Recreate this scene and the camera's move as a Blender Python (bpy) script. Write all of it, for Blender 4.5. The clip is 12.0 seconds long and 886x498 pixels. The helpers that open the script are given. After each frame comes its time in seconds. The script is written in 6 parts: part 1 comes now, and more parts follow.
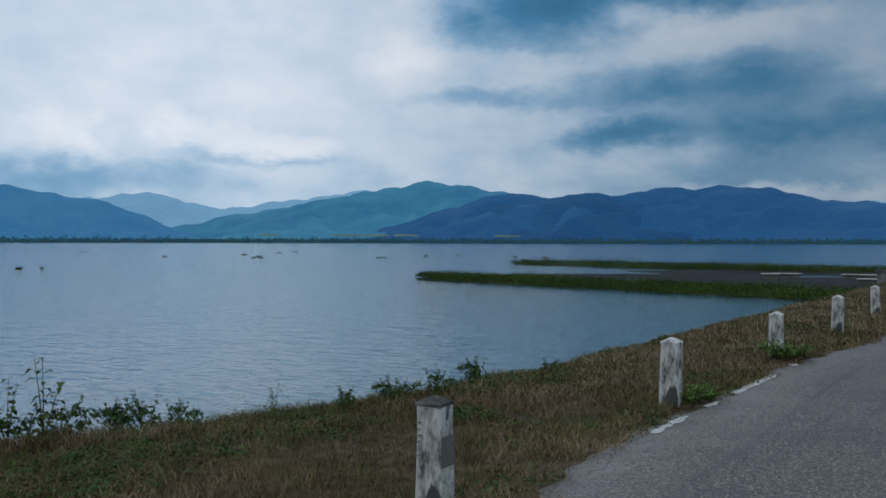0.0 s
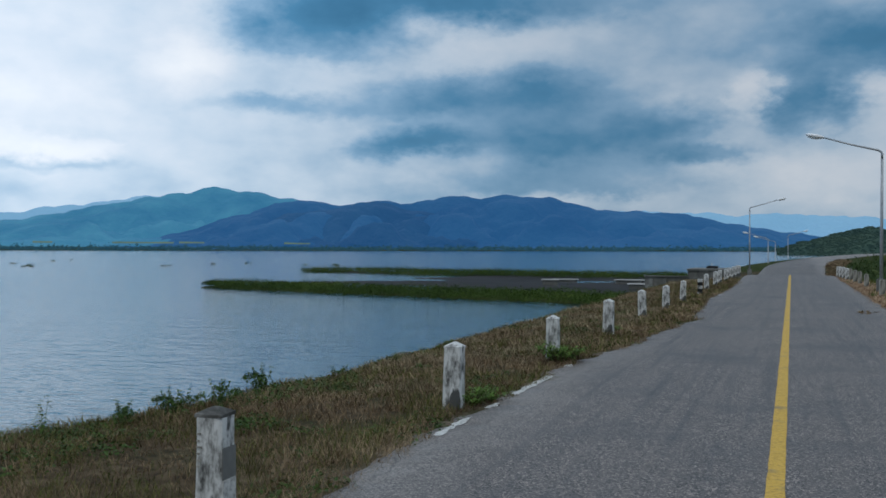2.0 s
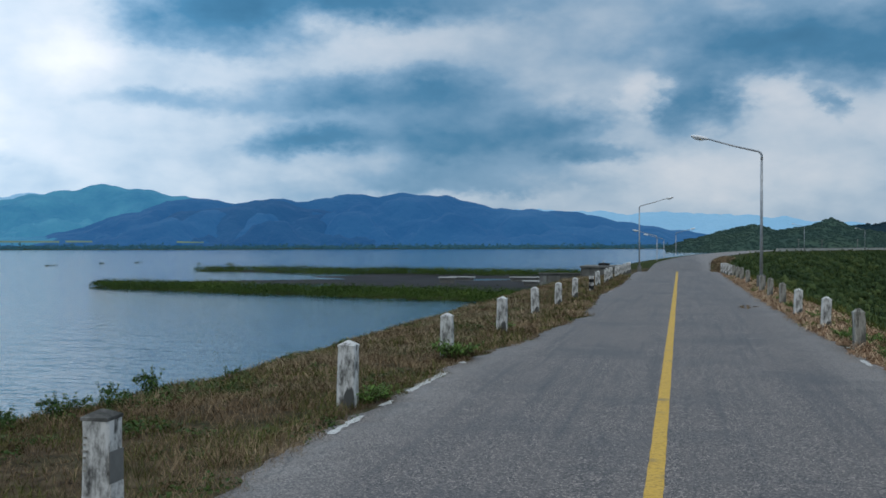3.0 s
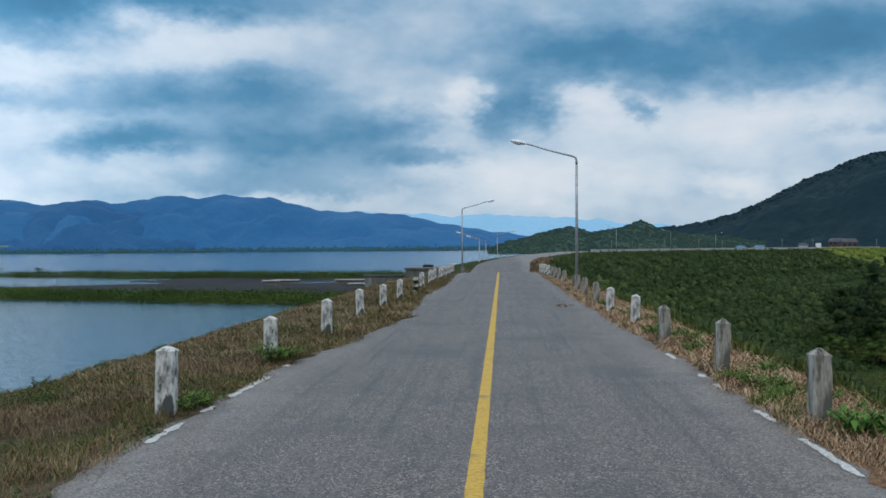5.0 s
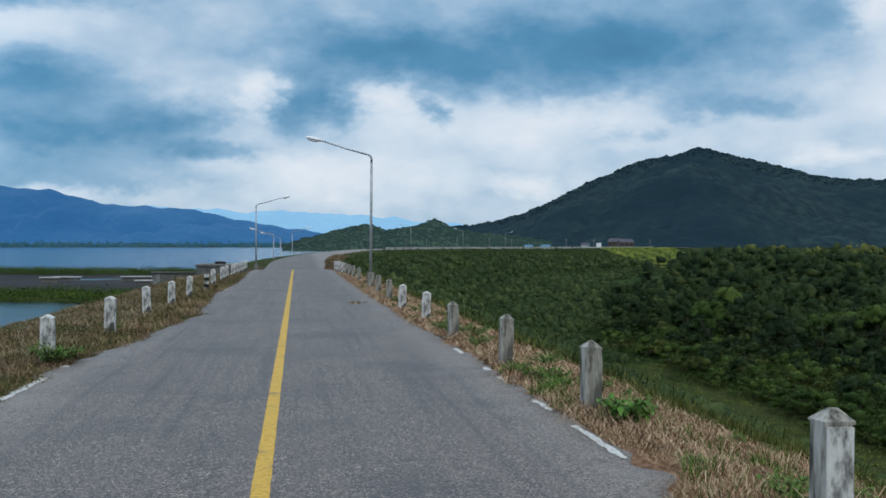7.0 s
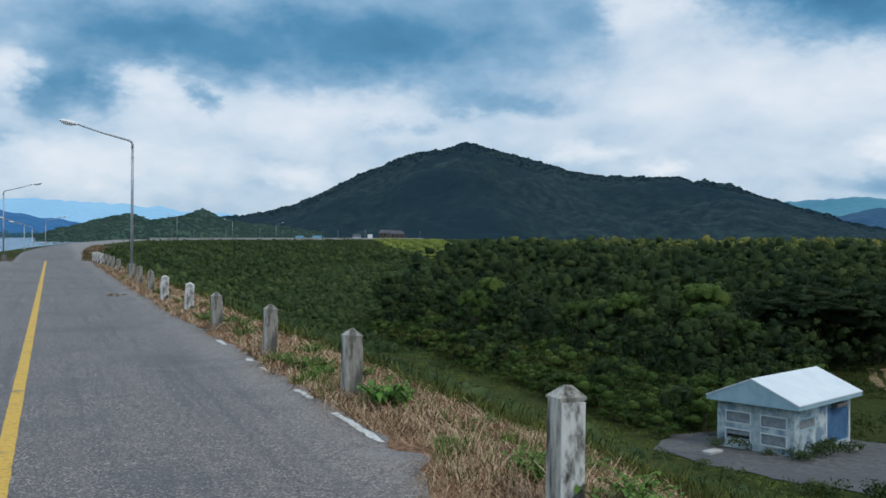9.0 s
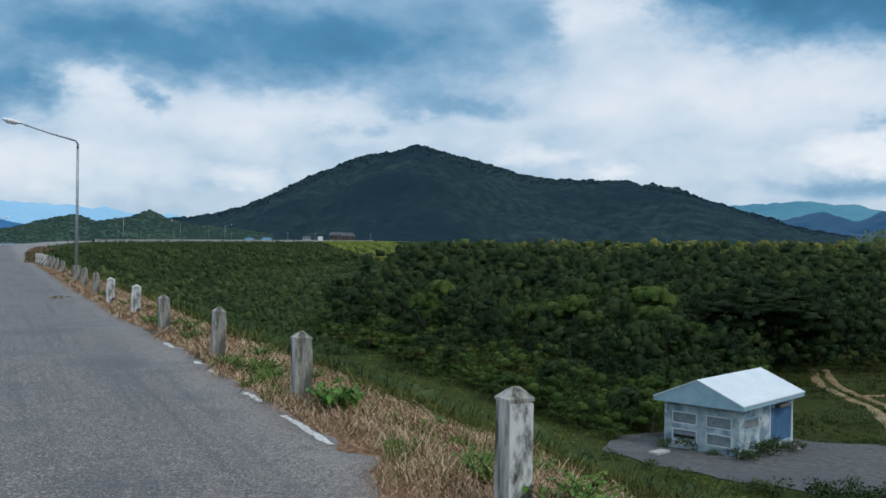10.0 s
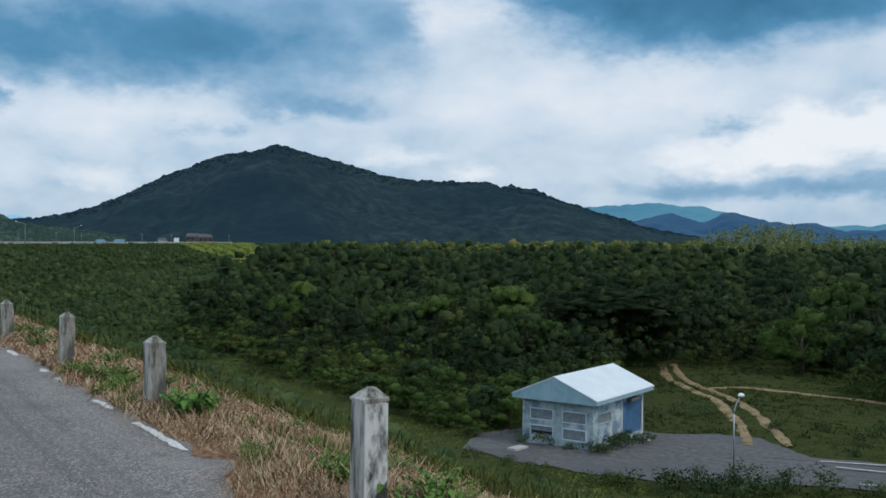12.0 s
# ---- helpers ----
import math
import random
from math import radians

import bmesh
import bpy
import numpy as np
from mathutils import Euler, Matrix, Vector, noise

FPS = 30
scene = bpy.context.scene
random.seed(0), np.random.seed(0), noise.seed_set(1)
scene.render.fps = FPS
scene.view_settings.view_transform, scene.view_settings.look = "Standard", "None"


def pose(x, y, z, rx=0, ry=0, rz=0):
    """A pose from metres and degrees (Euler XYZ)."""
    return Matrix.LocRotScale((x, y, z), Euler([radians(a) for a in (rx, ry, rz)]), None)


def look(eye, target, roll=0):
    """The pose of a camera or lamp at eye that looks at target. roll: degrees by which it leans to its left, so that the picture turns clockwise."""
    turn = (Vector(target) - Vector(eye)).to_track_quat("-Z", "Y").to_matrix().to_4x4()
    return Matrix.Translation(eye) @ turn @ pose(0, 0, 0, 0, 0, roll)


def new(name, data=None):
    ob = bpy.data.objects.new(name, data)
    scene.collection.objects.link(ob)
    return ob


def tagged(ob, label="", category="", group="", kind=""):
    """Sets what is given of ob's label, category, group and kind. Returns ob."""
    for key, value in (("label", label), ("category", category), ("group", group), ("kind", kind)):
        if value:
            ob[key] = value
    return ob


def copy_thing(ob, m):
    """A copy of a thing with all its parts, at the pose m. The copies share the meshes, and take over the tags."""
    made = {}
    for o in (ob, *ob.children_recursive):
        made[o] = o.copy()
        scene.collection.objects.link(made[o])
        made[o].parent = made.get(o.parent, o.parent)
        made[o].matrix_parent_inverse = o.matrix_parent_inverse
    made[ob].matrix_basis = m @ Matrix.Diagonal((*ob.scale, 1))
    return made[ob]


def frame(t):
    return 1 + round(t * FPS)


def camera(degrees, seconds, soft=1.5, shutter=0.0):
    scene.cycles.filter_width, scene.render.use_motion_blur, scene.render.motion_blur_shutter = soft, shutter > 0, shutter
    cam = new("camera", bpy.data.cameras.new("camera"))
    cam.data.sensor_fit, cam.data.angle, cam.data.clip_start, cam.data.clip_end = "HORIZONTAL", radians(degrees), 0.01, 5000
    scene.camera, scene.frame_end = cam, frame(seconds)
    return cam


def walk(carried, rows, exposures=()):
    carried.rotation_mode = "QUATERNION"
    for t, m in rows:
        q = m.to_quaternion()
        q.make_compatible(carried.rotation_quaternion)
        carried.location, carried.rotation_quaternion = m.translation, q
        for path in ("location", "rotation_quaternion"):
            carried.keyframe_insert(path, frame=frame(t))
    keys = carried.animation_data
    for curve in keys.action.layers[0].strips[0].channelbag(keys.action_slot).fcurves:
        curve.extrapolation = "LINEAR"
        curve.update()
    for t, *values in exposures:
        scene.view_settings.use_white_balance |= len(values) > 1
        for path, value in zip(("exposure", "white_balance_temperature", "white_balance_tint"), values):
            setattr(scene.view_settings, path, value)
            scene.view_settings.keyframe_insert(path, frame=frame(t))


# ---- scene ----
# Camera: one person turning on the spot on a dam crest; +y runs along the road, the yellow line is at x = -0.2.
cam = camera(48.97, 12.0, 1.65)
walk(cam, [
    (0, pose(-0.149, 0.137, 1.602, 89.57, -0.11, 32.01)),
    (0.5, pose(-0.156, 0.145, 1.598, 89.69, -0.13, 29.26)),
    (1, pose(-0.136, 0.155, 1.598, 89.79, 0.02, 26.20)),
    (1.5, pose(-0.130, 0.165, 1.596, 89.92, 0.04, 23.10)),
    (2, pose(-0.100, 0.135, 1.598, 90.03, -0.09, 19.72)),
    (2.5, pose(-0.077, 0.110, 1.602, 89.99, -0.11, 16.68)),
    (3, pose(-0.034, 0.060, 1.607, 89.92, 0.11, 13.68)),
    (5, pose(-0.012, 0.027, 1.599, 90.01, 0.43, 3.42)),
    (5.5, pose(0.000, 0.000, 1.600, 89.90, 0.26, 0.57)),
    (6, pose(0.004, -0.030, 1.600, 89.76, 0.07, -2.57)),
    (6.5, pose(0.013, -0.076, 1.603, 89.74, -0.02, -5.44)),
    (7, pose(0.029, -0.092, 1.596, 89.82, -0.06, -8.57)),
    (9, pose(0.105, -0.186, 1.579, 89.34, -0.28, -21.95)),
    (9.5, pose(0.100, -0.218, 1.581, 89.41, -0.39, -23.76)),
    (10, pose(0.098, -0.218, 1.580, 89.50, -0.45, -24.85)),
    (10.5, pose(0.088, -0.251, 1.585, 89.55, -0.59, -25.90)),
    (11, pose(0.091, -0.265, 1.587, 89.59, -0.61, -27.96)),
    (11.5, pose(0.084, -0.284, 1.590, 89.61, -0.42, -30.38)),
    (12, pose(0.089, -0.324, 1.591, 89.61, -0.27, -32.98)),
], [(0, -0.80, 6350, 10), (1.5, -0.60, 6400, 10), (2.5, -0.42, 6450, 10), (5, -0.10, 6600, 10), (9, 0.02, 6550, 10), (12, 0.0, 6550, 10)])

# ------------------------------------------------------------------ light
SUN_AZ, SUN_EL = 165, 54          # degrees to the right of the road's direction, and above the horizon
sun = new("sun", bpy.data.lights.new("sun", "SUN"))
sun.data.energy, sun.data.angle, sun.data.color = 1.15, radians(12), (1.0, 0.93, 0.83)
a, e = radians(SUN_AZ), radians(SUN_EL)
sun.matrix_world = look((60 * math.sin(a) * math.cos(e), 60 * math.cos(a) * math.cos(e), 60 * math.sin(e)), (0, 0, 0))


def make_sky():
    """A broken overcast: Nishita blue seen thinly behind cloud banks, each given by azimuth, elevation and half sizes in degrees."""
    world = bpy.data.worlds.new("sky")
    scene.world = world
    world.use_nodes = True
    nt = world.node_tree
    nt.nodes.clear()
    N, L = nt.nodes.new, nt.links.new

    def math_node(op, x, y=None, z=None):
        n = N("ShaderNodeMath")
        n.operation = op
        for k, v in enumerate((x, y, z)):
            if v is None:
                continue
            if isinstance(v, (int, float)):
                n.inputs[k].default_value = v
            else:
                L(v, n.inputs[k])
        return n.outputs[0]

    def vec_node(op, x, y):
        n = N("ShaderNodeVectorMath")
        n.operation = op
        for k, v in enumerate((x, y)):
            if isinstance(v, tuple):
                n.inputs[k].default_value = v
            else:
                L(v, n.inputs[k])
        return n.outputs["Value" if op == "LENGTH" else "Vector"]

    def noise_node(vector, scale, detail, rough=0.55):
        n = N("ShaderNodeTexNoise")
        L(vector, n.inputs["Vector"])
        n.inputs["Scale"].default_value, n.inputs["Detail"].default_value, n.inputs["Roughness"].default_value = scale, detail, rough
        return n

    tex = N("ShaderNodeTexCoord").outputs["Generated"]
    sep = N("ShaderNodeSeparateXYZ")
    L(tex, sep.inputs[0])
    az = math_node("MULTIPLY", math_node("ARCTAN2", sep.outputs[0], sep.outputs[1]), 180 / math.pi)
    el = math_node("MULTIPLY", math_node("ARCSINE", sep.outputs[2]), 180 / math.pi)
    el = math_node("ABSOLUTE", el)
    flat = N("ShaderNodeCombineXYZ")
    L(az, flat.inputs[0])
    L(el, flat.inputs[1])
    # billows: coordinates pushed about by noise at two sizes, wider than high
    stretched = vec_node("MULTIPLY", flat.outputs[0], (0.62, 1.05, 1))
    w1 = vec_node("MULTIPLY", vec_node("SUBTRACT", noise_node(stretched, 0.22, 4, 0.55).outputs["Color"], (0.5, 0.5, 0.5)), (7.5, 3.2, 0))
    w2 = vec_node("MULTIPLY", vec_node("SUBTRACT", noise_node(stretched, 1.0, 4, 0.52).outputs["Color"], (0.5, 0.5, 0.5)), (2.2, 1.3, 0))
    w3 = vec_node("MULTIPLY", vec_node("SUBTRACT", noise_node(stretched, 4.0, 4, 0.6).outputs["Color"], (0.5, 0.5, 0.5)), (0.6, 0.4, 0))
    p = vec_node("ADD", vec_node("ADD", vec_node("ADD", flat.outputs[0], w1), w2), w3)
    total = {"dark": None, "bright": None}

    def bank(kind, azimuth, elevation, w, h, amount):
        d = vec_node("LENGTH", vec_node("MULTIPLY", vec_node("SUBTRACT", p, (azimuth, elevation, 0)), (1 / w, 1 / h, 0)), (0, 0, 0))
        m = N("ShaderNodeMapRange")
        m.interpolation_type = "SMOOTHSTEP"
        L(d, m.inputs["Value"])
        m.inputs["From Min"].default_value, m.inputs["From Max"].default_value = 1.9, 0.0
        m.inputs["To Min"].default_value, m.inputs["To Max"].default_value = 0.0, amount
        total[kind] = m.outputs[0] if total[kind] is None else math_node("ADD", total[kind], m.outputs[0])

    # dark undersides, from the lake round to the hills
    bank("dark", -26.5, 12.9, 4.6, 1.5, 0.55)
    bank("dark", -22.5, 14.6, 5.0, 1.3, 0.44)
    bank("dark", -16.5, 8.9, 6.3, 1.3, 0.44)
    bank("dark", -21.0, 6.3, 3.2, 0.7, 0.44)
    bank("dark", -12.3, 6.0, 5.5, 1.4, 0.41)
    bank("dark", -9.5, 12.3, 4.5, 2.2, 0.05)
    bank("dark", -29.5, 8.3, 4.0, 0.5, 0.18)
    bank("dark", -54.0, 3.4, 9.0, 0.9, 0.22)
    bank("dark", -43.0, 4.8, 4.0, 0.35, 0.18)
    bank("dark", -12.0, 3.6, 9.0, 0.8, 0.22)
    bank("dark", -7.0, 7.3, 2.3, 0.9, 0.28)
    bank("dark", -5.0, 5.2, 2.4, 0.6, 0.33)
    bank("dark", 0.7, 8.1, 2.0, 1.4, 0.42)
    bank("dark", 4.0, 11.5, 6.0, 1.8, 0.32)
    bank("dark", -15.0, 14.6, 6.0, 1.0, 0.22)
    bank("dark", 13.0, 11.2, 8.0, 1.8, 0.36)
    bank("dark", 22.0, 11.4, 7.0, 2.6, 0.32)
    bank("dark", 7.4, 7.9, 0.6, 0.9, 0.30)
    bank("dark", 19.5, 6.4, 1.2, 0.5, 0.22)
    bank("dark", 25.5, 7.6, 3.4, 0.6, 0.26)
    bank("dark", 30.3, 13.0, 1.6, 1.0, 0.2)
    bank("dark", 40.0, 13.8, 4.0, 0.9, 0.30)
    bank("dark", 47.5, 12.7, 7.5, 1.6, 0.63)
    bank("dark", 52.5, 14.4, 8.0, 1.6, 0.44)
    bank("dark", 49.4, 6.6, 1.2, 0.5, 0.26)
    bank("dark", 53.0, 3.3, 8.0, 0.6, 0.26)
    # the same banks go on overhead
    bank("dark", -12, 19.5, 18, 4.5, 0.2)
    bank("dark", 16, 18.5, 14, 4.0, 0.25)
    bank("dark", 50, 18.5, 14, 4.0, 0.37)
    # sunlit tops and thin veils
    bank("bright", -34.8, 10.9, 2.6, 1.1, 0.22)
    bank("bright", -52.8, 5.9, 1.7, 0.9, 0.35)
    bank("bright", -47.4, 6.2, 1.2, 0.7, 0.25)
    bank("bright", -44.0, 5.8, 2.6, 0.7, 0.35)
    bank("bright", -40.2, 5.9, 1.6, 0.6, 0.25)
    bank("bright", -45.0, 12.0, 14.0, 4.5, 0.2)
    bank("bright", -47.0, 6.5, 13.0, 3.0, 0.15)
    bank("bright", -20.5, 12.0, 4.0, 1.0, 0.12)
    bank("bright", -13.5, 12.5, 4.5, 1.0, 0.12)
    bank("bright", -12.0, 3.0, 6.0, 0.4, 0.2)
    bank("bright", 1.6, 4.0, 6.0, 1.1, 0.32)
    bank("bright", -2.2, 8.6, 1.3, 0.8, 0.3)
    bank("bright", 4.6, 9.0, 2.2, 0.7, 0.3)
    bank("bright", 13.0, 7.0, 8.0, 1.5, 0.25)
    bank("bright", 13.0, 3.6, 2.4, 0.6, 0.25)
    bank("bright", 52.7, 6.3, 2.2, 1.0, 1.1)
    bank("bright", 49.5, 5.3, 3.4, 0.7, 0.6)
    bank("bright", 57.2, 6.4, 2.4, 1.0, 0.8)
    bank("bright", 42.0, 8.5, 11.0, 3.0, 0.24)
    bank("bright", 30.0, 4.8, 1.8, 0.5, 0.3)
    bank("bright", 34.5, 4.0, 1.2, 0.5, 0.3)
    bank("bright", 33.5, 13.3, 3.0, 1.3, 0.3)

    fine = math_node("MULTIPLY", math_node("SUBTRACT", noise_node(stretched, 0.40, 6, 0.5).outputs["Fac"], 0.5), 0.42)
    dark = math_node("MULTIPLY", math_node("TANH", math_node("MULTIPLY", total["dark"], 1.75)), 0.60)
    bright = math_node("MULTIPLY", math_node("TANH", math_node("MULTIPLY", total["bright"], 2.4)), 0.40)
    value = math_node("ADD", math_node("SUBTRACT", math_node("ADD", 0.63, bright), dark), fine)
    ramp = N("ShaderNodeValToRGB")
    L(value, ramp.inputs[0])
    els = ramp.color_ramp.elements
    els[0].position, els[0].color = 0.0, (0.03, 0.15, 0.29, 1)
    els[1].position, els[1].color = 1.0, (0.86, 0.91, 0.97, 1)
    for pos, col in ((0.25, (0.075, 0.255, 0.45, 1)), (0.48, (0.26, 0.445, 0.645, 1)), (0.68, (0.55, 0.68, 0.82, 1)), (0.85, (0.72, 0.80, 0.90, 1))):
        n = els.new(pos)
        n.color = col
    sky = N("ShaderNodeTexSky")
    sky.sky_type, sky.sun_disc = "NISHITA", False
    sky.sun_elevation, sky.sun_rotation = radians(SUN_EL), radians(SUN_AZ)
    # an overcast sky grows brighter towards the zenith
    lift = N("ShaderNodeMapRange")
    lift.interpolation_type = "SMOOTHSTEP"
    L(el, lift.inputs["Value"])
    lift.inputs["From Min"].default_value, lift.inputs["From Max"].default_value = 18.0, 62.0
    lift.inputs["To Min"].default_value, lift.inputs["To Max"].default_value = 10.0, 13.0
    zen = N("ShaderNodeVectorMath")
    zen.operation = "SCALE"
    L(ramp.outputs[0], zen.inputs[0])
    L(lift.outputs[0], zen.inputs["Scale"])
    # thinner cloud over the west of the lake lets more light through
    west = N("ShaderNodeMapRange")
    west.interpolation_type = "SMOOTHSTEP"
    L(math_node("ABSOLUTE", math_node("ADD", az, 55.0)), west.inputs["Value"])
    west.inputs["From Min"].default_value, west.inputs["From Max"].default_value = 48.0, 8.0
    west.inputs["To Min"].default_value, west.inputs["To Max"].default_value = 1.0, 1.64
    thin = N("ShaderNodeVectorMath")
    thin.operation = "SCALE"
    L(zen.outputs[0], thin.inputs[0])
    L(west.outputs[0], thin.inputs["Scale"])
    cloud = thin.outputs[0]
    mix = N("ShaderNodeMix")
    mix.data_type = "RGBA"
    mix.inputs["Factor"].default_value = 0.92
    L(sky.outputs[0], mix.inputs["A"])
    L(cloud, mix.inputs["B"])
    bg = N("ShaderNodeBackground")
    bg.inputs["Strength"].default_value = 0.1
    L(mix.outputs["Result"], bg.inputs["Color"])
    out = N("ShaderNodeOutputWorld")
    L(bg.outputs[0], out.inputs[0])


make_sky()


# ------------------------------------------------------------------ materials
def material(name, stops, scale=4.0, detail=6, rough=0.85, bump=0.0, bump_scale=40.0, patch=None, patch_scale=0.4, patch_range=(0.45, 0.65),
             metal=0.0, spec=0.3, island=None, stretch=(1, 1, 1), bump_dist=0.02):
    """Noise-ramped surface. stops: (position, colour); patch: a second colour in large stains; island: vary by loose piece."""
    m = bpy.data.materials.new(name)
    m.use_nodes = True
    nt = m.node_tree
    N, L = nt.nodes.new, nt.links.new
    b = nt.nodes["Principled BSDF"]
    b.inputs["Roughness"].default_value, b.inputs["Metallic"].default_value = rough, metal
    b.inputs["Specular IOR Level"].default_value = spec
    tc = N("ShaderNodeTexCoord")
    mp = N("ShaderNodeMapping")
    mp.inputs["Scale"].default_value = stretch
    L(tc.outputs["Object"], mp.inputs["Vector"])
    n1 = N("ShaderNodeTexNoise")
    n1.inputs["Scale"].default_value, n1.inputs["Detail"].default_value, n1.inputs["Roughness"].default_value = scale, detail, 0.65
    L(mp.outputs[0], n1.inputs["Vector"])
    ramp = N("ShaderNodeValToRGB")
    els = ramp.color_ramp.elements
    els[0].position, els[0].color = stops[0][0], (*stops[0][1], 1)
    els[1].position, els[1].color = stops[-1][0], (*stops[-1][1], 1)
    for pos, col in stops[1:-1]:
        els.new(pos).color = (*col, 1)
    if island:
        # noise patches, plus a share for each loose piece and for each object
        terms = ((n1.outputs["Fac"], 1.5), (N("ShaderNodeNewGeometry").outputs["Random Per Island"], island[0]), (N("ShaderNodeObjectInfo").outputs["Random"], island[1]))
        fac = None
        for out, weight in terms:
            ma = N("ShaderNodeMath")
            ma.operation = "MULTIPLY_ADD"
            L(out, ma.inputs[0])
            ma.inputs[1].default_value = weight
            if fac is None:
                ma.inputs[2].default_value = -0.25 - 0.5 * (island[0] + island[1])
            else:
                L(fac, ma.inputs[2])
            fac = ma.outputs[0]
        L(fac, ramp.inputs[0])
    else:
        L(n1.outputs["Fac"], ramp.inputs[0])
    colour = ramp.outputs[0]
    if patch:
        n2 = N("ShaderNodeTexNoise")
        n2.inputs["Scale"].default_value, n2.inputs["Detail"].default_value = patch_scale, 5
        L(mp.outputs[0], n2.inputs["Vector"])
        r2 = N("ShaderNodeMapRange")
        r2.inputs["From Min"].default_value, r2.inputs["From Max"].default_value = patch_range
        L(n2.outputs["Fac"], r2.inputs["Value"])
        mx = N("ShaderNodeMix")
        mx.data_type = "RGBA"
        L(r2.outputs[0], mx.inputs["Factor"])
        L(colour, mx.inputs["A"])
        mx.inputs["B"].default_value = (*patch, 1)
        colour = mx.outputs["Result"]
    L(colour, b.inputs["Base Color"])
    if bump:
        n3 = N("ShaderNodeTexNoise")
        n3.inputs["Scale"].default_value, n3.inputs["Detail"].default_value = bump_scale, 6
        L(mp.outputs[0], n3.inputs["Vector"])
        bp = N("ShaderNodeBump")
        bp.inputs["Strength"].default_value, bp.inputs["Distance"].default_value = bump, bump_dist
        L(n3.outputs["Fac"], bp.inputs["Height"])
        L(bp.outputs[0], b.inputs["Normal"])
    return m


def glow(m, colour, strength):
    """Air-light of a far backdrop, put in as emission."""
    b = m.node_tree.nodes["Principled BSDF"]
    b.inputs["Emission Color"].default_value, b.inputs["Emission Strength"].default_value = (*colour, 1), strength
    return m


def asphalt_material():
    """Old chip-seal: dark binder, pale stone chips, polished wheel tracks, paler crumbled margins, a few cracks."""
    m = bpy.data.materials.new("asphalt")
    m.use_nodes = True
    nt = m.node_tree
    N, L = nt.nodes.new, nt.links.new
    b = nt.nodes["Principled BSDF"]
    b.inputs["Roughness"].default_value, b.inputs["Specular IOR Level"].default_value = 0.62, 0.5
    tc = N("ShaderNodeTexCoord").outputs["Object"]

    def tex(scale, detail, stretch=(1, 1, 1), rough=0.6):
        mp = N("ShaderNodeMapping")
        mp.inputs["Scale"].default_value = stretch
        L(tc, mp.inputs[0])
        n = N("ShaderNodeTexNoise")
        n.inputs["Scale"].default_value, n.inputs["Detail"].default_value, n.inputs["Roughness"].default_value = scale, detail, rough
        L(mp.outputs[0], n.inputs["Vector"])
        return n.outputs["Fac"]

    def remap(v, a0, a1, b0=0.0, b1=1.0):
        r = N("ShaderNodeMapRange")
        L(v, r.inputs["Value"])
        for key, val in (("From Min", a0), ("From Max", a1), ("To Min", b0), ("To Max", b1)):
            r.inputs[key].default_value = val
        return r.outputs[0]

    def mix(f, c0, c1):
        x = N("ShaderNodeMix")
        x.data_type = "RGBA"
        L(f, x.inputs["Factor"])
        for key, c in (("A", c0), ("B", c1)):
            if isinstance(c, tuple):
                x.inputs[key].default_value = (*c, 1)
            else:
                L(c, x.inputs[key])
        return x.outputs["Result"]

    def op(kind, x, y):
        n = N("ShaderNodeMath")
        n.operation = kind
        for k, v in enumerate((x, y)):
            if isinstance(v, (int, float)):
                n.inputs[k].default_value = v
            else:
                L(v, n.inputs[k])
        return n.outputs[0]

    # stone chips of about 8 mm, each with a tone of its own, half sunk in the binder
    vc = N("ShaderNodeTexVoronoi")
    vc.inputs["Scale"].default_value = 85.0
    L(tc, vc.inputs["Vector"])
    tone = N("ShaderNodeSeparateColor")
    L(vc.outputs["Color"], tone.inputs[0])
    grain = tex(58, 4, rough=0.8)
    chips = op("ADD", op("MULTIPLY", tone.outputs[0], 0.62), op("MULTIPLY", grain, 0.5))
    colour = mix(remap(chips, 0.3, 0.82), (0.018, 0.0165, 0.016), (0.205, 0.172, 0.153))
    colour = mix(remap(chips, 0.74, 0.85, 0, 0.85), colour, (0.46, 0.385, 0.33))
    streak = tex(2.2, 6, (1.7, 0.05, 1))
    colour = mix(remap(streak, 0.47, 0.68, 0, 0.45), colour, (0.165, 0.137, 0.12))
    ruts = tex(3.5, 5, (1.9, 0.04, 1))
    colour = mix(remap(ruts, 0.52, 0.66, 0, 0.5), colour, (0.05, 0.049, 0.052))
    blotch = tex(0.45, 6)
    colour = mix(remap(blotch, 0.5, 0.68, 0, 0.6), colour, (0.052, 0.052, 0.056))
    scuff = tex(1.0, 6, (0.5, 2.2, 1))
    colour = mix(remap(scuff, 0.6, 0.72, 0, 0.45), colour, (0.04, 0.04, 0.043))
    sep = N("ShaderNodeSeparateXYZ")
    L(tc, sep.inputs[0])
    across = op("ABSOLUTE", op("ADD", sep.outputs[0], 0.2), 0.0)
    ragged = op("ADD", across, op("MULTIPLY", op("SUBTRACT", tex(1.1, 7), 0.5), 1.5))
    pale = mix(remap(chips, 0.25, 0.85), (0.085, 0.072, 0.064), (0.36, 0.315, 0.28))
    colour = mix(remap(ragged, 1.9, 2.8, 0, 0.8), colour, pale)
    vo = N("ShaderNodeTexVoronoi")
    vo.feature = "DISTANCE_TO_EDGE"
    vo.inputs["Scale"].default_value = 0.32
    wob = N("ShaderNodeVectorMath")
    wob.operation = "MULTIPLY_ADD"
    nz = N("ShaderNodeTexNoise")
    nz.inputs["Scale"].default_value, nz.inputs["Detail"].default_value = 1.5, 5
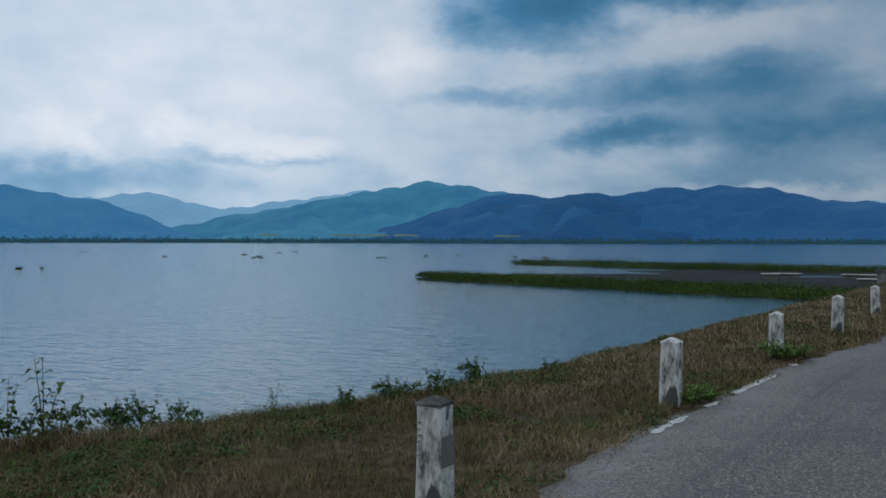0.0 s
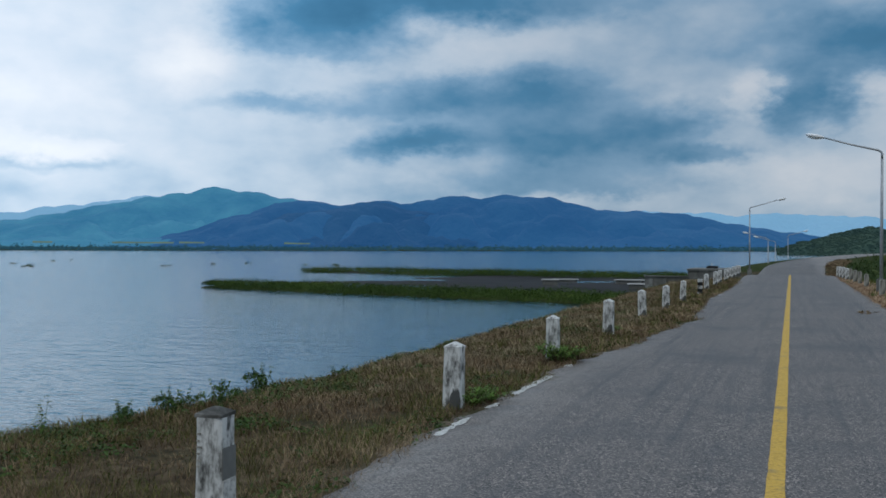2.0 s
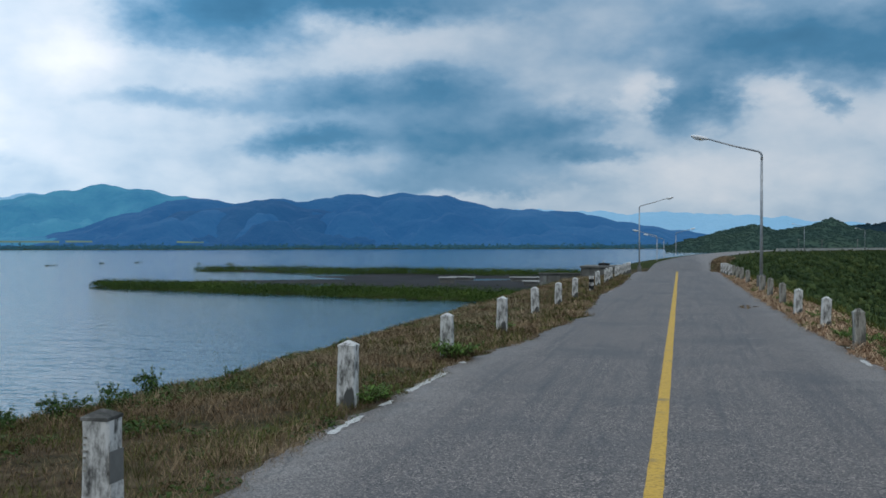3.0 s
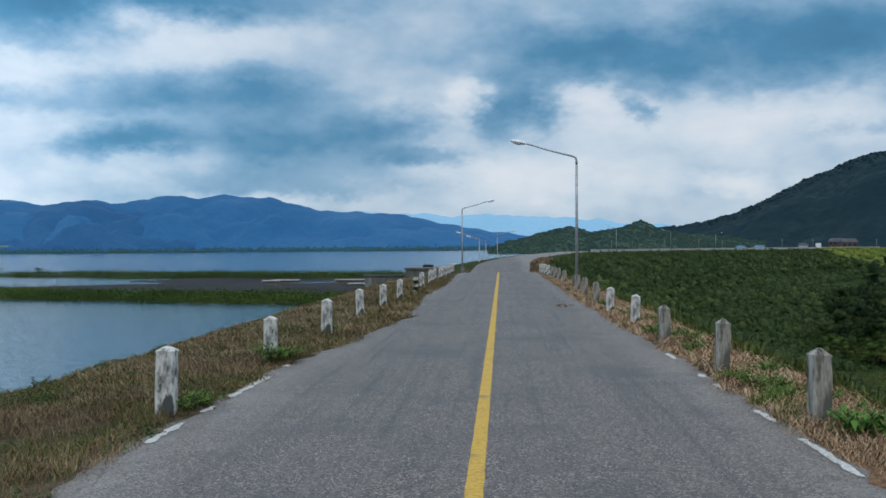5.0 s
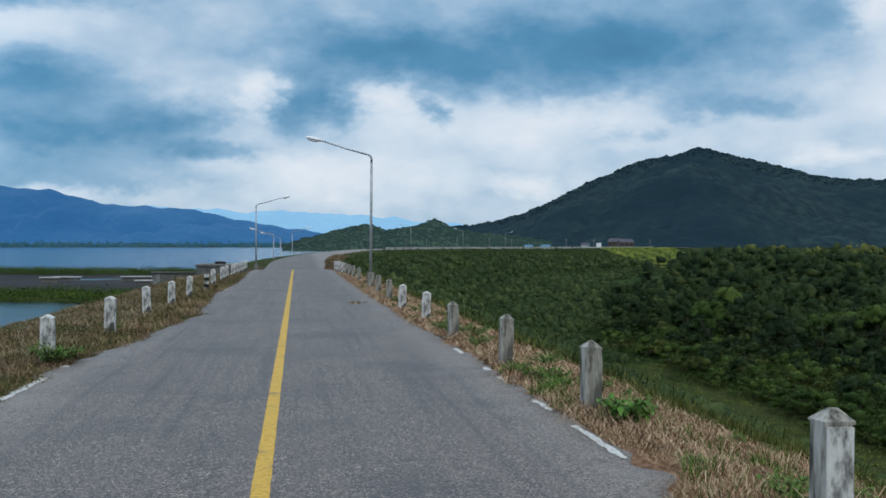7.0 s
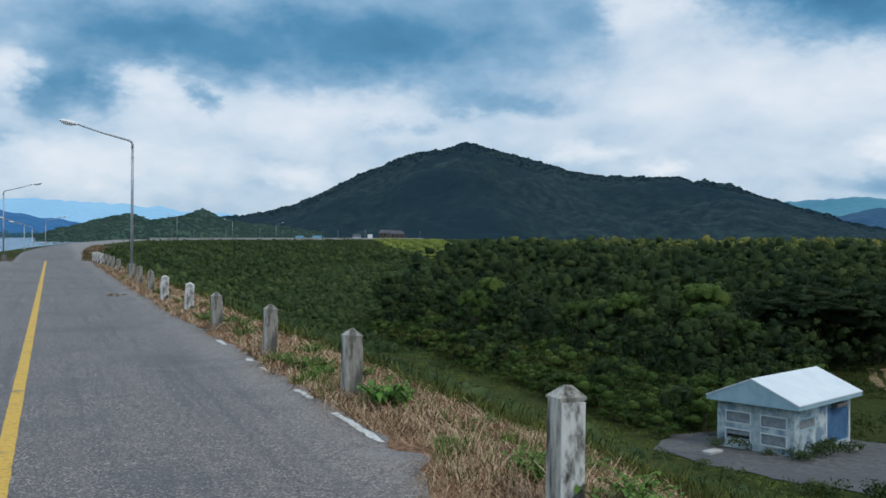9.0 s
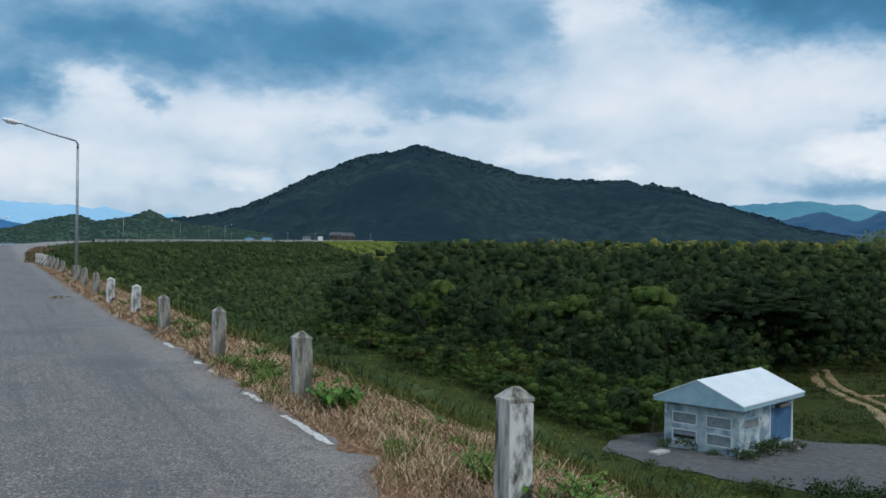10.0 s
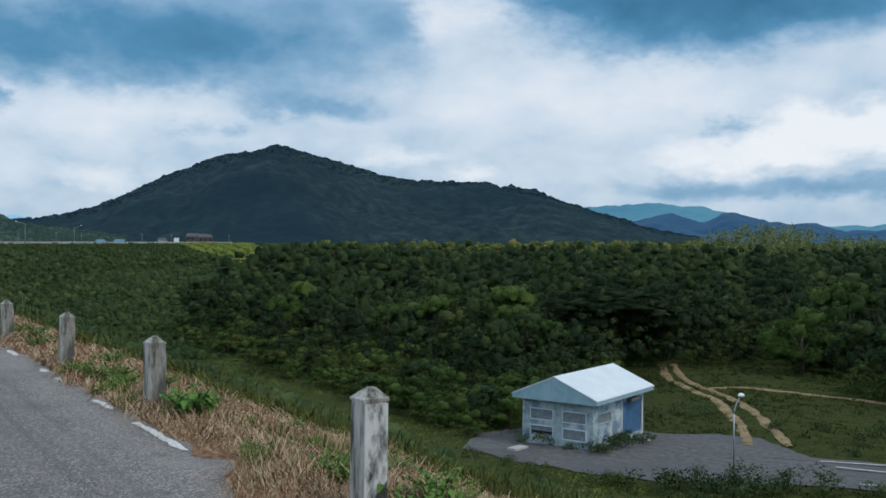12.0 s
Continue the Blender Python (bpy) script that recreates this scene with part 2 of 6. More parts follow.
    L(tc, nz.inputs["Vector"])
    L(nz.outputs["Color"], wob.inputs[0])
    wob.inputs[1].default_value = (0.9, 0.9, 0.9)
    L(tc, wob.inputs[2])
    L(wob.outputs[0], vo.inputs["Vector"])
    crack = op("MULTIPLY", remap(vo.outputs["Distance"], 0.006, 0.0), remap(tex(0.35, 3), 0.52, 0.6))
    colour = mix(op("MULTIPLY", crack, 0.7), colour, (0.03, 0.03, 0.03))
    L(colour, b.inputs["Base Color"])
    bp = N("ShaderNodeBump")
    bp.inputs["Strength"].default_value, bp.inputs["Distance"].default_value = 0.35, 0.003
    L(chips, bp.inputs["Height"])
    L(bp.outputs[0], b.inputs["Normal"])
    return m


M_ASPHALT = asphalt_material()
M_PALECONC = material("pale_concrete", [(0.3, (0.34, 0.34, 0.33)), (0.6, (0.5, 0.49, 0.47))], 0.6, 6, 0.9, 0.2, 10)
M_GRAVEL = material("worn_pale_seam", [(0.3, (0.14, 0.135, 0.13)), (0.55, (0.27, 0.26, 0.245)), (0.75, (0.4, 0.38, 0.36))], 45, 4, 0.95, 0.7, 70, bump_dist=0.008)
M_YELLOW = material("yellow_road_paint", [(0.35, (0.42, 0.25, 0.05)), (0.5, (0.62, 0.38, 0.06)), (0.7, (0.66, 0.42, 0.09))], 30, 5, 0.7, 0.3, 90, patch=(0.3, 0.22, 0.1), patch_scale=3, patch_range=(0.6, 0.75))
M_WHITE = material("white_road_paint", [(0.35, (0.28, 0.27, 0.25)), (0.5, (0.56, 0.55, 0.52)), (0.7, (0.68, 0.67, 0.64))], 25, 5, 0.75, 0.3, 90)
M_SOIL = material("verge_soil", [(0.3, (0.03, 0.022, 0.015)), (0.5, (0.085, 0.062, 0.038)), (0.7, (0.16, 0.122, 0.076))], 6, 8, 1.0, 0.8, 14, patch=(0.028, 0.034, 0.014), patch_scale=0.7, spec=0.05)
M_CRUMB = material("verge_crumbs", [(0.3, (0.045, 0.034, 0.025)), (0.48, (0.11, 0.085, 0.06)), (0.62, (0.19, 0.155, 0.115)), (0.8, (0.33, 0.28, 0.225))], 16, 8, 1.0, 0.8, 40, patch=(0.045, 0.046, 0.02), patch_scale=1.2, bump_dist=0.01, spec=0.05)
M_THATCH = material("dead_grass_thatch", [(0.3, (0.065, 0.036, 0.022)), (0.48, (0.17, 0.098, 0.058)), (0.62, (0.3, 0.185, 0.115)), (0.8, (0.46, 0.32, 0.21))], 22, 8, 1.0, 0.9, 45, patch=(0.055, 0.05, 0.024), patch_scale=1.1, patch_range=(0.5, 0.62), stretch=(1.0, 0.5, 1.0), bump_dist=0.02, spec=0.05)
M_GROUND = material("grass_ground", [(0.3, (0.018, 0.027, 0.009)), (0.5, (0.036, 0.048, 0.013)), (0.7, (0.07, 0.072, 0.025))], 1.6, 9, 1.0, 0.9, 6, patch=(0.05, 0.06, 0.02), patch_scale=0.06, bump_dist=0.15, spec=0.05)
M_SLOPE = material("slope_undergrowth", [(0.3, (0.012, 0.024, 0.008)), (0.5, (0.023, 0.042, 0.011)), (0.7, (0.04, 0.06, 0.016))], 0.5, 9, 1.0, 0.8, 3, bump_dist=0.15, spec=0.05)
# sun patch at the dam's end: the sunlight is put into this grass colour
M_SUNPATCH = material("sunlit_patch_grass", [(0.3, (0.07, 0.12, 0.022)), (0.5, (0.19, 0.24, 0.045)), (0.7, (0.33, 0.33, 0.085))], 0.1, 8, 1.0)
M_POST = material("weathered_white_concrete", [(0.37, (0.06, 0.06, 0.056)), (0.44, (0.30, 0.30, 0.285)), (0.52, (0.60, 0.60, 0.58)), (0.7, (0.68, 0.68, 0.66))], 9, 9, 0.9, 0.5, 60,
                  patch=(0.075, 0.078, 0.075), patch_scale=3.6, patch_range=(0.55, 0.58), stretch=(1, 1, 0.42), bump_dist=0.008)
M_POSTGREY = material("bare_grey_concrete", [(0.36, (0.06, 0.058, 0.05)), (0.44, (0.235, 0.225, 0.195)), (0.54, (0.41, 0.395, 0.35)), (0.7, (0.55, 0.53, 0.485))], 9, 9, 0.92, 0.5, 50,
                      patch=(0.10, 0.098, 0.085), patch_scale=4.0, patch_range=(0.5, 0.6), stretch=(1, 1, 0.22), bump_dist=0.008)
M_POSTCAP = material("blackened_concrete_top", [(0.3, (0.035, 0.035, 0.032)), (0.55, (0.1, 0.098, 0.09)), (0.75, (0.24, 0.235, 0.22))], 14, 8, 0.95, 0.5, 60, bump_dist=0.006)
M_CONCRETE = material("old_concrete", [(0.3, (0.08, 0.08, 0.075)), (0.5, (0.17, 0.17, 0.16)), (0.7, (0.27, 0.27, 0.255))], 1.2, 8, 0.9, 0.3, 12, patch=(0.1, 0.1, 0.09), patch_scale=0.4)
M_STEEL = material("galvanised_steel", [(0.3, (0.25, 0.27, 0.29)), (0.6, (0.4, 0.42, 0.44))], 3, 5, 0.5, metal=0.6)
M_LAMP = material("white_lamp_housing", [(0.3, (0.78, 0.79, 0.8)), (0.6, (0.85, 0.85, 0.85))], 3, 3, 0.35)
M_LENS = material("lamp_lens", [(0.3, (0.74, 0.75, 0.75)), (0.6, (0.82, 0.83, 0.83))], 3, 3, 0.15)
M_DRY = material("dry_grass", [(0.0, (0.03, 0.021, 0.014)), (0.38, (0.122, 0.083, 0.05)), (0.62, (0.25, 0.178, 0.105)), (1.0, (0.52, 0.4, 0.25))], 0.5, 6, 0.9, island=(0.4, 0.0), spec=0.06)
M_STRAW = material("straw_grass", [(0.05, (0.08, 0.044, 0.026)), (0.35, (0.26, 0.153, 0.092)), (0.6, (0.46, 0.305, 0.19)), (0.95, (0.68, 0.52, 0.35))], 0.8, 6, 0.9, island=(0.95, 0.0), spec=0.06)
M_TANGRASS = material("tan_dead_grass", [(0.05, (0.06, 0.045, 0.028)), (0.4, (0.17, 0.13, 0.08)), (0.65, (0.31, 0.245, 0.155)), (0.95, (0.5, 0.42, 0.28))], 0.8, 5, 0.9, island=(0.5, 0.0), spec=0.06)
M_STEM = material("plant_stem", [(0.3, (0.05, 0.07, 0.025)), (0.6, (0.10, 0.11, 0.04))], 5, 3, 0.8)
M_LEAF3 = material("verge_weed_leaves", [(0.05, (0.04, 0.09, 0.016)), (0.5, (0.095, 0.17, 0.032)), (0.95, (0.16, 0.25, 0.055))], 2, 4, 0.65, spec=0.1, island=(0.4, 0.0))
M_LEAF2 = material("shrub_leaves", [(0.05, (0.018, 0.038, 0.012)), (0.5, (0.045, 0.085, 0.02)), (0.95, (0.09, 0.14, 0.035))], 2, 4, 0.65, spec=0.1, island=(0.35, 0.0))
M_GREENGRASS = material("green_grass", [(0.05, (0.03, 0.042, 0.012)), (0.5, (0.088, 0.102, 0.027)), (0.95, (0.2, 0.195, 0.062))], 0.9, 4, 0.85, island=(0.6, 0.0), spec=0.06)
M_LEAF = material("weed_leaves", [(0.05, (0.035, 0.09, 0.016)), (0.5, (0.085, 0.19, 0.032)), (0.95, (0.15, 0.28, 0.055))], 2, 4, 0.6, spec=0.1, island=(0.35, 0.0))
M_TREE = material("tree_leaves", [(0.0, (0.012, 0.023, 0.012)), (0.45, (0.023, 0.041, 0.016)), (0.8, (0.04, 0.062, 0.02)), (1.0, (0.064, 0.082, 0.027))], 0.35, 4, 0.7, island=(0.13, 0.5), spec=0.06)
M_FOREST = material("forest_leaves", [(0.2, (0.013, 0.025, 0.013)), (0.42, (0.022, 0.039, 0.016)), (0.65, (0.041, 0.062, 0.021)), (0.95, (0.08, 0.093, 0.03))], 0.2, 2, 0.85, island=(0.13, 0.0), spec=0.06)
M_TREE2 = material("fresh_tree_leaves", [(0.0, (0.016, 0.032, 0.009)), (0.45, (0.042, 0.074, 0.017)), (0.8, (0.075, 0.112, 0.025)), (1.0, (0.115, 0.135, 0.034))], 0.35, 4, 0.7, island=(0.13, 0.5), spec=0.06)
M_TREE3 = material("yellowish_tree_leaves", [(0.0, (0.018, 0.03, 0.009)), (0.45, (0.045, 0.064, 0.016)), (0.8, (0.085, 0.095, 0.025)), (1.0, (0.125, 0.12, 0.034))], 0.35, 4, 0.7, island=(0.13, 0.5), spec=0.06)
# sunlight on the far canopy, painted as a lighter yellow leaf colour
M_FARSUNLIT = material("sun_tinted_forest_leaves", [(0.0, (0.02, 0.037, 0.014)), (0.4, (0.06, 0.085, 0.025)), (0.65, (0.15, 0.16, 0.045)), (1.0, (0.34, 0.26, 0.08))], 0.02, 4, 0.8, island=(0.2, 0.0), spec=0.06)
M_MEADOW = material("meadow_blades", [(0.0, (0.014, 0.024, 0.008)), (0.45, (0.03, 0.044, 0.012)), (0.8, (0.055, 0.066, 0.02)), (1.0, (0.1, 0.095, 0.036))], 0.12, 5, 0.9, island=(0.35, 0.0), spec=0.06)
M_TOE = material("toe_grass_blades", [(0.0, (0.06, 0.09, 0.02)), (0.45, (0.135, 0.18, 0.042)), (1.0, (0.23, 0.245, 0.075))], 0.12, 5, 0.9, island=(0.3, 0.0), spec=0.06)
M_BAMBOO = material("bamboo_leaves", [(0.0, (0.05, 0.07, 0.025)), (0.45, (0.13, 0.16, 0.06)), (0.8, (0.22, 0.25, 0.10)), (1.0, (0.32, 0.33, 0.15))], 0.2, 4, 0.7, island=(0.35, 0.0), spec=0.06)
M_BANK = material("bank_plant_leaves", [(0.0, (0.018, 0.036, 0.010)), (0.45, (0.042, 0.075, 0.016)), (0.8, (0.075, 0.115, 0.024)), (1.0, (0.12, 0.14, 0.04))], 0.12, 4, 0.75, island=(0.35, 0.0), spec=0.06)
# leaf colour with the air's haze put in as weak blue emission
M_SMALLHILL = glow(material("hazed_small_hill_leaves", [(0.0, (0.014, 0.032, 0.024)), (0.45, (0.03, 0.056, 0.036)), (0.8, (0.05, 0.078, 0.044)), (1.0, (0.085, 0.105, 0.06))], 0.02, 5, 0.9, island=(0.2, 0.0), spec=0.06), (0.07, 0.15, 0.2), 0.13)
# haze over the lake, added to these leaves as a blue glow
M_FARTREE = glow(material("hazed_far_shore_leaves", [(0.0, (0.01, 0.025, 0.02)), (0.5, (0.03, 0.055, 0.04)), (1.0, (0.05, 0.09, 0.05))], 0.02, 4, 0.9, island=(0.35, 0.0), spec=0.06), (0.018, 0.075, 0.13), 0.8)
M_FIELD = material("far_field", [(0.3, (0.08, 0.15, 0.11)), (0.7, (0.2, 0.26, 0.15))], 0.02, 5, 1.0)
M_TAN = material("tan_plaster", [(0.3, (0.08, 0.06, 0.05)), (0.7, (0.14, 0.11, 0.085))], 0.6, 5, 0.9)
M_ROOFGREY = material("grey_roofing", [(0.3, (0.05, 0.05, 0.06)), (0.7, (0.1, 0.1, 0.115))], 0.6, 5, 0.7)
M_ROOFBLUE = material("blue_roofing", [(0.3, (0.06, 0.16, 0.26)), (0.7, (0.10, 0.24, 0.36))], 0.6, 5, 0.6)
M_RAINTREE = material("rain_tree_leaves", [(0.0, (0.006, 0.012, 0.006)), (0.45, (0.014, 0.025, 0.011)), (1.0, (0.036, 0.05, 0.018))], 0.6, 4, 0.85, island=(0.25, 0.0), spec=0.06)
M_SLOPEGRASS = material("slope_grass_blades", [(0.0, (0.02, 0.038, 0.016)), (0.45, (0.054, 0.084, 0.03)), (0.8, (0.098, 0.125, 0.044)), (1.0, (0.17, 0.17, 0.065))], 0.045, 4, 0.9, island=(0.35, 0.0), spec=0.06)
M_SCRUB = material("scrub_leaves", [(0.1, (0.015, 0.027, 0.013)), (0.45, (0.04, 0.066, 0.025)), (0.7, (0.07, 0.098, 0.034)), (1.0, (0.115, 0.134, 0.048))], 0.11, 4, 0.8, island=(0.35, 0.0), spec=0.06)
M_BARK = material("bark", [(0.3, (0.05, 0.04, 0.03)), (0.6, (0.13, 0.11, 0.085))], 6, 8, 0.95, 0.6, 20, stretch=(1, 1, 0.2))
M_MUD = material("channel_mud", [(0.3, (0.018, 0.017, 0.017)), (0.55, (0.034, 0.031, 0.03)), (0.75, (0.06, 0.053, 0.048))], 0.15, 8, 0.7, 0.4, 2, spec=0.05)
M_YARD = material("yard_asphalt", [(0.3, (0.062, 0.062, 0.063)), (0.5, (0.1, 0.1, 0.1)), (0.72, (0.15, 0.147, 0.142))], 3, 8, 0.95, 0.3, 20, patch=(0.085, 0.085, 0.09), patch_scale=0.15)
M_DIRT = material("sandy_track", [(0.3, (0.13, 0.09, 0.045)), (0.5, (0.23, 0.165, 0.085)), (0.7, (0.33, 0.25, 0.14))], 1.2, 8, 1.0, 0.4, 8)
# the hill's haze is painted: bluer base colours plus a faint blue emission
M_HILL = glow(material("hazed_hill_forest", [(0.36, (0.008, 0.017, 0.022)), (0.5, (0.014, 0.028, 0.031)), (0.64, (0.026, 0.045, 0.042))], 0.06, 7, 1.0, 0.4, 0.12, patch=(0.008, 0.021, 0.026), patch_scale=0.004, patch_range=(0.5, 0.62), bump_dist=5, spec=0.05), (0.05, 0.13, 0.22), 0.085)
M_WALLPAINT = material("peeling_pale_blue_paint", [(0.36, (0.19, 0.26, 0.28)), (0.46, (0.38, 0.48, 0.51)), (0.6, (0.58, 0.65, 0.66))], 1.3, 9, 0.85, 0.2, 20,
                       patch=(0.20, 0.29, 0.37), patch_scale=1.1, patch_range=(0.52, 0.62))
M_ROOF = material("white_metal_roofing", [(0.3, (0.6, 0.655, 0.69)), (0.6, (0.7, 0.745, 0.77))], 0.8, 6, 0.45)
M_FASCIA = material("pale_blue_fascia", [(0.3, (0.25, 0.42, 0.5)), (0.6, (0.36, 0.52, 0.59))], 1.5, 6, 0.6)
M_DOOR = material("blue_roller_door", [(0.3, (0.055, 0.13, 0.25)), (0.55, (0.09, 0.20, 0.36)), (0.75, (0.14, 0.26, 0.42))], 1.5, 6, 0.6)
M_DARK = material("dark_opening", [(0.3, (0.012, 0.012, 0.013)), (0.6, (0.03, 0.03, 0.03))], 3, 3, 0.9)
M_SLAT = material("grey_louvre", [(0.3, (0.17, 0.20, 0.22)), (0.6, (0.32, 0.36, 0.38))], 4, 5, 0.8)


def water_material():
    m = bpy.data.materials.new("lake_water")
    m.use_nodes = True
    nt = m.node_tree
    N, L = nt.nodes.new, nt.links.new
    tc = N("ShaderNodeTexCoord")
    last = None
    for scale, dist, stretch, turn in ((0.03, 0.12, (0.8, 1.2, 1), 20), (0.45, 0.10, (0.7, 1.4, 1), 30), (1.5, 0.095, (0.7, 1.5, 1), 25), (4.5, 0.022, (0.9, 1.2, 1), 40)):
        mp = N("ShaderNodeMapping")
        mp.inputs["Scale"].default_value = stretch
        mp.inputs["Rotation"].default_value = (0, 0, radians(turn))
        L(tc.outputs["Object"], mp.inputs[0])
        n = N("ShaderNodeTexNoise")
        n.inputs["Scale"].default_value, n.inputs["Detail"].default_value = scale, 4
        L(mp.outputs[0], n.inputs["Vector"])
        bp = N("ShaderNodeBump")
        bp.inputs["Strength"].default_value, bp.inputs["Distance"].default_value = 0.75, dist
        L(n.outputs["Fac"], bp.inputs["Height"])
        if last:
            L(last, bp.inputs["Normal"])
        last = bp.outputs[0]
    nt.nodes.remove(nt.nodes["Principled BSDF"])
    deep, gloss, fres, mix = N("ShaderNodeBsdfDiffuse"), N("ShaderNodeBsdfGlossy"), N("ShaderNodeFresnel"), N("ShaderNodeMixShader")
    deep.inputs["Color"].default_value = (0.026, 0.088, 0.122, 1)
    gloss.inputs["Color"].default_value, gloss.inputs["Roughness"].default_value = (0.93, 0.97, 1.0, 1), 0.08
    fres.inputs["IOR"].default_value = 1.55
    for node in (deep, gloss, fres):
        L(last, node.inputs["Normal"])
    L(fres.outputs[0], mix.inputs[0])
    L(deep.outputs[0], mix.inputs[1])
    L(gloss.outputs[0], mix.inputs[2])
    L(mix.outputs[0], nt.nodes["Material Output"].inputs["Surface"])
    return m


M_WATER = water_material()


# ------------------------------------------------------------------ mesh helpers
def mesh_from(name, verts, faces, mat, smooth=False):
    """verts (n,3) and faces (m,3 or 4) as arrays."""
    verts, faces = np.asarray(verts, np.float32), np.asarray(faces, np.int32)
    me = bpy.data.meshes.new(name)
    n, k = faces.shape
    me.vertices.add(len(verts))
    me.vertices.foreach_set("co", verts.ravel())
    me.loops.add(n * k)
    me.loops.foreach_set("vertex_index", faces.ravel())
    me.polygons.add(n)
    me.polygons.foreach_set("loop_start", np.arange(n, dtype=np.int32) * k)
    me.update(calc_edges=True)
    if smooth:
        me.polygons.foreach_set("use_smooth", np.ones(n, bool))
    me.materials.append(mat)
    return me


def part(name, bm, mat, parent=None, label=""):
    """One bmesh (or finished mesh) as one object, under a thing or a part."""
    if isinstance(bm, bmesh.types.BMesh):
        me = bpy.data.meshes.new(name)
        bm.to_mesh(me)
        bm.free()
        me.materials.append(mat)
    else:
        me = bm
    ob = new(name, me)
    ob.parent = parent
    return tagged(ob, label)


def box(bm, x0, y0, z0, x1, y1, z1, bevel=0.0):
    v = [bm.verts.new(c) for c in ((x0, y0, z0), (x1, y0, z0), (x1, y1, z0), (x0, y1, z0), (x0, y0, z1), (x1, y0, z1), (x1, y1, z1), (x0, y1, z1))]
    f = [bm.faces.new([v[k] for k in q]) for q in ((3, 2, 1, 0), (4, 5, 6, 7), (0, 1, 5, 4), (1, 2, 6, 5), (2, 3, 7, 6), (3, 0, 4, 7))]
    if bevel:
        bmesh.ops.bevel(bm, geom=list({e for q in f for e in q.edges}), offset=bevel, segments=2, affect="EDGES")
    return bm


def new_box(*args):
    return box(bmesh.new(), *args)


def tube(points, radii, sides=8):
    """A bent round bar along points."""
    bm = bmesh.new()
    rings = []
    pts = [Vector(p) for p in points]
    for k, p in enumerate(pts):
        d = (pts[min(k + 1, len(pts) - 1)] - pts[max(k - 1, 0)]).normalized()
        side = d.cross(Vector((0.3, 1, 0.1))).normalized()
        up = side.cross(d)
        rings.append([bm.verts.new(p + (side * math.cos(t) + up * math.sin(t)) * radii[k]) for t in (2 * math.pi * j / sides for j in range(sides))])
    for r, s in zip(rings, rings[1:]):
        for j in range(sides):
            bm.faces.new((r[j], r[(j + 1) % sides], s[(j + 1) % sides], s[j])).smooth = True
    bm.faces.new(rings[0][::-1])
    bm.faces.new(rings[-1])
    return bm


def fbm(x, y, scale, octaves=4, seed=0.0):
    return noise.fractal((x * scale + seed, y * scale - seed, seed * 1.7), 1.0, 2.1, octaves)


# ------------------------------------------------------------------ plan of the dam
WATER_Z, VALLEY_Z = -2.5, -9.6
BEND_Y, RADIUS, END_S = 75.0, 527.0, 520.0


def crest(s):
    """Centre of the crest at s metres from the camera along the road, its heading (radians to the right) and its height."""
    if s <= BEND_Y:
        x, y, head = 0.0, s, 0.0
    else:
        head = (s - BEND_Y) / RADIUS
        x, y = RADIUS * (1 - math.cos(head)), BEND_Y + RADIUS * math.sin(head)
    z = 0.0
    if s > 64:
        z = -0.45 * math.exp(-((s - 82) / 10) ** 2) + 0.9 * min(max((s - 85) / 120, 0), 1)
    return x - 0.2, y, head, z


def crest_frame(x, y):
    """Along and across the crest (right is positive)."""
    if y <= BEND_Y:
        return y, x + 0.2
    dx, dy = x + 0.2 - RADIUS, y - BEND_Y
    return BEND_Y + RADIUS * math.atan2(dy, -dx), RADIUS - math.hypot(dx, dy)


def lerp(t, knots):
    for (a0, v0), (a1, v1) in zip(knots, knots[1:]):
        if t <= a1:
            return v0 + (v1 - v0) * max(t - a0, 0) / (a1 - a0)
    return knots[-1][1]


ACROSS = ((-400, -7), (-17, -6), (-6.6, -0.40), (-4.5, -0.18), (-3.2, -0.06), (-2.6, -0.05), (2.4, -0.05), (3.1, -0.07), (4.0, -0.22), (5.0, -0.6), (27.0, VALLEY_Z), (60, VALLEY_Z))


def dike(x, y, ax, ay, bx, by, half, top):
    """Height of a low bank from a to b."""
    dx, dy = bx - ax, by - ay
    t = max(0, min(1, ((x - ax) * dx + (y - ay) * dy) / (dx * dx + dy * dy)))
    d = math.hypot(x - ax - t * dx, y - ay - t * dy)
    w = half * (0.75 + 0.25 * t)
    return top - max(0, (d - w * 0.5)) * 0.5


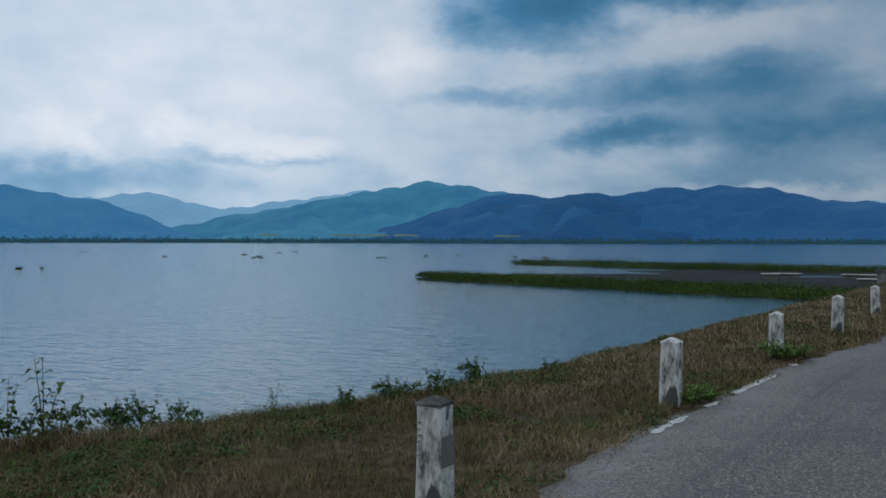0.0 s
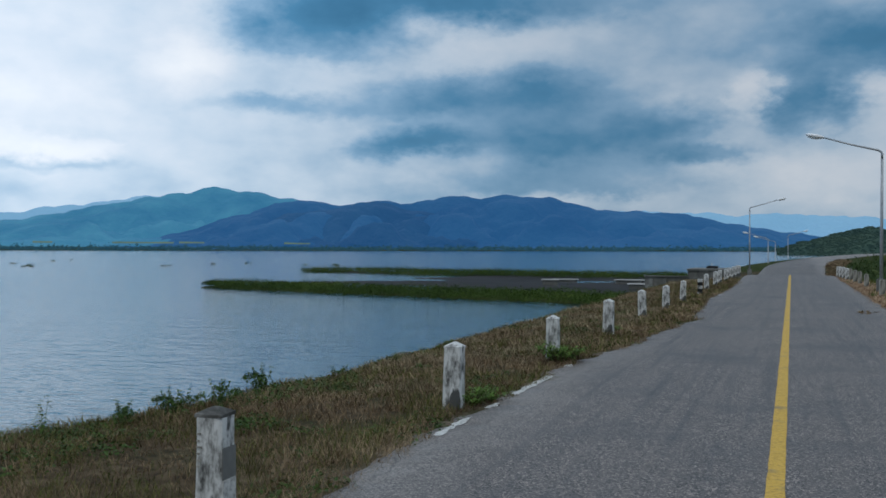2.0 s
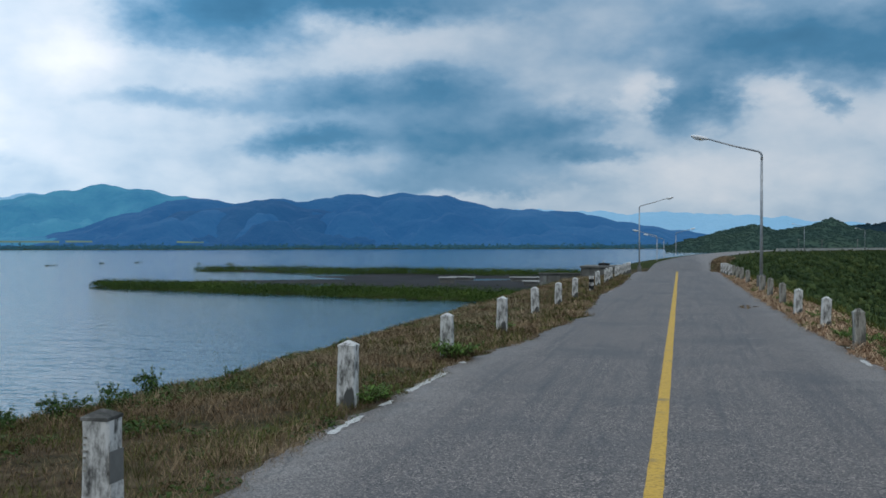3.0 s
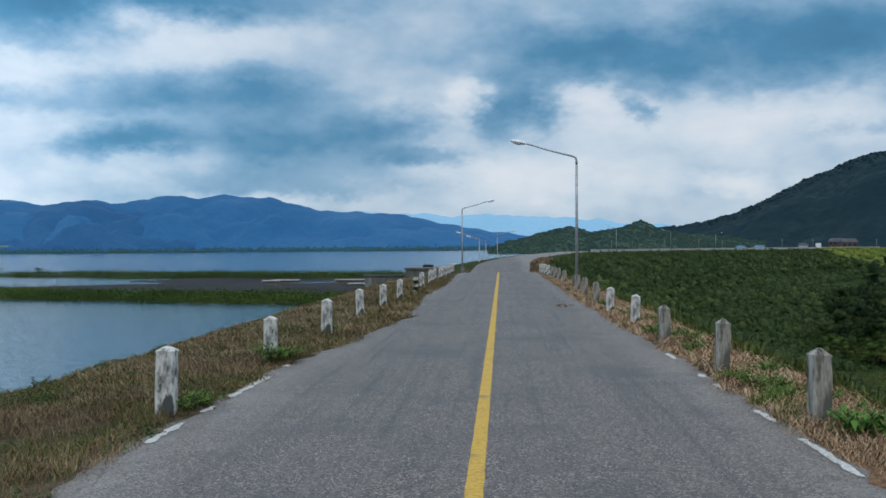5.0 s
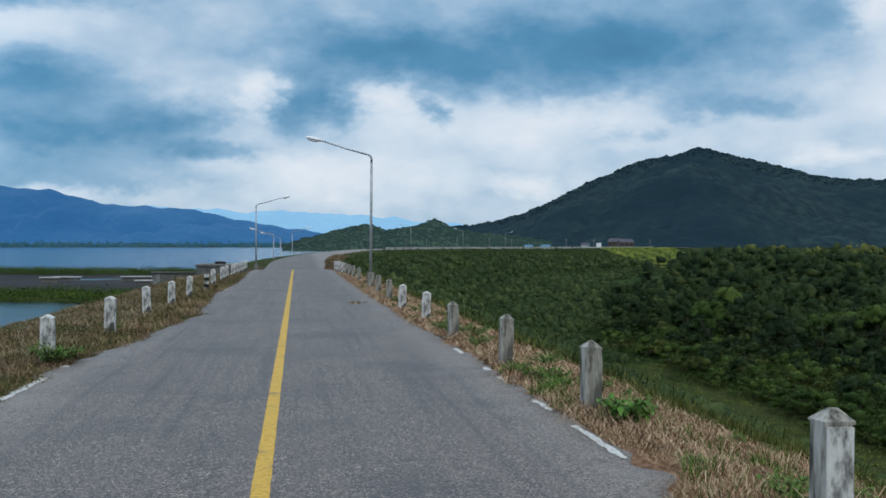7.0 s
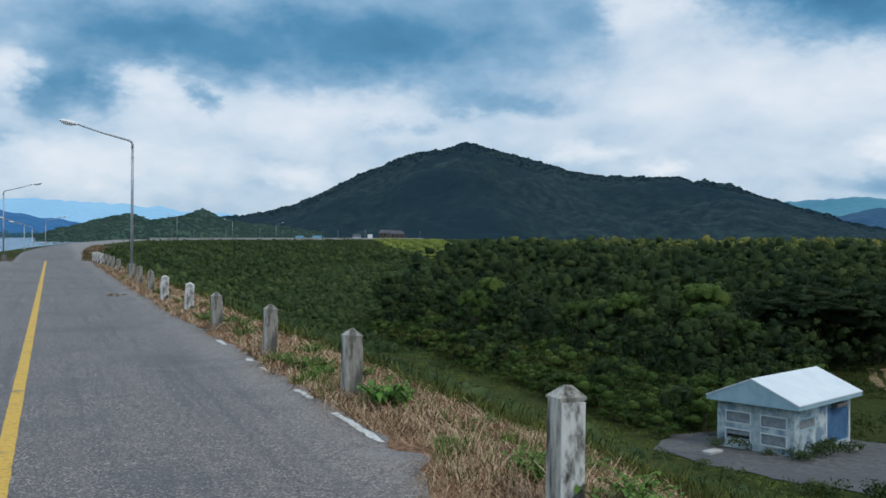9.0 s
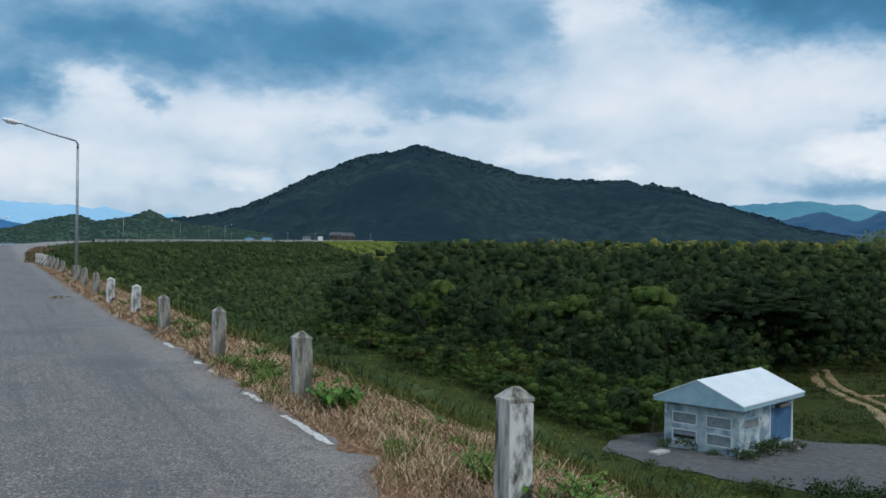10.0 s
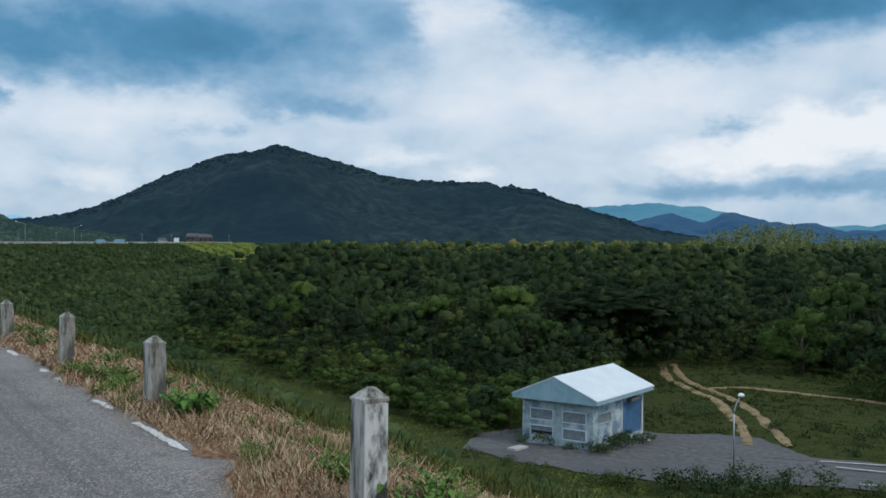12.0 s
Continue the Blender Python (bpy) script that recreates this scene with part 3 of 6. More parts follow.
def ground_z(x, y):
    r = math.hypot(x, y)
    s, u = crest_frame(x, y)
    s_c = min(max(s, -300), END_S + 300)
    rim = lerp(s, ((-6, 3.4), (3, 2.6), (6, 1.8), (9, 0.7), (14, 0.0)))
    z = lerp(u + rim * min(max((-u - 3.5) / 3, 0), 1) if u < -3.5 else u, ACROSS)
    if -30 < u < 23:
        z += crest(s_c)[3] * (1 if u > -8 else 0)
    if r < 60 and not -3.1 < u < 2.6:
        z += 0.05 * fbm(x, y, 0.7, 4) + (0.04 * fbm(x, y, 3, 2) if r < 25 else 0)
    if u >= 8:
        z += 0.35 * fbm(x, y, 0.06, 4) * min((u - 8) / 10, 1)
    if u < -10 and r < 320:
        wob = 2.0 * fbm(x, y, 0.05, 3)
        bank = max(dike(x, y + wob, -57, 91.5, -8, 73.5, 7.5, WATER_Z + 0.18), dike(x, y + wob, -81, 160, -6, 138, 10, WATER_Z + 0.25))
        # muddy floor of the inlet between the two banks
        if x > -62 and 84 < y < 160:
            bank = max(bank, WATER_Z + 0.12 + 0.3 * fbm(x, y, 0.06, 3) - max(0, (-x - 42)) * 0.02)
        z = max(z, bank)
    if r > 2640 and u < 0:
        z = max(z, WATER_Z + (r - 2660) * 0.02)
    return z


# outline of the painted sun patch, along and across the crest
def in_sun_patch(s, u, x, y):
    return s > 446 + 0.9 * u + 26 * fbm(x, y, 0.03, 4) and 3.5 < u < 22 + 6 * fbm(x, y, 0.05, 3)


def make_ground():
    angles = list(np.arange(-75, 75.01, 0.6)) + list(np.arange(80, 285, 5.0))
    radii = [0.6]
    while radii[-1] < 4700:
        radii.append(radii[-1] * 1.031 + 0.01)
    verts = [(0, 0, -0.05)]
    for r in radii:
        for t in angles:
            x, y = r * math.sin(radians(t)), r * math.cos(radians(t))
            verts.append((x, y, ground_z(x, y)))
    n, faces = len(angles), []
    for k in range(len(radii) - 1):
        for j in range(n):
            a0, a1 = 1 + k * n + j, 1 + k * n + (j + 1) % n
            faces.append((a0, a1, a1 + n, a0 + n))
    me = mesh_from("ground", verts, faces, M_GROUND, True)
    me.materials.append(M_SOIL)
    me.materials.append(M_MUD)
    me.materials.append(M_SLOPE)
    me.materials.append(M_THATCH)
    index = np.zeros(len(faces), np.int32)
    for k, f in enumerate(faces):
        cx, cy = (np.array(verts[f[0]]) + np.array(verts[f[2]]))[:2] / 2
        s, u = crest_frame(cx, cy)
        if 2.3 < u < lerp(s, ((4, 6.6), (10, 5.9), (20, 5.0), (40, 4.6))) + 0.5 * fbm(cx, cy, 0.9, 3) and -6 < s < 62:
            index[k] = 4
        elif 4.6 <= u < 70 and s > -10 and not (cy < 88 and u > 25):
            index[k] = 3
        elif -6.8 < u < 4.6 and s < 90:
            index[k] = 1
        elif u < -12 and 91.5 - 0.367 * (cx + 57) + 2.5 < cy < 160 - 0.293 * (cx + 81) - 3 and cx > -75:
            index[k] = 2
    me.polygons.foreach_set("material_index", index)
    tagged(new("ground", me), "grassy dam embankment and flat valley floor", "ground", kind="structure")


make_ground()


def make_water():
    near, far = [], []
    for k in range(61):
        s = -500 + k * (END_S + 560) / 60
        x, y, head, z = crest(s)
        near.append((x - 7 * math.cos(head), y + 7 * math.sin(head), WATER_Z))
        t = radians(-150 + k * (174 / 60))
        far.append((2690 * math.sin(t), 2690 * math.cos(t), WATER_Z))
    verts, faces = near + far, [(k + 1, k + 62, k + 61, k) for k in range(60)]
    tagged(new("water", mesh_from("water", verts, faces, M_WATER)), "grey-blue rippled reservoir water", "water", kind="structure")


make_water()


LEFT_EDGE = ((-20, -2.6), (4, -2.62), (6, -2.75), (7.5, -2.91), (12.6, -2.9), (14, -2.8), (17, -2.43), (20, -2.3), (23, -2.02), (26, -2.25), (34, -2.45), (44, -2.35), (60, -2.6), (600, -2.6))
RIGHT_EDGE = ((-20, 2.6), (4, 2.5), (5.2, 2.45), (6.4, 2.79), (10, 2.79), (15.2, 2.78), (17, 2.72), (30, 2.6), (600, 2.7))


def make_road():
    """Asphalt sheet with ragged edges, 6 cm thick at its broken rim."""
    s_list = list(np.arange(-20, 40, 0.12)) + list(np.arange(40, 110, 0.6)) + list(np.arange(110, END_S + 40, 4))
    cols = 14
    verts, faces = [], []
    for s in s_list:
        x, y, head, z = crest(s)
        jag = 0.13 if s < 60 else 0.0
        l = lerp(s, LEFT_EDGE) + jag * fbm(s, 1, 2.3, 6) + jag * 0.9 * abs(fbm(s, 3, 0.55, 3))
        r = lerp(s, RIGHT_EDGE) - jag * fbm(s, 7, 2.3, 6) - jag * 0.6 * abs(fbm(s, 9, 0.6, 3))
        for c in range(cols + 1):
            u = l + (r - l) * c / cols
            camber = 0.012 - 0.004 * u * u * 0.5
            verts.append((x + u * math.cos(head), y - u * math.sin(head), z + camber - 0.005))
        verts.append((x + l * math.cos(head), y - l * math.sin(head), z - 0.09))
        verts.append((x + r * math.cos(head), y - r * math.sin(head), z - 0.09))
    w = cols + 3
    for k in range(len(s_list) - 1):
        a0, b0 = k * w, (k + 1) * w
        for c in range(cols):
            faces.append((a0 + c, a0 + c + 1, b0 + c + 1, b0 + c))
        faces.append((a0 + cols + 1, a0, b0, b0 + cols + 1))
        faces.append((a0 + cols, a0 + cols + 2, b0 + cols + 2, b0 + cols))
    tagged(new("road", mesh_from("road", verts, faces, M_ASPHALT, True)), "worn grey asphalt road with broken edges", "road", kind="structure")


make_road()


def stripe(name, mat, u, half, s0, s1, step, jag, label):
    """A painted line along the road, with ragged sides."""
    verts, faces = [], []
    s_list = np.arange(s0, s1 + step * 0.5, step)
    for k, s in enumerate(s_list):
        x, y, head, z = crest(s)
        cap = 1 if 0 < k < len(s_list) - 1 else 0.75
        for side in (-1, 1):
            v = u + cap * side * half * (1 + jag * fbm(s, side * 5 + u, 3.0 if jag < 0.2 else 7.0, 4))
            verts.append((x + v * math.cos(head), y - v * math.sin(head), z + 0.0115 - 0.002 * v * v))
    for k in range(len(s_list) - 1):
        faces.append((2 * k, 2 * k + 1, 2 * k + 3, 2 * k + 2))
    return tagged(new(name, mesh_from(name, verts, faces, mat)), label, "road marking", kind="structure")


stripe("centre_line", M_YELLOW, 0.0, 0.061, -20, 76, 0.25, 0.12, "faded solid yellow centre line on asphalt")
LEFT_LINES = ((8.0, 8.95), (9.55, 9.9), (10.55, 12.3), (13.3, 13.55))
RIGHT_LINES = ((6.95, 8.3), (9.1, 9.75), (11.3, 11.6), (12.2, 12.5), (14.2, 14.9))
for s0, s1 in LEFT_LINES:
    stripe("edge_line", M_WHITE, -2.79, 0.042, s0, s1, 0.04, 0.9, "chipped white edge line on asphalt")
for s0, s1 in RIGHT_LINES:
    stripe("edge_line", M_WHITE, 2.68, 0.034, s0, s1, 0.04, 0.9, "chipped white edge line on asphalt")


def dirt_fringe(name, edge, side, mat, label):
    """Soil shoulder that meets the broken rim of the road just below its surface; side: -1 left, 1 right."""
    s_list = list(np.arange(2, 34, 0.1)) + list(np.arange(34, 72, 0.4))
    verts, faces = [], []
    for s in s_list:
        x, y, head, z = crest(s)
        e = lerp(s, edge)
        camber = 0.007 - 0.002 * min(e * e, 8.5)
        for o, lift in ((0.35, -0.035), (0.1, -0.012), (-0.03, -0.006), (-0.15, -0.016), (-0.32, -0.045), (-0.5, -0.1)):
            u = e - side * o
            bumpy = 0.012 * fbm(s, u, 2.5, 4) if o < 0.2 else 0.0
            verts.append((x + u * math.cos(head), y - u * math.sin(head), z + camber + lift + bumpy))
    for k in range(len(s_list) - 1):
        for c in range(5):
            q = (6 * k + c, 6 * k + c + 1, 6 * k + c + 7, 6 * k + c + 6)
            faces.append(q if side > 0 else q[::-1])
    tagged(new(name, mesh_from(name, verts, faces, mat, True)), label, "soil", kind="structure")


dirt_fringe("soil_fringe", LEFT_EDGE, -1, M_CRUMB, "dark soil and crumbs along the asphalt rim")
dirt_fringe("soil_fringe", RIGHT_EDGE, 1, M_THATCH, "brown soil and straw along the asphalt rim")


# ------------------------------------------------------------------ far backdrop
def ridge(name, summits, dist, depth, mat, label, spur=0.35, seed=0.0, step=0.25, rows=16, fine=0.0, canopy=0.0):
    """A mountain chain: skyline through summits (azimuth, elevation in degrees) at dist metres, falling to the plain over depth metres towards the lake."""
    az = np.arange(summits[0][0], summits[-1][0] + 0.01, step)
    verts, faces = [], []
    floor_z = VALLEY_Z if dist < 2200 else -3.0
    for k, t in enumerate(az):
        base = lerp(t, summits)
        el = base + (0.17 if dist > 2000 else 0.1) * fbm(t, seed, 0.8, 6) + fine * fbm(t, seed + 3, 5.0, 3)
        top = 1.6 + dist * math.tan(radians(max(el, 0.02)))
        for j in range(rows + 3):
            f = j / rows
            if f <= 1:
                r = dist - depth * (1 - f)
                rise = f ** 1.25
                x, y = r * math.sin(radians(t)), r * math.cos(radians(t))
                wave = spur * (fbm(x, y, 3.2 / depth, 5, seed) - 0.1) * math.sin(math.pi * min(f, 1)) ** 0.8
                z = floor_z + (top - floor_z) * max(0.0, min(rise + wave, 0.3 + 0.7 * f if f < 1 else 1))
            else:
                r = dist + depth * 0.35 * (f - 1) * rows
                z = top + (floor_z - top) * 0.5 * (f - 1) * rows
                x, y = r * math.sin(radians(t)), r * math.cos(radians(t))
            if canopy:
                z += canopy * (fbm(x, y, 0.11, 2, seed) + 0.7 * fbm(x, y, 0.035, 2, seed)) * min(1.0, 8 * f)
            verts.append((x, y, z))
    n = rows + 3
    for k in range(len(az) - 1):
        for j in range(n - 1):
            faces.append((k * n + j, k * n + j + 1, (k + 1) * n + j + 1, (k + 1) * n + j))
    tagged(new(name, mesh_from(name, verts, faces, mat, True)), label, "mountain", kind="structure")
    return np.array(verts).reshape(len(az), n, 3)


# distance haze, put into bluish base colours as well as the emission
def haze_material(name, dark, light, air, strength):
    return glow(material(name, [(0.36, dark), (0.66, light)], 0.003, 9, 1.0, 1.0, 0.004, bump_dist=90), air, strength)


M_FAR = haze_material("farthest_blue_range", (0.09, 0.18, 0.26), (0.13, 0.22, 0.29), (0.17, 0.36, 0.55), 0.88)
M_TEAL = haze_material("teal_hazed_range", (0.006, 0.04, 0.07), (0.055, 0.155, 0.16), (0.028, 0.165, 0.335), 0.95)
M_WEST = haze_material("pale_blue_hazed_range", (0.015, 0.06, 0.10), (0.04, 0.10, 0.14), (0.03, 0.17, 0.38), 0.95)
M_MID = haze_material("blue_hazed_range", (0.006, 0.022, 0.045), (0.022, 0.055, 0.085), (0.012, 0.09, 0.25), 1.0)
M_SPUR = haze_material("dark_blue_hazed_spur", (0.004, 0.016, 0.035), (0.017, 0.043, 0.068), (0.010, 0.074, 0.21), 1.0)
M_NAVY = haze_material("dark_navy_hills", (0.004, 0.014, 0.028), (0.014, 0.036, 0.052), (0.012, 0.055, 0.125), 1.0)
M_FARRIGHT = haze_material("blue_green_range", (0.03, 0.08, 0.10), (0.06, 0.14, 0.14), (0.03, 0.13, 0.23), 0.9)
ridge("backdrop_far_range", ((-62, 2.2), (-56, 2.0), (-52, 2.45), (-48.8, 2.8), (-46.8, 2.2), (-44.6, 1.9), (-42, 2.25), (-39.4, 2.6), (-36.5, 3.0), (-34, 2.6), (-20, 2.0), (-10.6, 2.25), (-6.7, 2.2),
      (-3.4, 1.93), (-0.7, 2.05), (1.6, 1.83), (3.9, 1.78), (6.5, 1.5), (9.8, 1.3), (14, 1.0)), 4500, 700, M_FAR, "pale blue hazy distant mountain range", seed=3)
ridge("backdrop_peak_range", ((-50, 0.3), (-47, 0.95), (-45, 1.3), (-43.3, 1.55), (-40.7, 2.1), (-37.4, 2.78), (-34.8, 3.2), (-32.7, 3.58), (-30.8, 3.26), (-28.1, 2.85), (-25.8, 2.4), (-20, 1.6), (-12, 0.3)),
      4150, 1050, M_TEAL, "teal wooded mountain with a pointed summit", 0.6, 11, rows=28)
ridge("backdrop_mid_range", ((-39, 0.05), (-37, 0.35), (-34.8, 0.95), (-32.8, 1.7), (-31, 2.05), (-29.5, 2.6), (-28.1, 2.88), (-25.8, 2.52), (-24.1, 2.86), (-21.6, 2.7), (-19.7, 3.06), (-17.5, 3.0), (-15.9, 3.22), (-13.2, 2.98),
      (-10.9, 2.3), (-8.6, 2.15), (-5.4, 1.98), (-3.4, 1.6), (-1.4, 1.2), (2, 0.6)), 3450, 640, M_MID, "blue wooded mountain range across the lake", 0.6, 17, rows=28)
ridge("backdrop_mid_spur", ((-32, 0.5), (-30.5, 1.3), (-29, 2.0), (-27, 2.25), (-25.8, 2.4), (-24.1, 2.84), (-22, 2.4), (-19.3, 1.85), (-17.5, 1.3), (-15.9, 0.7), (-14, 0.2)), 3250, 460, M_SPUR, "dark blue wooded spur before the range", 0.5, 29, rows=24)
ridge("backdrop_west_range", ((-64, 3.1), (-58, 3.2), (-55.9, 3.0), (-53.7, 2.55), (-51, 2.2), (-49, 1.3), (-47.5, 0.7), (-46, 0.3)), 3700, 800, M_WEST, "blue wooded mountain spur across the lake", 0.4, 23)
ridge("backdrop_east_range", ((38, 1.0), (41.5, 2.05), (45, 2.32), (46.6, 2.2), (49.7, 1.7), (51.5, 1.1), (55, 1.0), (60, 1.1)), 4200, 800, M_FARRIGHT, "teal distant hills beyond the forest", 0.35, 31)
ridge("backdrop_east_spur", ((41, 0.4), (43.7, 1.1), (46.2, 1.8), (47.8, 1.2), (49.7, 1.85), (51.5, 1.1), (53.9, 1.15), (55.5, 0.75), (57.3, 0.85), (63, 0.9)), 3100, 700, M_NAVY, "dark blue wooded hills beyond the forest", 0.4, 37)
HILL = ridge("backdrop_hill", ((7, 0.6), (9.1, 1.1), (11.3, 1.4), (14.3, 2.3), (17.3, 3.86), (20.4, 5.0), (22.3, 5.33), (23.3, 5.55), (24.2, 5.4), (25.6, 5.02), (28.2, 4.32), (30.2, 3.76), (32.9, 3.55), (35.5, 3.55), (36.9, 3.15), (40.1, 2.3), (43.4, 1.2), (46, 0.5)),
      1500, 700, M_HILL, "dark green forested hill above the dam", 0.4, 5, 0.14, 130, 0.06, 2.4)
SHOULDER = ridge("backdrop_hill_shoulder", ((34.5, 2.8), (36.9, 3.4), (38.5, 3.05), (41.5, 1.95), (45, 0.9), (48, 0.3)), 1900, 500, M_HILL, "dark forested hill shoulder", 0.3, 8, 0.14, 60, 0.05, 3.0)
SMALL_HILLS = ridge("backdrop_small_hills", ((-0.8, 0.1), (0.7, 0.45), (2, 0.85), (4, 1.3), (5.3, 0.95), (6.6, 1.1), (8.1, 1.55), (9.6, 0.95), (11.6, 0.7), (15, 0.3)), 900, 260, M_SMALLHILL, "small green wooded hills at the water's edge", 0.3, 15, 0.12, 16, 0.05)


# ------------------------------------------------------------------ foliage makers
rng = np.random.default_rng(7)


def unit(v):
    return v / np.maximum(np.linalg.norm(v, axis=-1, keepdims=True), 1e-9)


def leaf_cloud(centres, radii, per, leaf, shell=0.55, aspect=0.6, up=0.4, ruffle=0.45, scatter=0.18):
    """Diamond leaves round each centre; radii (n,3), leaf sizes (n,). Returns vertices and faces."""
    centres, radii = np.asarray(centres, float), np.asarray(radii, float)
    n = len(centres)
    d = unit(rng.normal(size=(n, per, 3)))
    d[..., 2] = np.where(d[..., 2] < -0.35, -d[..., 2], d[..., 2])
    r = shell + (1 - shell) * rng.random((n, per, 1)) ** 0.6
    r *= 1 + scatter * rng.normal(size=(n, per, 1)) * (rng.random((n, per, 1)) < 0.45)
    p = centres[:, None] + d * r * radii[:, None]
    nrm = unit(d * 1.0 + rng.normal(size=d.shape) * ruffle + np.array([0, 0, up]))
    t = unit(np.cross(nrm, unit(rng.normal(size=d.shape))))
    b = np.cross(nrm, t)
    size = (np.asarray(leaf, float).reshape(-1, 1, 1) * (0.6 + 0.8 * rng.random((n, per, 1)))) * 0.5
    quad = np.stack([p + t * size, p + b * size * aspect, p - t * size, p - b * size * aspect], 2)
    verts = quad.reshape(-1, 3)
    return verts, np.arange(len(verts)).reshape(-1, 4)


def dome_cloud(centres, radii, jitter=0.2, sides=5):
    """Rounded, uneven crown masses for far woods. Returns vertices and triangles."""
    centres, radii = np.asarray(centres, float), np.asarray(radii, float)
    n = len(centres)
    shape = []
    for lat, r in ((-0.5, 0.75), (0.15, 1.0), (0.72, 0.66)):
        for k in range(sides):
            t = 2 * math.pi * (k + 0.5 * (lat > 0.3)) / sides
            shape.append((r * math.cos(t), r * math.sin(t), lat))
    shape.append((0, 0, 1.0))
    shape = np.array(shape)
    m = len(shape)
    turn = rng.random(n) * 2 * np.pi
    c, q = np.cos(turn)[:, None], np.sin(turn)[:, None]
    p = np.stack([shape[None, :, 0] * c - shape[None, :, 1] * q, shape[None, :, 0] * q + shape[None, :, 1] * c, np.broadcast_to(shape[None, :, 2], (n, m))], 2)
    p = p * (1 + jitter * rng.normal(size=(n, m, 1)))
    v = (centres[:, None] + p * radii[:, None]).reshape(-1, 3)
    tri = []
    for ring in range(2):
        for k in range(sides):
            a0, a1 = ring * sides + k, ring * sides + (k + 1) % sides
            tri += [(a0, a1, a1 + sides), (a0, a1 + sides, a0 + sides)]
    for k in range(sides):
        tri.append((2 * sides + k, 2 * sides + (k + 1) % sides, m - 1))
    f = (np.array(tri)[None] + (np.arange(n) * m)[:, None, None]).reshape(-1, 3)
    return v, f


def blades(points, height, width, lean, droop=0.3):
    """Grass blades of three triangles at points; height and lean are arrays."""
    n = len(points)
    ang = rng.random(n) * 2 * np.pi
    side = np.stack([np.cos(ang), np.sin(ang), np.zeros(n)], 1)
    la = rng.random(n) * 2 * np.pi
    out = np.stack([np.cos(la), np.sin(la), np.zeros(n)], 1) * lean[:, None]
    h = height[:, None]
    upv = np.array([[0, 0, 1.0]])
    w = (width * (0.6 + 0.8 * rng.random(n)))[:, None]
    mid = points + (upv * 0.6 + out * 0.35) * h
    tip = points + (upv * (1 - droop * lean[:, None]) + out) * h
    v = np.stack([points - side * w, points + side * w, mid + side * w * 0.75, mid - side * w * 0.75, tip], 1).reshape(-1, 3)
    base = (np.arange(n) * 5)[:, None]
    f = np.concatenate([base + [[0, 1, 2]], base + [[0, 2, 3]], base + [[3, 2, 4]]], 1).reshape(-1, 3)
    return v, f


def on_ground(xy, lift=0.0):
    return np.array([(x, y, ground_z(x, y) + lift) for x, y in xy])


def crest_xy(s, u):
    x, y, head, z = crest(s)
    return x + u * math.cos(head), y - u * math.sin(head)


def verge_points(n, s0, s1, u_of, clump, power=2.2, patch=None):
    """Points along a verge, thick near the camera and gathered in tufts; u_of(s, t) gives the offset for t in 0..1; patch: scale, seed and floor of bare gaps."""
    pts = []
    while len(pts) < n:
        s = s0 + (s1 - s0) * rng.random() ** power
        cx, cy = crest_xy(s, u_of(s, rng.random()))
        if patch and fbm(cx + patch[1], cy, patch[0], 3) < patch[2] and rng.random() < 0.9:
            continue
        k = int(rng.integers(2, 2 * clump))
        spread = 0.05 + 0.05 * rng.random()
        pts.extend((cx + rng.normal() * spread, cy + rng.normal() * spread) for _ in range(k))
    pts = np.array(pts[:n])
    keep = [lerp(y, RIGHT_EDGE) - 0.26 - 0.3 * fbm(y, 2, 0.8, 3) < x or x < lerp(y, LEFT_EDGE) - 0.12 + 0.35 * fbm(y, 6, 0.8, 3) for x, y in pts]
    pts = on_ground(pts[np.array(keep)], -0.02)
    shoulder = (np.abs(pts[:, 0] + 0.2) < 3.25) & (pts[:, 1] < 60)
    pts[shoulder, 2] = np.maximum(pts[shoulder, 2], -0.03)
    return pts


def grass(name, pts, mat, hmin, hmax, width, lean, label, droop=0.3):
    n = len(pts)
    patchy = np.array([0.75 + 0.5 * fbm(p[0], p[1], 0.9, 3) for p in pts])
    h = (hmin + (hmax - hmin) * rng.random(n) ** 1.6) * np.clip(patchy, 0.35, 1.4)
    far = np.clip(np.hypot(pts[:, 0], pts[:, 1]) / 9, 0.8, 3.0)
    v, f = blades(pts, h, width * far, lean * (0.3 + 1.0 * rng.random(n)), droop)
    return tagged(new(name, mesh_from(name, v, f, mat)), label, "grass", kind="stuff")


def left_u(s, t):
    edge = lerp(s, LEFT_EDGE) + 0.02
    rim = -6.9 - lerp(s, ((-6, 3.4), (3, 2.6), (6, 1.8), (9, 0.7), (14, 0.0)))
    return edge + (rim - edge) * t ** 0.9


grass("dry_grass", verge_points(128000, 3.2, 56, left_u, 11, 2.5), M_DRY, 0.07, 0.27, 0.0026, 1.25, "brown dry grass covering the lakeside verge")
grass("green_grass", verge_points(56000, 3.2, 56, left_u, 11, 2.3, (0.45, 5, -0.1)), M_GREENGRASS, 0.08, 0.28, 0.0024, 1.0, "short green grass among the dry verge")
grass("tan_grass", verge_points(42000, 11, 62, lambda s, t: left_u(s, 0.15 + 0.8 * t), 14, 1.4, (0.35, 11, 0.05)), M_TANGRASS, 0.08, 0.3, 0.0026, 1.2, "tan dead grass patches on the far lakeside verge")
grass("edge_straw", verge_points(26000, 3.0, 50, lambda s, t: lerp(s, RIGHT_EDGE) - 0.04 + 0.55 * t ** 1.6, 10), M_STRAW, 0.03, 0.15, 0.002, 1.6, "short flattened straw along the asphalt rim", 0.8)
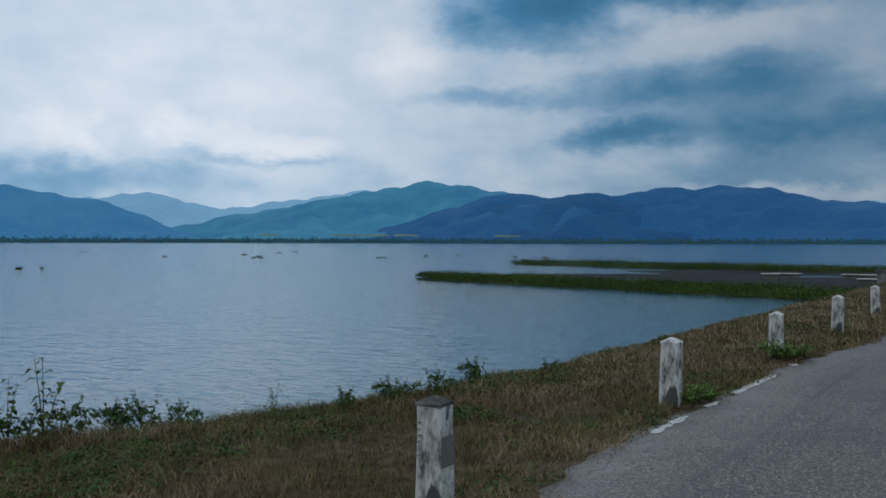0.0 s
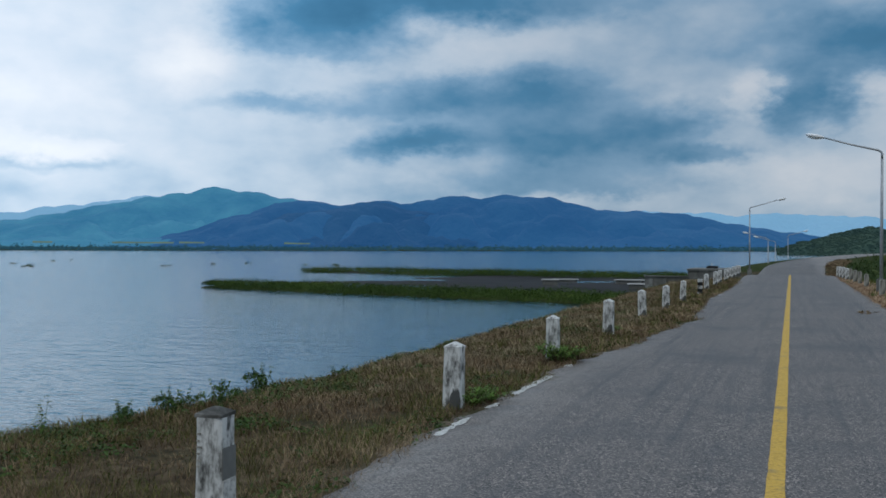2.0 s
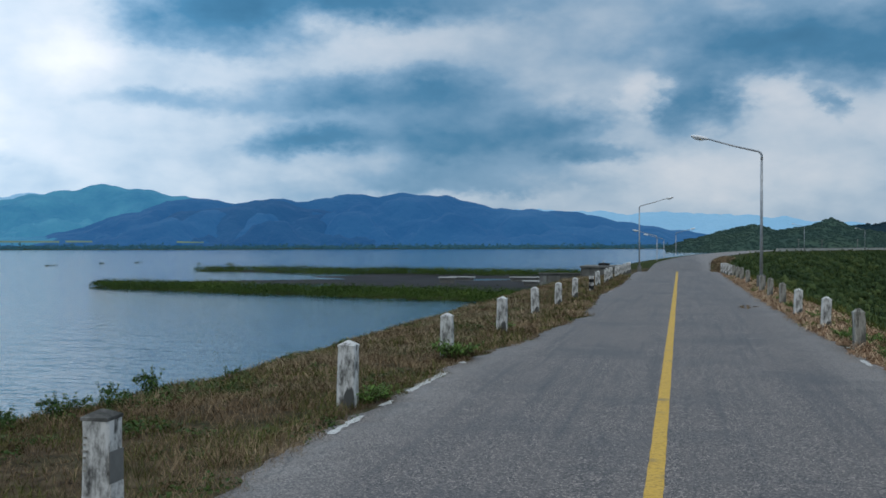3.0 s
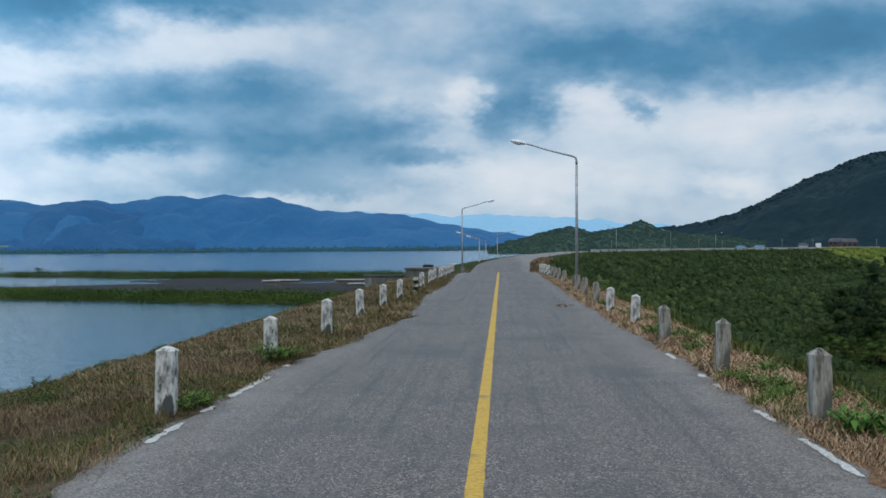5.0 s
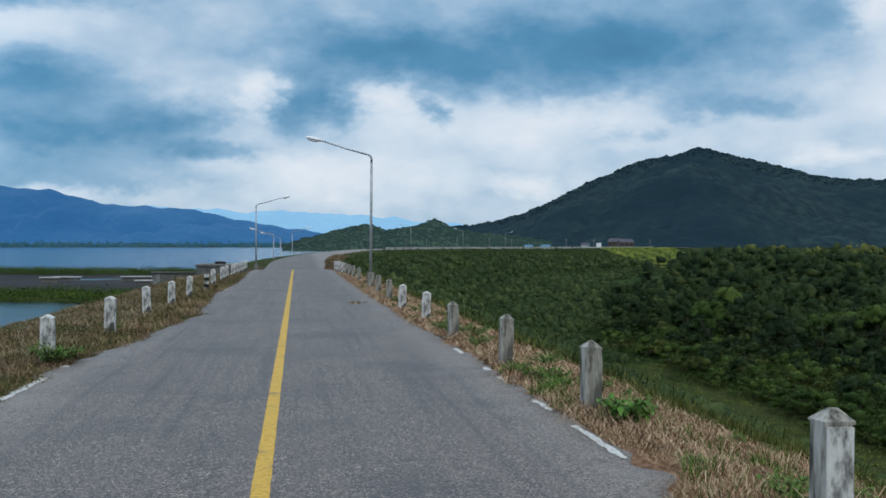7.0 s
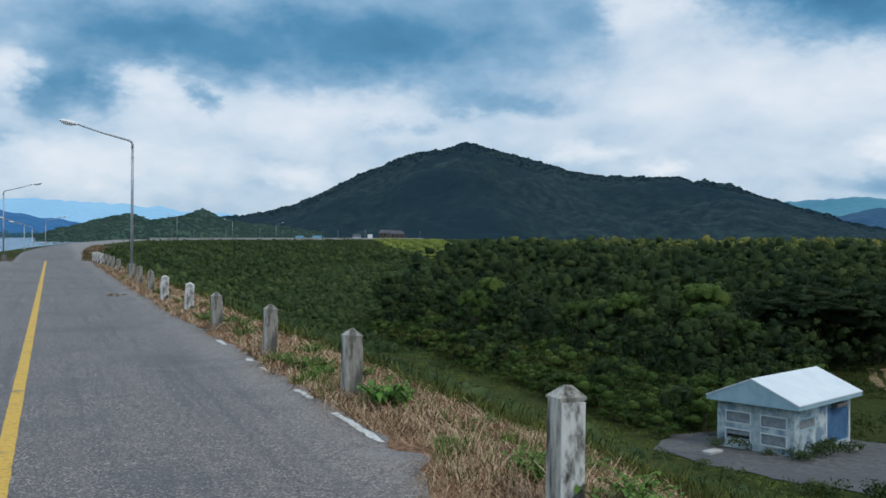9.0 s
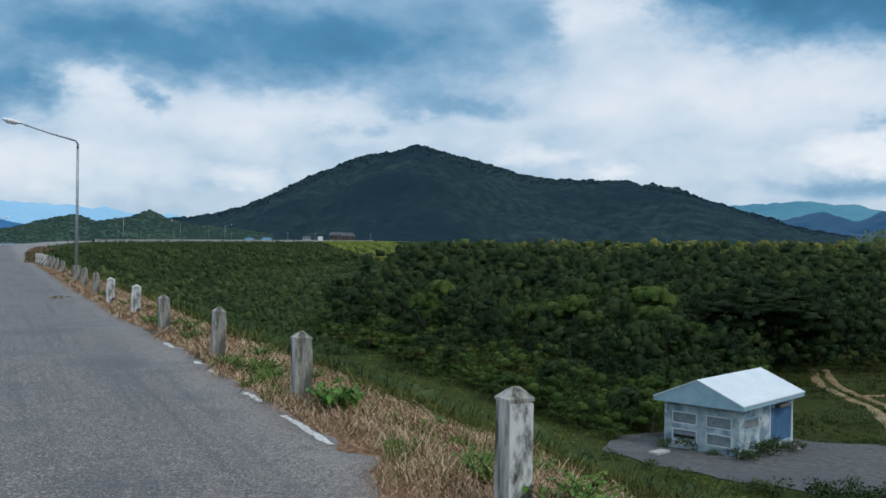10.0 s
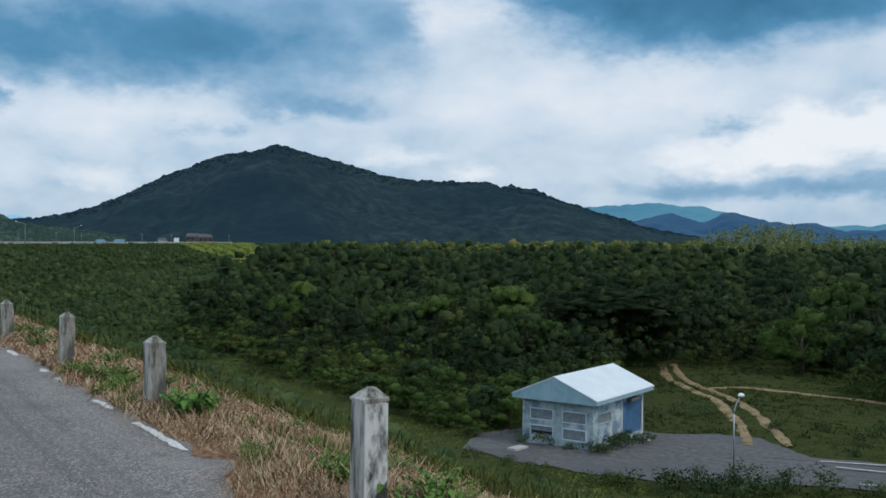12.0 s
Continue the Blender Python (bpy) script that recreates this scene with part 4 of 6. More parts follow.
grass("edge_grass", verge_points(30000, 3.2, 50, lambda s, t: lerp(s, LEFT_EDGE) + 0.08 - 0.6 * t ** 1.6, 10), M_DRY, 0.03, 0.16, 0.002, 1.5, "short brown grass creeping over the asphalt rim", 0.7)
grass("edge_green", verge_points(14000, 10, 50, lambda s, t: lerp(s, LEFT_EDGE) + 0.14 - 0.5 * t, 14, 1.6, (0.5, 9, 0.05)), M_GREENGRASS, 0.02, 0.1, 0.003, 1.2, "low green grass creeping over the asphalt rim", 0.6)
grass("rim_grass", verge_points(14000, 3.0, 60, lambda s, t: left_u(s, 0.9 + 0.12 * t), 10), M_GREENGRASS, 0.07, 0.22, 0.005, 0.7, "taller green grass on the lakeside rim")
grass("straw_grass", verge_points(135000, 2.8, 56, lambda s, t: 2.62 + (lerp(s, ((4, 4.3), (10, 3.7), (20, 2.6), (40, 2.2))) + 0.4 * math.sin(s * 1.3)) * t, 12, 2.2, (0.7, 8, -0.28)), M_STRAW, 0.07, 0.32, 0.0029, 1.7, "pale dead straw grass on the valley-side verge", 0.75)
grass("slope_grass", verge_points(34000, 1.0, 70, lambda s, t: lerp(s, ((4, 6.4), (10, 5.6), (18, 4.8), (40, 4.4))) + 8 * t ** 1.5, 10, 1.8), M_GREENGRASS, 0.2, 0.6, 0.006, 0.6, "green grass on the upper dam slope")
grass("verge_green_grass", verge_points(24000, 2.5, 60, lambda s, t: 2.7 + 3.6 * t, 22, 2.2, (0.8, 3, 0.22)), M_LEAF3, 0.07, 0.28, 0.004, 0.9, "green tufts in the valley-side verge")


def ground_cover():
    """Creeping leaves among the lakeside grass."""
    cs, rs = [], []
    while len(cs) < 1400:
        s = 2 + 40 * rng.random() ** 2.4
        x, y = crest_xy(s, left_u(s, rng.random()))
        if fbm(x, y, 0.55, 3) < 0.2:
            continue
        r = 0.05 + 0.09 * rng.random()
        cs.append((x, y, ground_z(x, y) + 0.03))
        rs.append((r * 1.5, r * 1.5, r * 0.8))
    v, f = leaf_cloud(cs, rs, 26, np.full(len(cs), 0.036), 0.3, 0.6, 0.8)
    tagged(new("ground_cover", mesh_from("ground_cover", v, f, M_LEAF2)), "small green creeping leaves in the verge", "plants", kind="stuff")


ground_cover()


def leafy_weed(name, height, spread, stems, leaves, leaf, mat, label, tall=False):
    """A weed: bent stems from one root with broad folded leaves."""
    root = new(name)
    tips = []
    for k in range(stems):
        t = 2 * math.pi * (k + rng.random() * 0.7) / stems
        r = spread * (0.35 + 0.65 * rng.random())
        h = height * (0.6 + 0.4 * rng.random())
        pts = [(r * f ** 1.5 * math.cos(t), r * f ** 1.5 * math.sin(t), h * (f if tall else f * (1.25 - 0.25 * f))) for f in (0, 0.35, 0.7, 1)]
        part("stem", tube(pts, [0.008, 0.007, 0.005, 0.003], 4), M_STEM, root)
        tips.append(pts)
    verts, faces = [], []
    for pts in tips:
        for k in range(leaves):
            f = 0.25 + 0.75 * (k + rng.random()) / leaves
            j = min(int(f * 3), 2)
            p = Vector(pts[j]).lerp(Vector(pts[j + 1]), f * 3 - j)
            a0 = rng.random() * 2 * math.pi
            d = Vector((math.cos(a0), math.sin(a0), 0.25 * rng.normal()))
            w = Vector((-d.y, d.x, 0)).normalized()
            size = leaf * (0.6 + 0.7 * rng.random())
            sag = Vector((0, 0, -0.35 * size))
            mid = p + d * size * 0.5
            base = len(verts)
            verts += [p, mid + w * size * 0.33 + Vector((0, 0, 0.1 * size)), p + d * size + sag, mid - w * size * 0.33 + Vector((0, 0, 0.1 * size)), mid]
            faces += [(base, base + 1, base + 4), (base + 4, base + 1, base + 2), (base, base + 4, base + 3), (base + 4, base + 2, base + 3)]
    part("leaves", mesh_from("leaves", [tuple(v) for v in verts], faces, mat), mat, root)
    return tagged(root, label, "weed", "verge weeds")


def plant(ob, x, y, turn=0.0, scale=1.0, sink=0.02):
    ob.matrix_basis = pose(x, y, ground_z(x, y) - sink, 0, 0, turn) @ Matrix.Scale(scale, 4)
    return ob


def copy_plant(ob, x, y, turn=0.0, scale=1.0, sink=0.02):
    own = ob.scale.copy()
    ob.scale = (scale,) * 3
    made = copy_thing(ob, pose(x, y, ground_z(x, y) - sink, 0, 0, turn))
    ob.scale = own
    return made


BROAD = leafy_weed("broadleaf_weed", 0.36, 0.30, 20, 15, 0.075, M_LEAF, "bright green broadleaf weed at a post's foot")
plant(BROAD, 3.0, 8.4, 20, 1.05)
copy_plant(BROAD, 3.12, 8.62, 140, 0.7)
BUSHY = leafy_weed("bushy_weed", 0.30, 0.32, 16, 16, 0.055, M_LEAF3, "low bushy green weed on the verge")
plant(BUSHY, 2.86, 11.3, 0, 0.95)
for x, y, turn, k in ((3.05, 10.8, 70, 0.9), (2.8, 12.0, 130, 0.75), (3.2, 10.4, 210, 0.7), (3.2, 11.6, 300, 0.8), (3.5, 10.9, 15, 0.9), (3.7, 5.3, 33, 0.9), (3.55, 4.9, 133, 0.8), (3.05, 4.4, 250, 1.0), (2.75, 4.25, 70, 0.8), (4.3, 6.9, 20, 0.7), (4.0, 8.4, 180, 0.6), (3.6, 13.6, 80, 0.9), (3.1, 16.2, 280, 1.0), (3.3, 17.6, 111, 1.2), (2.85, 17.2, 20, 1.2), (2.8, 18.2, 200, 1.1), (3.35, 6.2, 90, 0.75), (2.95, 6.7, 10, 0.6), (3.15, 5.7, 260, 0.7), (2.9, 15.2, 40, 0.8),
                      (-3.25, 13.72, 30, 1.25), (-3.12, 13.9, 140, 1.1), (-3.2, 9.75, 220, 0.9), (-3.42, 19.0, 60, 0.9), (-3.15, 10.1, 320, 0.7), (2.9, 22.5, 320, 1.0), (2.85, 27, 15, 1.0), (-3.4, 24.2, 99, 0.7)):
    copy_plant(BUSHY, x, y, turn, k)
def rim_shrub():
    root = new("rim_shrub")
    cs = [(0.22 * rng.normal(), 0.22 * rng.normal(), 0.10 + 0.2 * rng.random()) for _ in range(9)]
    rs = [(0.12 + 0.09 * rng.random(),) * 2 + (0.09 + 0.06 * rng.random(),) for _ in cs]
    v, f = leaf_cloud(cs, rs, 60, np.full(len(cs), 0.055), 0.3, 0.6, 0.3)
    tips = []
    for k in range(9):
        t, r, h = 2 * math.pi * rng.random(), 0.12 + 0.25 * rng.random(), 0.25 + 0.3 * rng.random()
        pts = [(r * q ** 1.3 * math.cos(t), r * q ** 1.3 * math.sin(t), h * q) for q in (0, 0.35, 0.7, 1)]
        part("stem", tube(pts, [0.006, 0.005, 0.004, 0.002], 4), M_STEM, root)
        tips += [pts[2], pts[3], tuple((np.array(pts[2]) + pts[3]) / 2)]
    v2, f2 = leaf_cloud(tips, [(0.05, 0.05, 0.04)] * len(tips), 9, np.full(len(tips), 0.042), 0.2, 0.55, 0.3)
    part("foliage", mesh_from("foliage", np.concatenate([v, v2]), np.concatenate([f, f2 + len(v)]), M_LEAF2), M_LEAF2, root)
    return tagged(root, "dark leafy shrub on the lakeside rim", "shrub", "rim shrubs")


RIM = rim_shrub()
plant(RIM, -6.75, 11.6, 0, 0.75)
for x, y, turn, k in ((-6.9, 10.7, 200, 0.65), (-7.0, 9.9, 10, 0.6), (-8.1, 7.05, 45, 0.8), (-7.95, 7.3, 215, 0.6), (-8.5, 6.3, 310, 0.8), (-8.75, 5.9, 130, 1.0), (-6.5, 13.3, 250, 0.5),
                      (-9.1, 5.6, 75, 1.0), (-6.4, 15.5, 20, 0.45), (-6.5, 18.2, 200, 0.45), (-7.2, 9.2, 170, 0.55), (-8.2, 6.8, 20, 0.7), (-7.05, 10.3, 120, 0.5)):
    copy_plant(RIM, x, y, turn, k)
TALL = leafy_weed("tall_stalk_weed", 0.95, 0.22, 3, 9, 0.10, M_LEAF2, "tall thin weed stalk standing over the rim", True)
plant(TALL, -8.25, 5.95, 0)
copy_plant(TALL, -7.15, 7.95, 140, 0.55)
copy_plant(TALL, -8.6, 5.8, 230, 0.8)


# ------------------------------------------------------------------ guard posts
def guard_post(width, height, cap, mat, capmat, label):
    post = new("guard_post")
    h = width / 2
    bm = bmesh.new()
    levels = [(-0.35, 1.03), (0.0, 1.03), (height * 0.4, 1.0), (height * 0.75, 0.985), (height, 0.97)]
    rings = []
    for z, k in levels:
        ring = []
        c = 0.018
        for x, y in ((-h + c, -h), (h - c, -h), (h, -h + c), (h, h - c), (h - c, h), (-h + c, h), (-h, h - c), (-h, -h + c)):
            ring.append(bm.verts.new((x * k + 0.003 * rng.normal(), y * k + 0.003 * rng.normal(), z)))
        rings.append(ring)
    for r, q in zip(rings, rings[1:]):
        for j in range(8):
            bm.faces.new((r[j], r[(j + 1) % 8], q[(j + 1) % 8], q[j]))
    bm.faces.new(rings[-1])
    part("shaft", bm, mat, post)
    bm = bmesh.new()
    k = 0.985
    ring0 = [bm.verts.new((x * k, y * k, height + 0.001)) for x, y in ((-h, -h), (h, -h), (h, h), (-h, h))]
    ring1 = [bm.verts.new((x * k, y * k, height + 0.02 + 0.004 * rng.normal())) for x, y in ((-h, -h), (h, -h), (h, h), (-h, h))]
    ring2 = [bm.verts.new((x * 0.14 + 0.006 * rng.normal(), y * 0.14, height + 0.02 + cap)) for x, y in ((-h, -h), (h, -h), (h, h), (-h, h))]
    for r, q in ((ring0, ring1), (ring1, ring2)):
        for j in range(4):
            bm.faces.new((r[j], r[(j + 1) % 4], q[(j + 1) % 4], q[j]))
    bm.faces.new(ring2)
    bm.faces.new(ring0[::-1])
    part("cap", bm, capmat, post, "blackened concrete top")
    return tagged(post, label, "guard post", "roadside guard posts")


def set_post(ob, x, y, turn, lean, tip=0.0):
    ob.matrix_basis = pose(x, y, ground_z(x, y) + 0.02, lean, tip, turn)


WHITE_LABEL = "weathered white-painted concrete guard post in the grass"
GREY_LABEL = "bare grey concrete guard post beside the road"
lp = guard_post(0.175, 0.66, 0.035, M_POST, M_POSTCAP, WHITE_LABEL)
set_post(lp, -3.28, 5.06, 2, 0.5)
# faded lettering down one face: plain bars
for k, (w, z) in enumerate(((0.03, 0.56), (0.022, 0.52), (0.034, 0.482), (0.02, 0.445), (0.03, 0.405), (0.024, 0.37))):
    part("painted_mark", new_box(-0.072, -0.0905, z, -0.072 + w, -0.086, z + 0.012), M_POSTGREY, lp, "faded dark paint marks")
part("bare_patch", new_box(0.0868, -0.075, 0.30, 0.0915, 0.078, 0.485, 0.002), M_CONCRETE, lp, "grey bare concrete patch")
part("white_patch", new_box(0.0872, -0.07, 0.06, 0.0925, 0.076, 0.298, 0.002), M_WHITE, lp, "chipped white paint patch")
lp2 = guard_post(0.18, 0.62, 0.045, M_POST, M_POST, WHITE_LABEL)
set_post(lp2, -3.34, 9.5, -2, -1.0, 0.8)
for y, turn, lean, tip in ((14.1, 3, 0.4, 0), (18.4, -4, 0.5, 1), (23.2, 2, -1.4, -2), (27.2, 0, 0.5, 0.5), (31.3, 5, 0.5, 1.5), (40.6, -3, 1, -1), (45.1, 2, -0.5, 0.5), (48.8, 0, 0.4, 0),
                           (52.4, 4, 0.5, 1), (56.1, -3, -1, 0), (59.8, 2, 0.5, 0.5), (63.5, 0, 0.3, -0.5), (67.2, 3, 0.2, 0)):
    x = {14.1: -3.39, 18.4: -3.34, 23.2: -3.39, 27.2: -3.33, 31.3: -3.3}.get(y, -3.33 + 0.03 * math.sin(y))
    copy_thing(lp2, pose(x, y, ground_z(x, y) + 0.02, lean, tip, turn))
banded = guard_post(0.17, 0.6, 0.04, M_POST, M_POSTCAP, "white post with black painted bands by the road")
for z0 in (0.12, 0.36):
    bm = bmesh.new()
    box(bm, -0.089, -0.089, z0, 0.089, 0.089, z0 + 0.12)
    part("black_band", bm, M_DARK, banded, "black painted band")
set_post(banded, -3.2, 36.2, 5, 0.6)
rp = guard_post(0.18, 0.70, 0.06, M_POSTGREY, M_POSTGREY, GREY_LABEL)
set_post(rp, 2.86, 4.75, -3, -1.0, 1.0)
part("white_paint", new_box(-0.074, -0.102, 0.0, 0.074, -0.086, 0.69), M_POST, rp, "flaking white paint on one face")
rp2 = guard_post(0.175, 0.66, 0.06, M_POSTGREY, M_POSTGREY, GREY_LABEL)
set_post(rp2, 2.83, 8.93, 2, 0.5, -0.5)
for y, turn, lean, tip, k in ((12.75, -2, 0.4, 1.2, 1), (16.65, 4, 1, -2, 0.92), (20.4, -3, 0.5, 2.5, 1.0), (24.3, 2, -1, 2.0, 1), (28.4, 0, 0.5, -0.5, 0.95), (32.2, -4, 0.6, 1, 1), (36.1, 3, -0.6, 0, 0.97), (43.6, 1, 0.5, 1, 1),
                              (47.3, -2, 0.3, -1, 1), (51.0, 3, -0.5, 0.5, 1), (54.7, 0, 0.3, 0, 1), (58.4, 2, 0.6, 1, 1), (62.1, -3, 0.2, -0.5, 1), (65.8, 1, 0.4, 0.4, 1), (69.5, 0, 0.4, 0.4, 1)):
    x = {16.65: 2.745, 20.4: 2.74, 24.3: 2.66, 28.4: 2.73, 32.2: 2.72}.get(y, 2.81 + 0.03 * math.sin(y * 1.7))
    src = lp2 if y in (20.4, 24.3) or y > 58 else rp2
    copy_thing(src, pose(x, y, ground_z(x, y) - (0 if k == 1 else 0.05), lean, tip, turn))


# ------------------------------------------------------------------ lamps
def street_lamp(pole_h, arm_dx, arm_dz, label, footing=True):
    lamp = new("street_lamp")
    k = pole_h / 5.3
    part("pole", tube([(0, 0, -0.2), (0, 0, pole_h * 0.5), (0, 0, pole_h - 0.3)], [0.065 * k, 0.055 * k, 0.045 * k], 10), M_STEEL, lamp)
    sgn = 1 if arm_dx > 0 else -1
    arm = part("arm", tube([(0, 0, pole_h - 0.3), (0, 0, pole_h - 0.12), (sgn * 0.04, 0, pole_h - 0.03), (sgn * 0.14, 0, pole_h + 0.03), (arm_dx * 0.5, 0, pole_h + arm_dz * 0.45), (arm_dx, 0, pole_h + arm_dz)],
                           [0.045 * k, 0.043 * k, 0.04 * k, 0.038 * k, 0.032 * k, 0.028 * k], 8), M_STEEL, lamp)
    bm = bmesh.new()
    bmesh.ops.create_uvsphere(bm, u_segments=14, v_segments=8, radius=1.0, matrix=Matrix.Translation((arm_dx + sgn * 0.26, 0, pole_h + arm_dz + 0.05)) @ Matrix.Rotation(radians(-sgn * 12), 4, "Y") @ Matrix.Diagonal((0.36, 0.15, 0.085, 1)))
    head = part("lamp_head", bm, M_LAMP, lamp, "white oval lamp head")
    bm = bmesh.new()
    bmesh.ops.create_uvsphere(bm, u_segments=12, v_segments=6, radius=1.0, matrix=Matrix.Translation((arm_dx + sgn * 0.30, 0, pole_h + arm_dz + 0.005)) @ Matrix.Rotation(radians(-sgn * 12), 4, "Y") @ Matrix.Diagonal((0.24, 0.11, 0.07, 1)))
    part("lens", bm, M_LENS, head)
    if footing:
        bm = new_box(-0.16, -0.16, -0.3, 0.16, 0.16, 0.62, 0.03)
        part("footing", bm, M_CONCRETE, lamp, "pale concrete footing block")
    return tagged(lamp, label, "street lamp", "street lamps")


lamp = street_lamp(5.42, -2.1, 0.58, "galvanised curved-arm street lamp beside the road")
lamp.matrix_basis = pose(3.06, 40.0, -0.1, 0, 0.3, 0)
copy_thing(lamp, pose(-3.2, 80.0, -0.5, 0, 0, 180))
for az, d, top, flip in ((-1.29, 112, 3.3, 0), (-0.9, 132, 3.1, 0), (-0.23, 146, 4.1, 180)):
    x, y = d * math.sin(radians(az)), d * math.cos(radians(az))
    copy_thing(lamp, pose(x, y, top - 5.85, 0, 0, flip))
for s, side in ((235, 3.4), (300, 3.4), (370, -3.4)):
    x, y = crest_xy(s, side)
    copy_thing(lamp, pose(x, y, ground_z(x, y), 0, 0, 180 if side < 0 else 0))


# ------------------------------------------------------------------ inlet structure and lake things
def intake():
    """Concrete inlet box at the head of the channel, with wing walls."""
    top = new("intake_structure")
    part("front_wall", new_box(-8.1, 82.0, -3.4, -4.4, 82.35, -0.12, 0.03), M_CONCRETE, top)
    part("side_wall", new_box(-8.1, 82.36, -3.4, -7.75, 88.0, -0.12, 0.03), M_CONCRETE, top)
    part("side_wall", new_box(-4.75, 82.36, -3.4, -4.4, 88.0, -0.12, 0.03), M_CONCRETE, top)
    part("deck", new_box(-8.2, 81.9, -0.115, -4.3, 88.1, 0.05, 0.02), M_CONCRETE, top, "pale concrete deck slab")
    part("wing_wall", new_box(-11.6, 82.1, -3.4, -8.12, 82.45, -0.66, 0.03), M_CONCRETE, top)
    part("wing_coping", new_box(-11.7, 82.0, -0.658, -8.12, 82.55, -0.54, 0.02), M_CONCRETE, top)
    for x in (-11.2, -10.1, -9.0):
        part("buttress", new_box(x, 81.7, -3.4, x + 0.25, 82.09, -0.8, 0.02), M_CONCRETE, top)
    part("gate_box", new_box(-6.8, 84.0, 0.055, -5.9, 84.9, 0.26, 0.03), M_DARK, top, "dark steel gate box")
    part("gate_wheel", tube([(-6.4, 84.4, 0.26), (-6.4, 84.4, 0.5)], [0.05, 0.05], 8), M_STEEL, top)
    return tagged(top, "stained grey concrete inlet structure beside the road", "concrete structure")


intake()


def slab(x, y, w, d, h, turn):
    ob = tagged(new("concrete_slab"), "pale concrete block on the inlet bank", "concrete slab", "inlet blocks")
    part("block", new_box(-w / 2, -d / 2, -0.5, w / 2, d / 2, h, 0.04), M_CONCRETE, ob)
    part("ledge", new_box(-w / 2 - 0.15, -d / 2 - 0.15, h + 0.002, w / 2 + 0.15, d / 2 + 0.15, h + 0.12, 0.02), M_PALECONC, ob)
    ob.matrix_basis = pose(x, y, max(ground_z(x, y), WATER_Z), 0, 0, turn)


slab(-24.6, 103, 1.6, 1.0, 0.5, 5)
slab(-27.0, 121, 3.0, 0.8, 0.3, -4)
slab(-17.5, 112, 3.2, 0.8, 0.4, -6)
slab(-15.0, 100, 1.5, 0.9, 0.4, 10)


def bank_plants():
    """Low growth on the two banks of the inlet."""
    cs, rs = [], []
    for ax, ay, bx, by, half, n in ((-60, 91.8, -9, 73.5, 4.4, 1700), (-83, 158, -6, 135, 8.5, 2300)):
        for _ in range(n):
            t = rng.random()
            o = (2 * rng.random() - 1) * half * (0.25 + 0.75 * min(1, 8 * t))
            x, y = ax + (bx - ax) * t, ay + (by - ay) * t + o
            z = ground_z(x, y)
            if z < WATER_Z - 0.5:
                continue
            r = (0.4 + 0.45 * rng.random()) * (1 + 0.9 * max(fbm(x, y, 0.12, 3), 0)) * (1.25 if ay > 120 else 1.0)
            cs.append((x, y, max(z, WATER_Z) + 0.15))
            rs.append((r * 1.4, r * 1.2, r * (0.5 + 0.5 * rng.random())))
    v, f = leaf_cloud(cs, rs, 27, np.full(len(cs), 0.2), 0.35, 0.3, 0.3, 0.8)
    tagged(new("bank_plants", mesh_from("bank_plants", v, f, M_BANK)), "lush green plants covering the inlet banks", "plants", kind="stuff")


bank_plants()


def floating_weed(x, y, length, label):
    cs = [(rng.normal() * length * 0.3, rng.normal() * 0.5, 0.05) for _ in range(max(3, int(length * 1.2)))]
    rs = [(0.7, 0.5, 0.22 + 0.2 * rng.random()) for _ in cs]
    v, f = leaf_cloud(cs, rs, 16, np.full(len(cs), 0.4), 0.3, 0.5)
    ob = tagged(new("floating_weed", mesh_from("floating_weed", v, f, M_SCRUB)), label, "water plants", "floating weeds")
    ob.matrix_basis = pose(x, y, WATER_Z, 0, 0, 35)


for x, y, l in ((-125.6, 87, 3.6), (-165.5, 178, 3.4), (-297, 227, 5.0), (-286, 237, 2.5), (-196, 176, 3.0), (-146, 243, 3), (-148, 228, 2.4), (-119, 226, 3.2), (-142, 197, 1.8), (-330, 230, 4), (-250, 290, 3),
                (-230, 260, 2.0), (-175, 190, 1.8), (-112, 230, 1.6), (-205, 215, 1.5), (-105, 215, 1.4)):
    floating_weed(x, y, l, "small raft of dark weed floating on the lake")


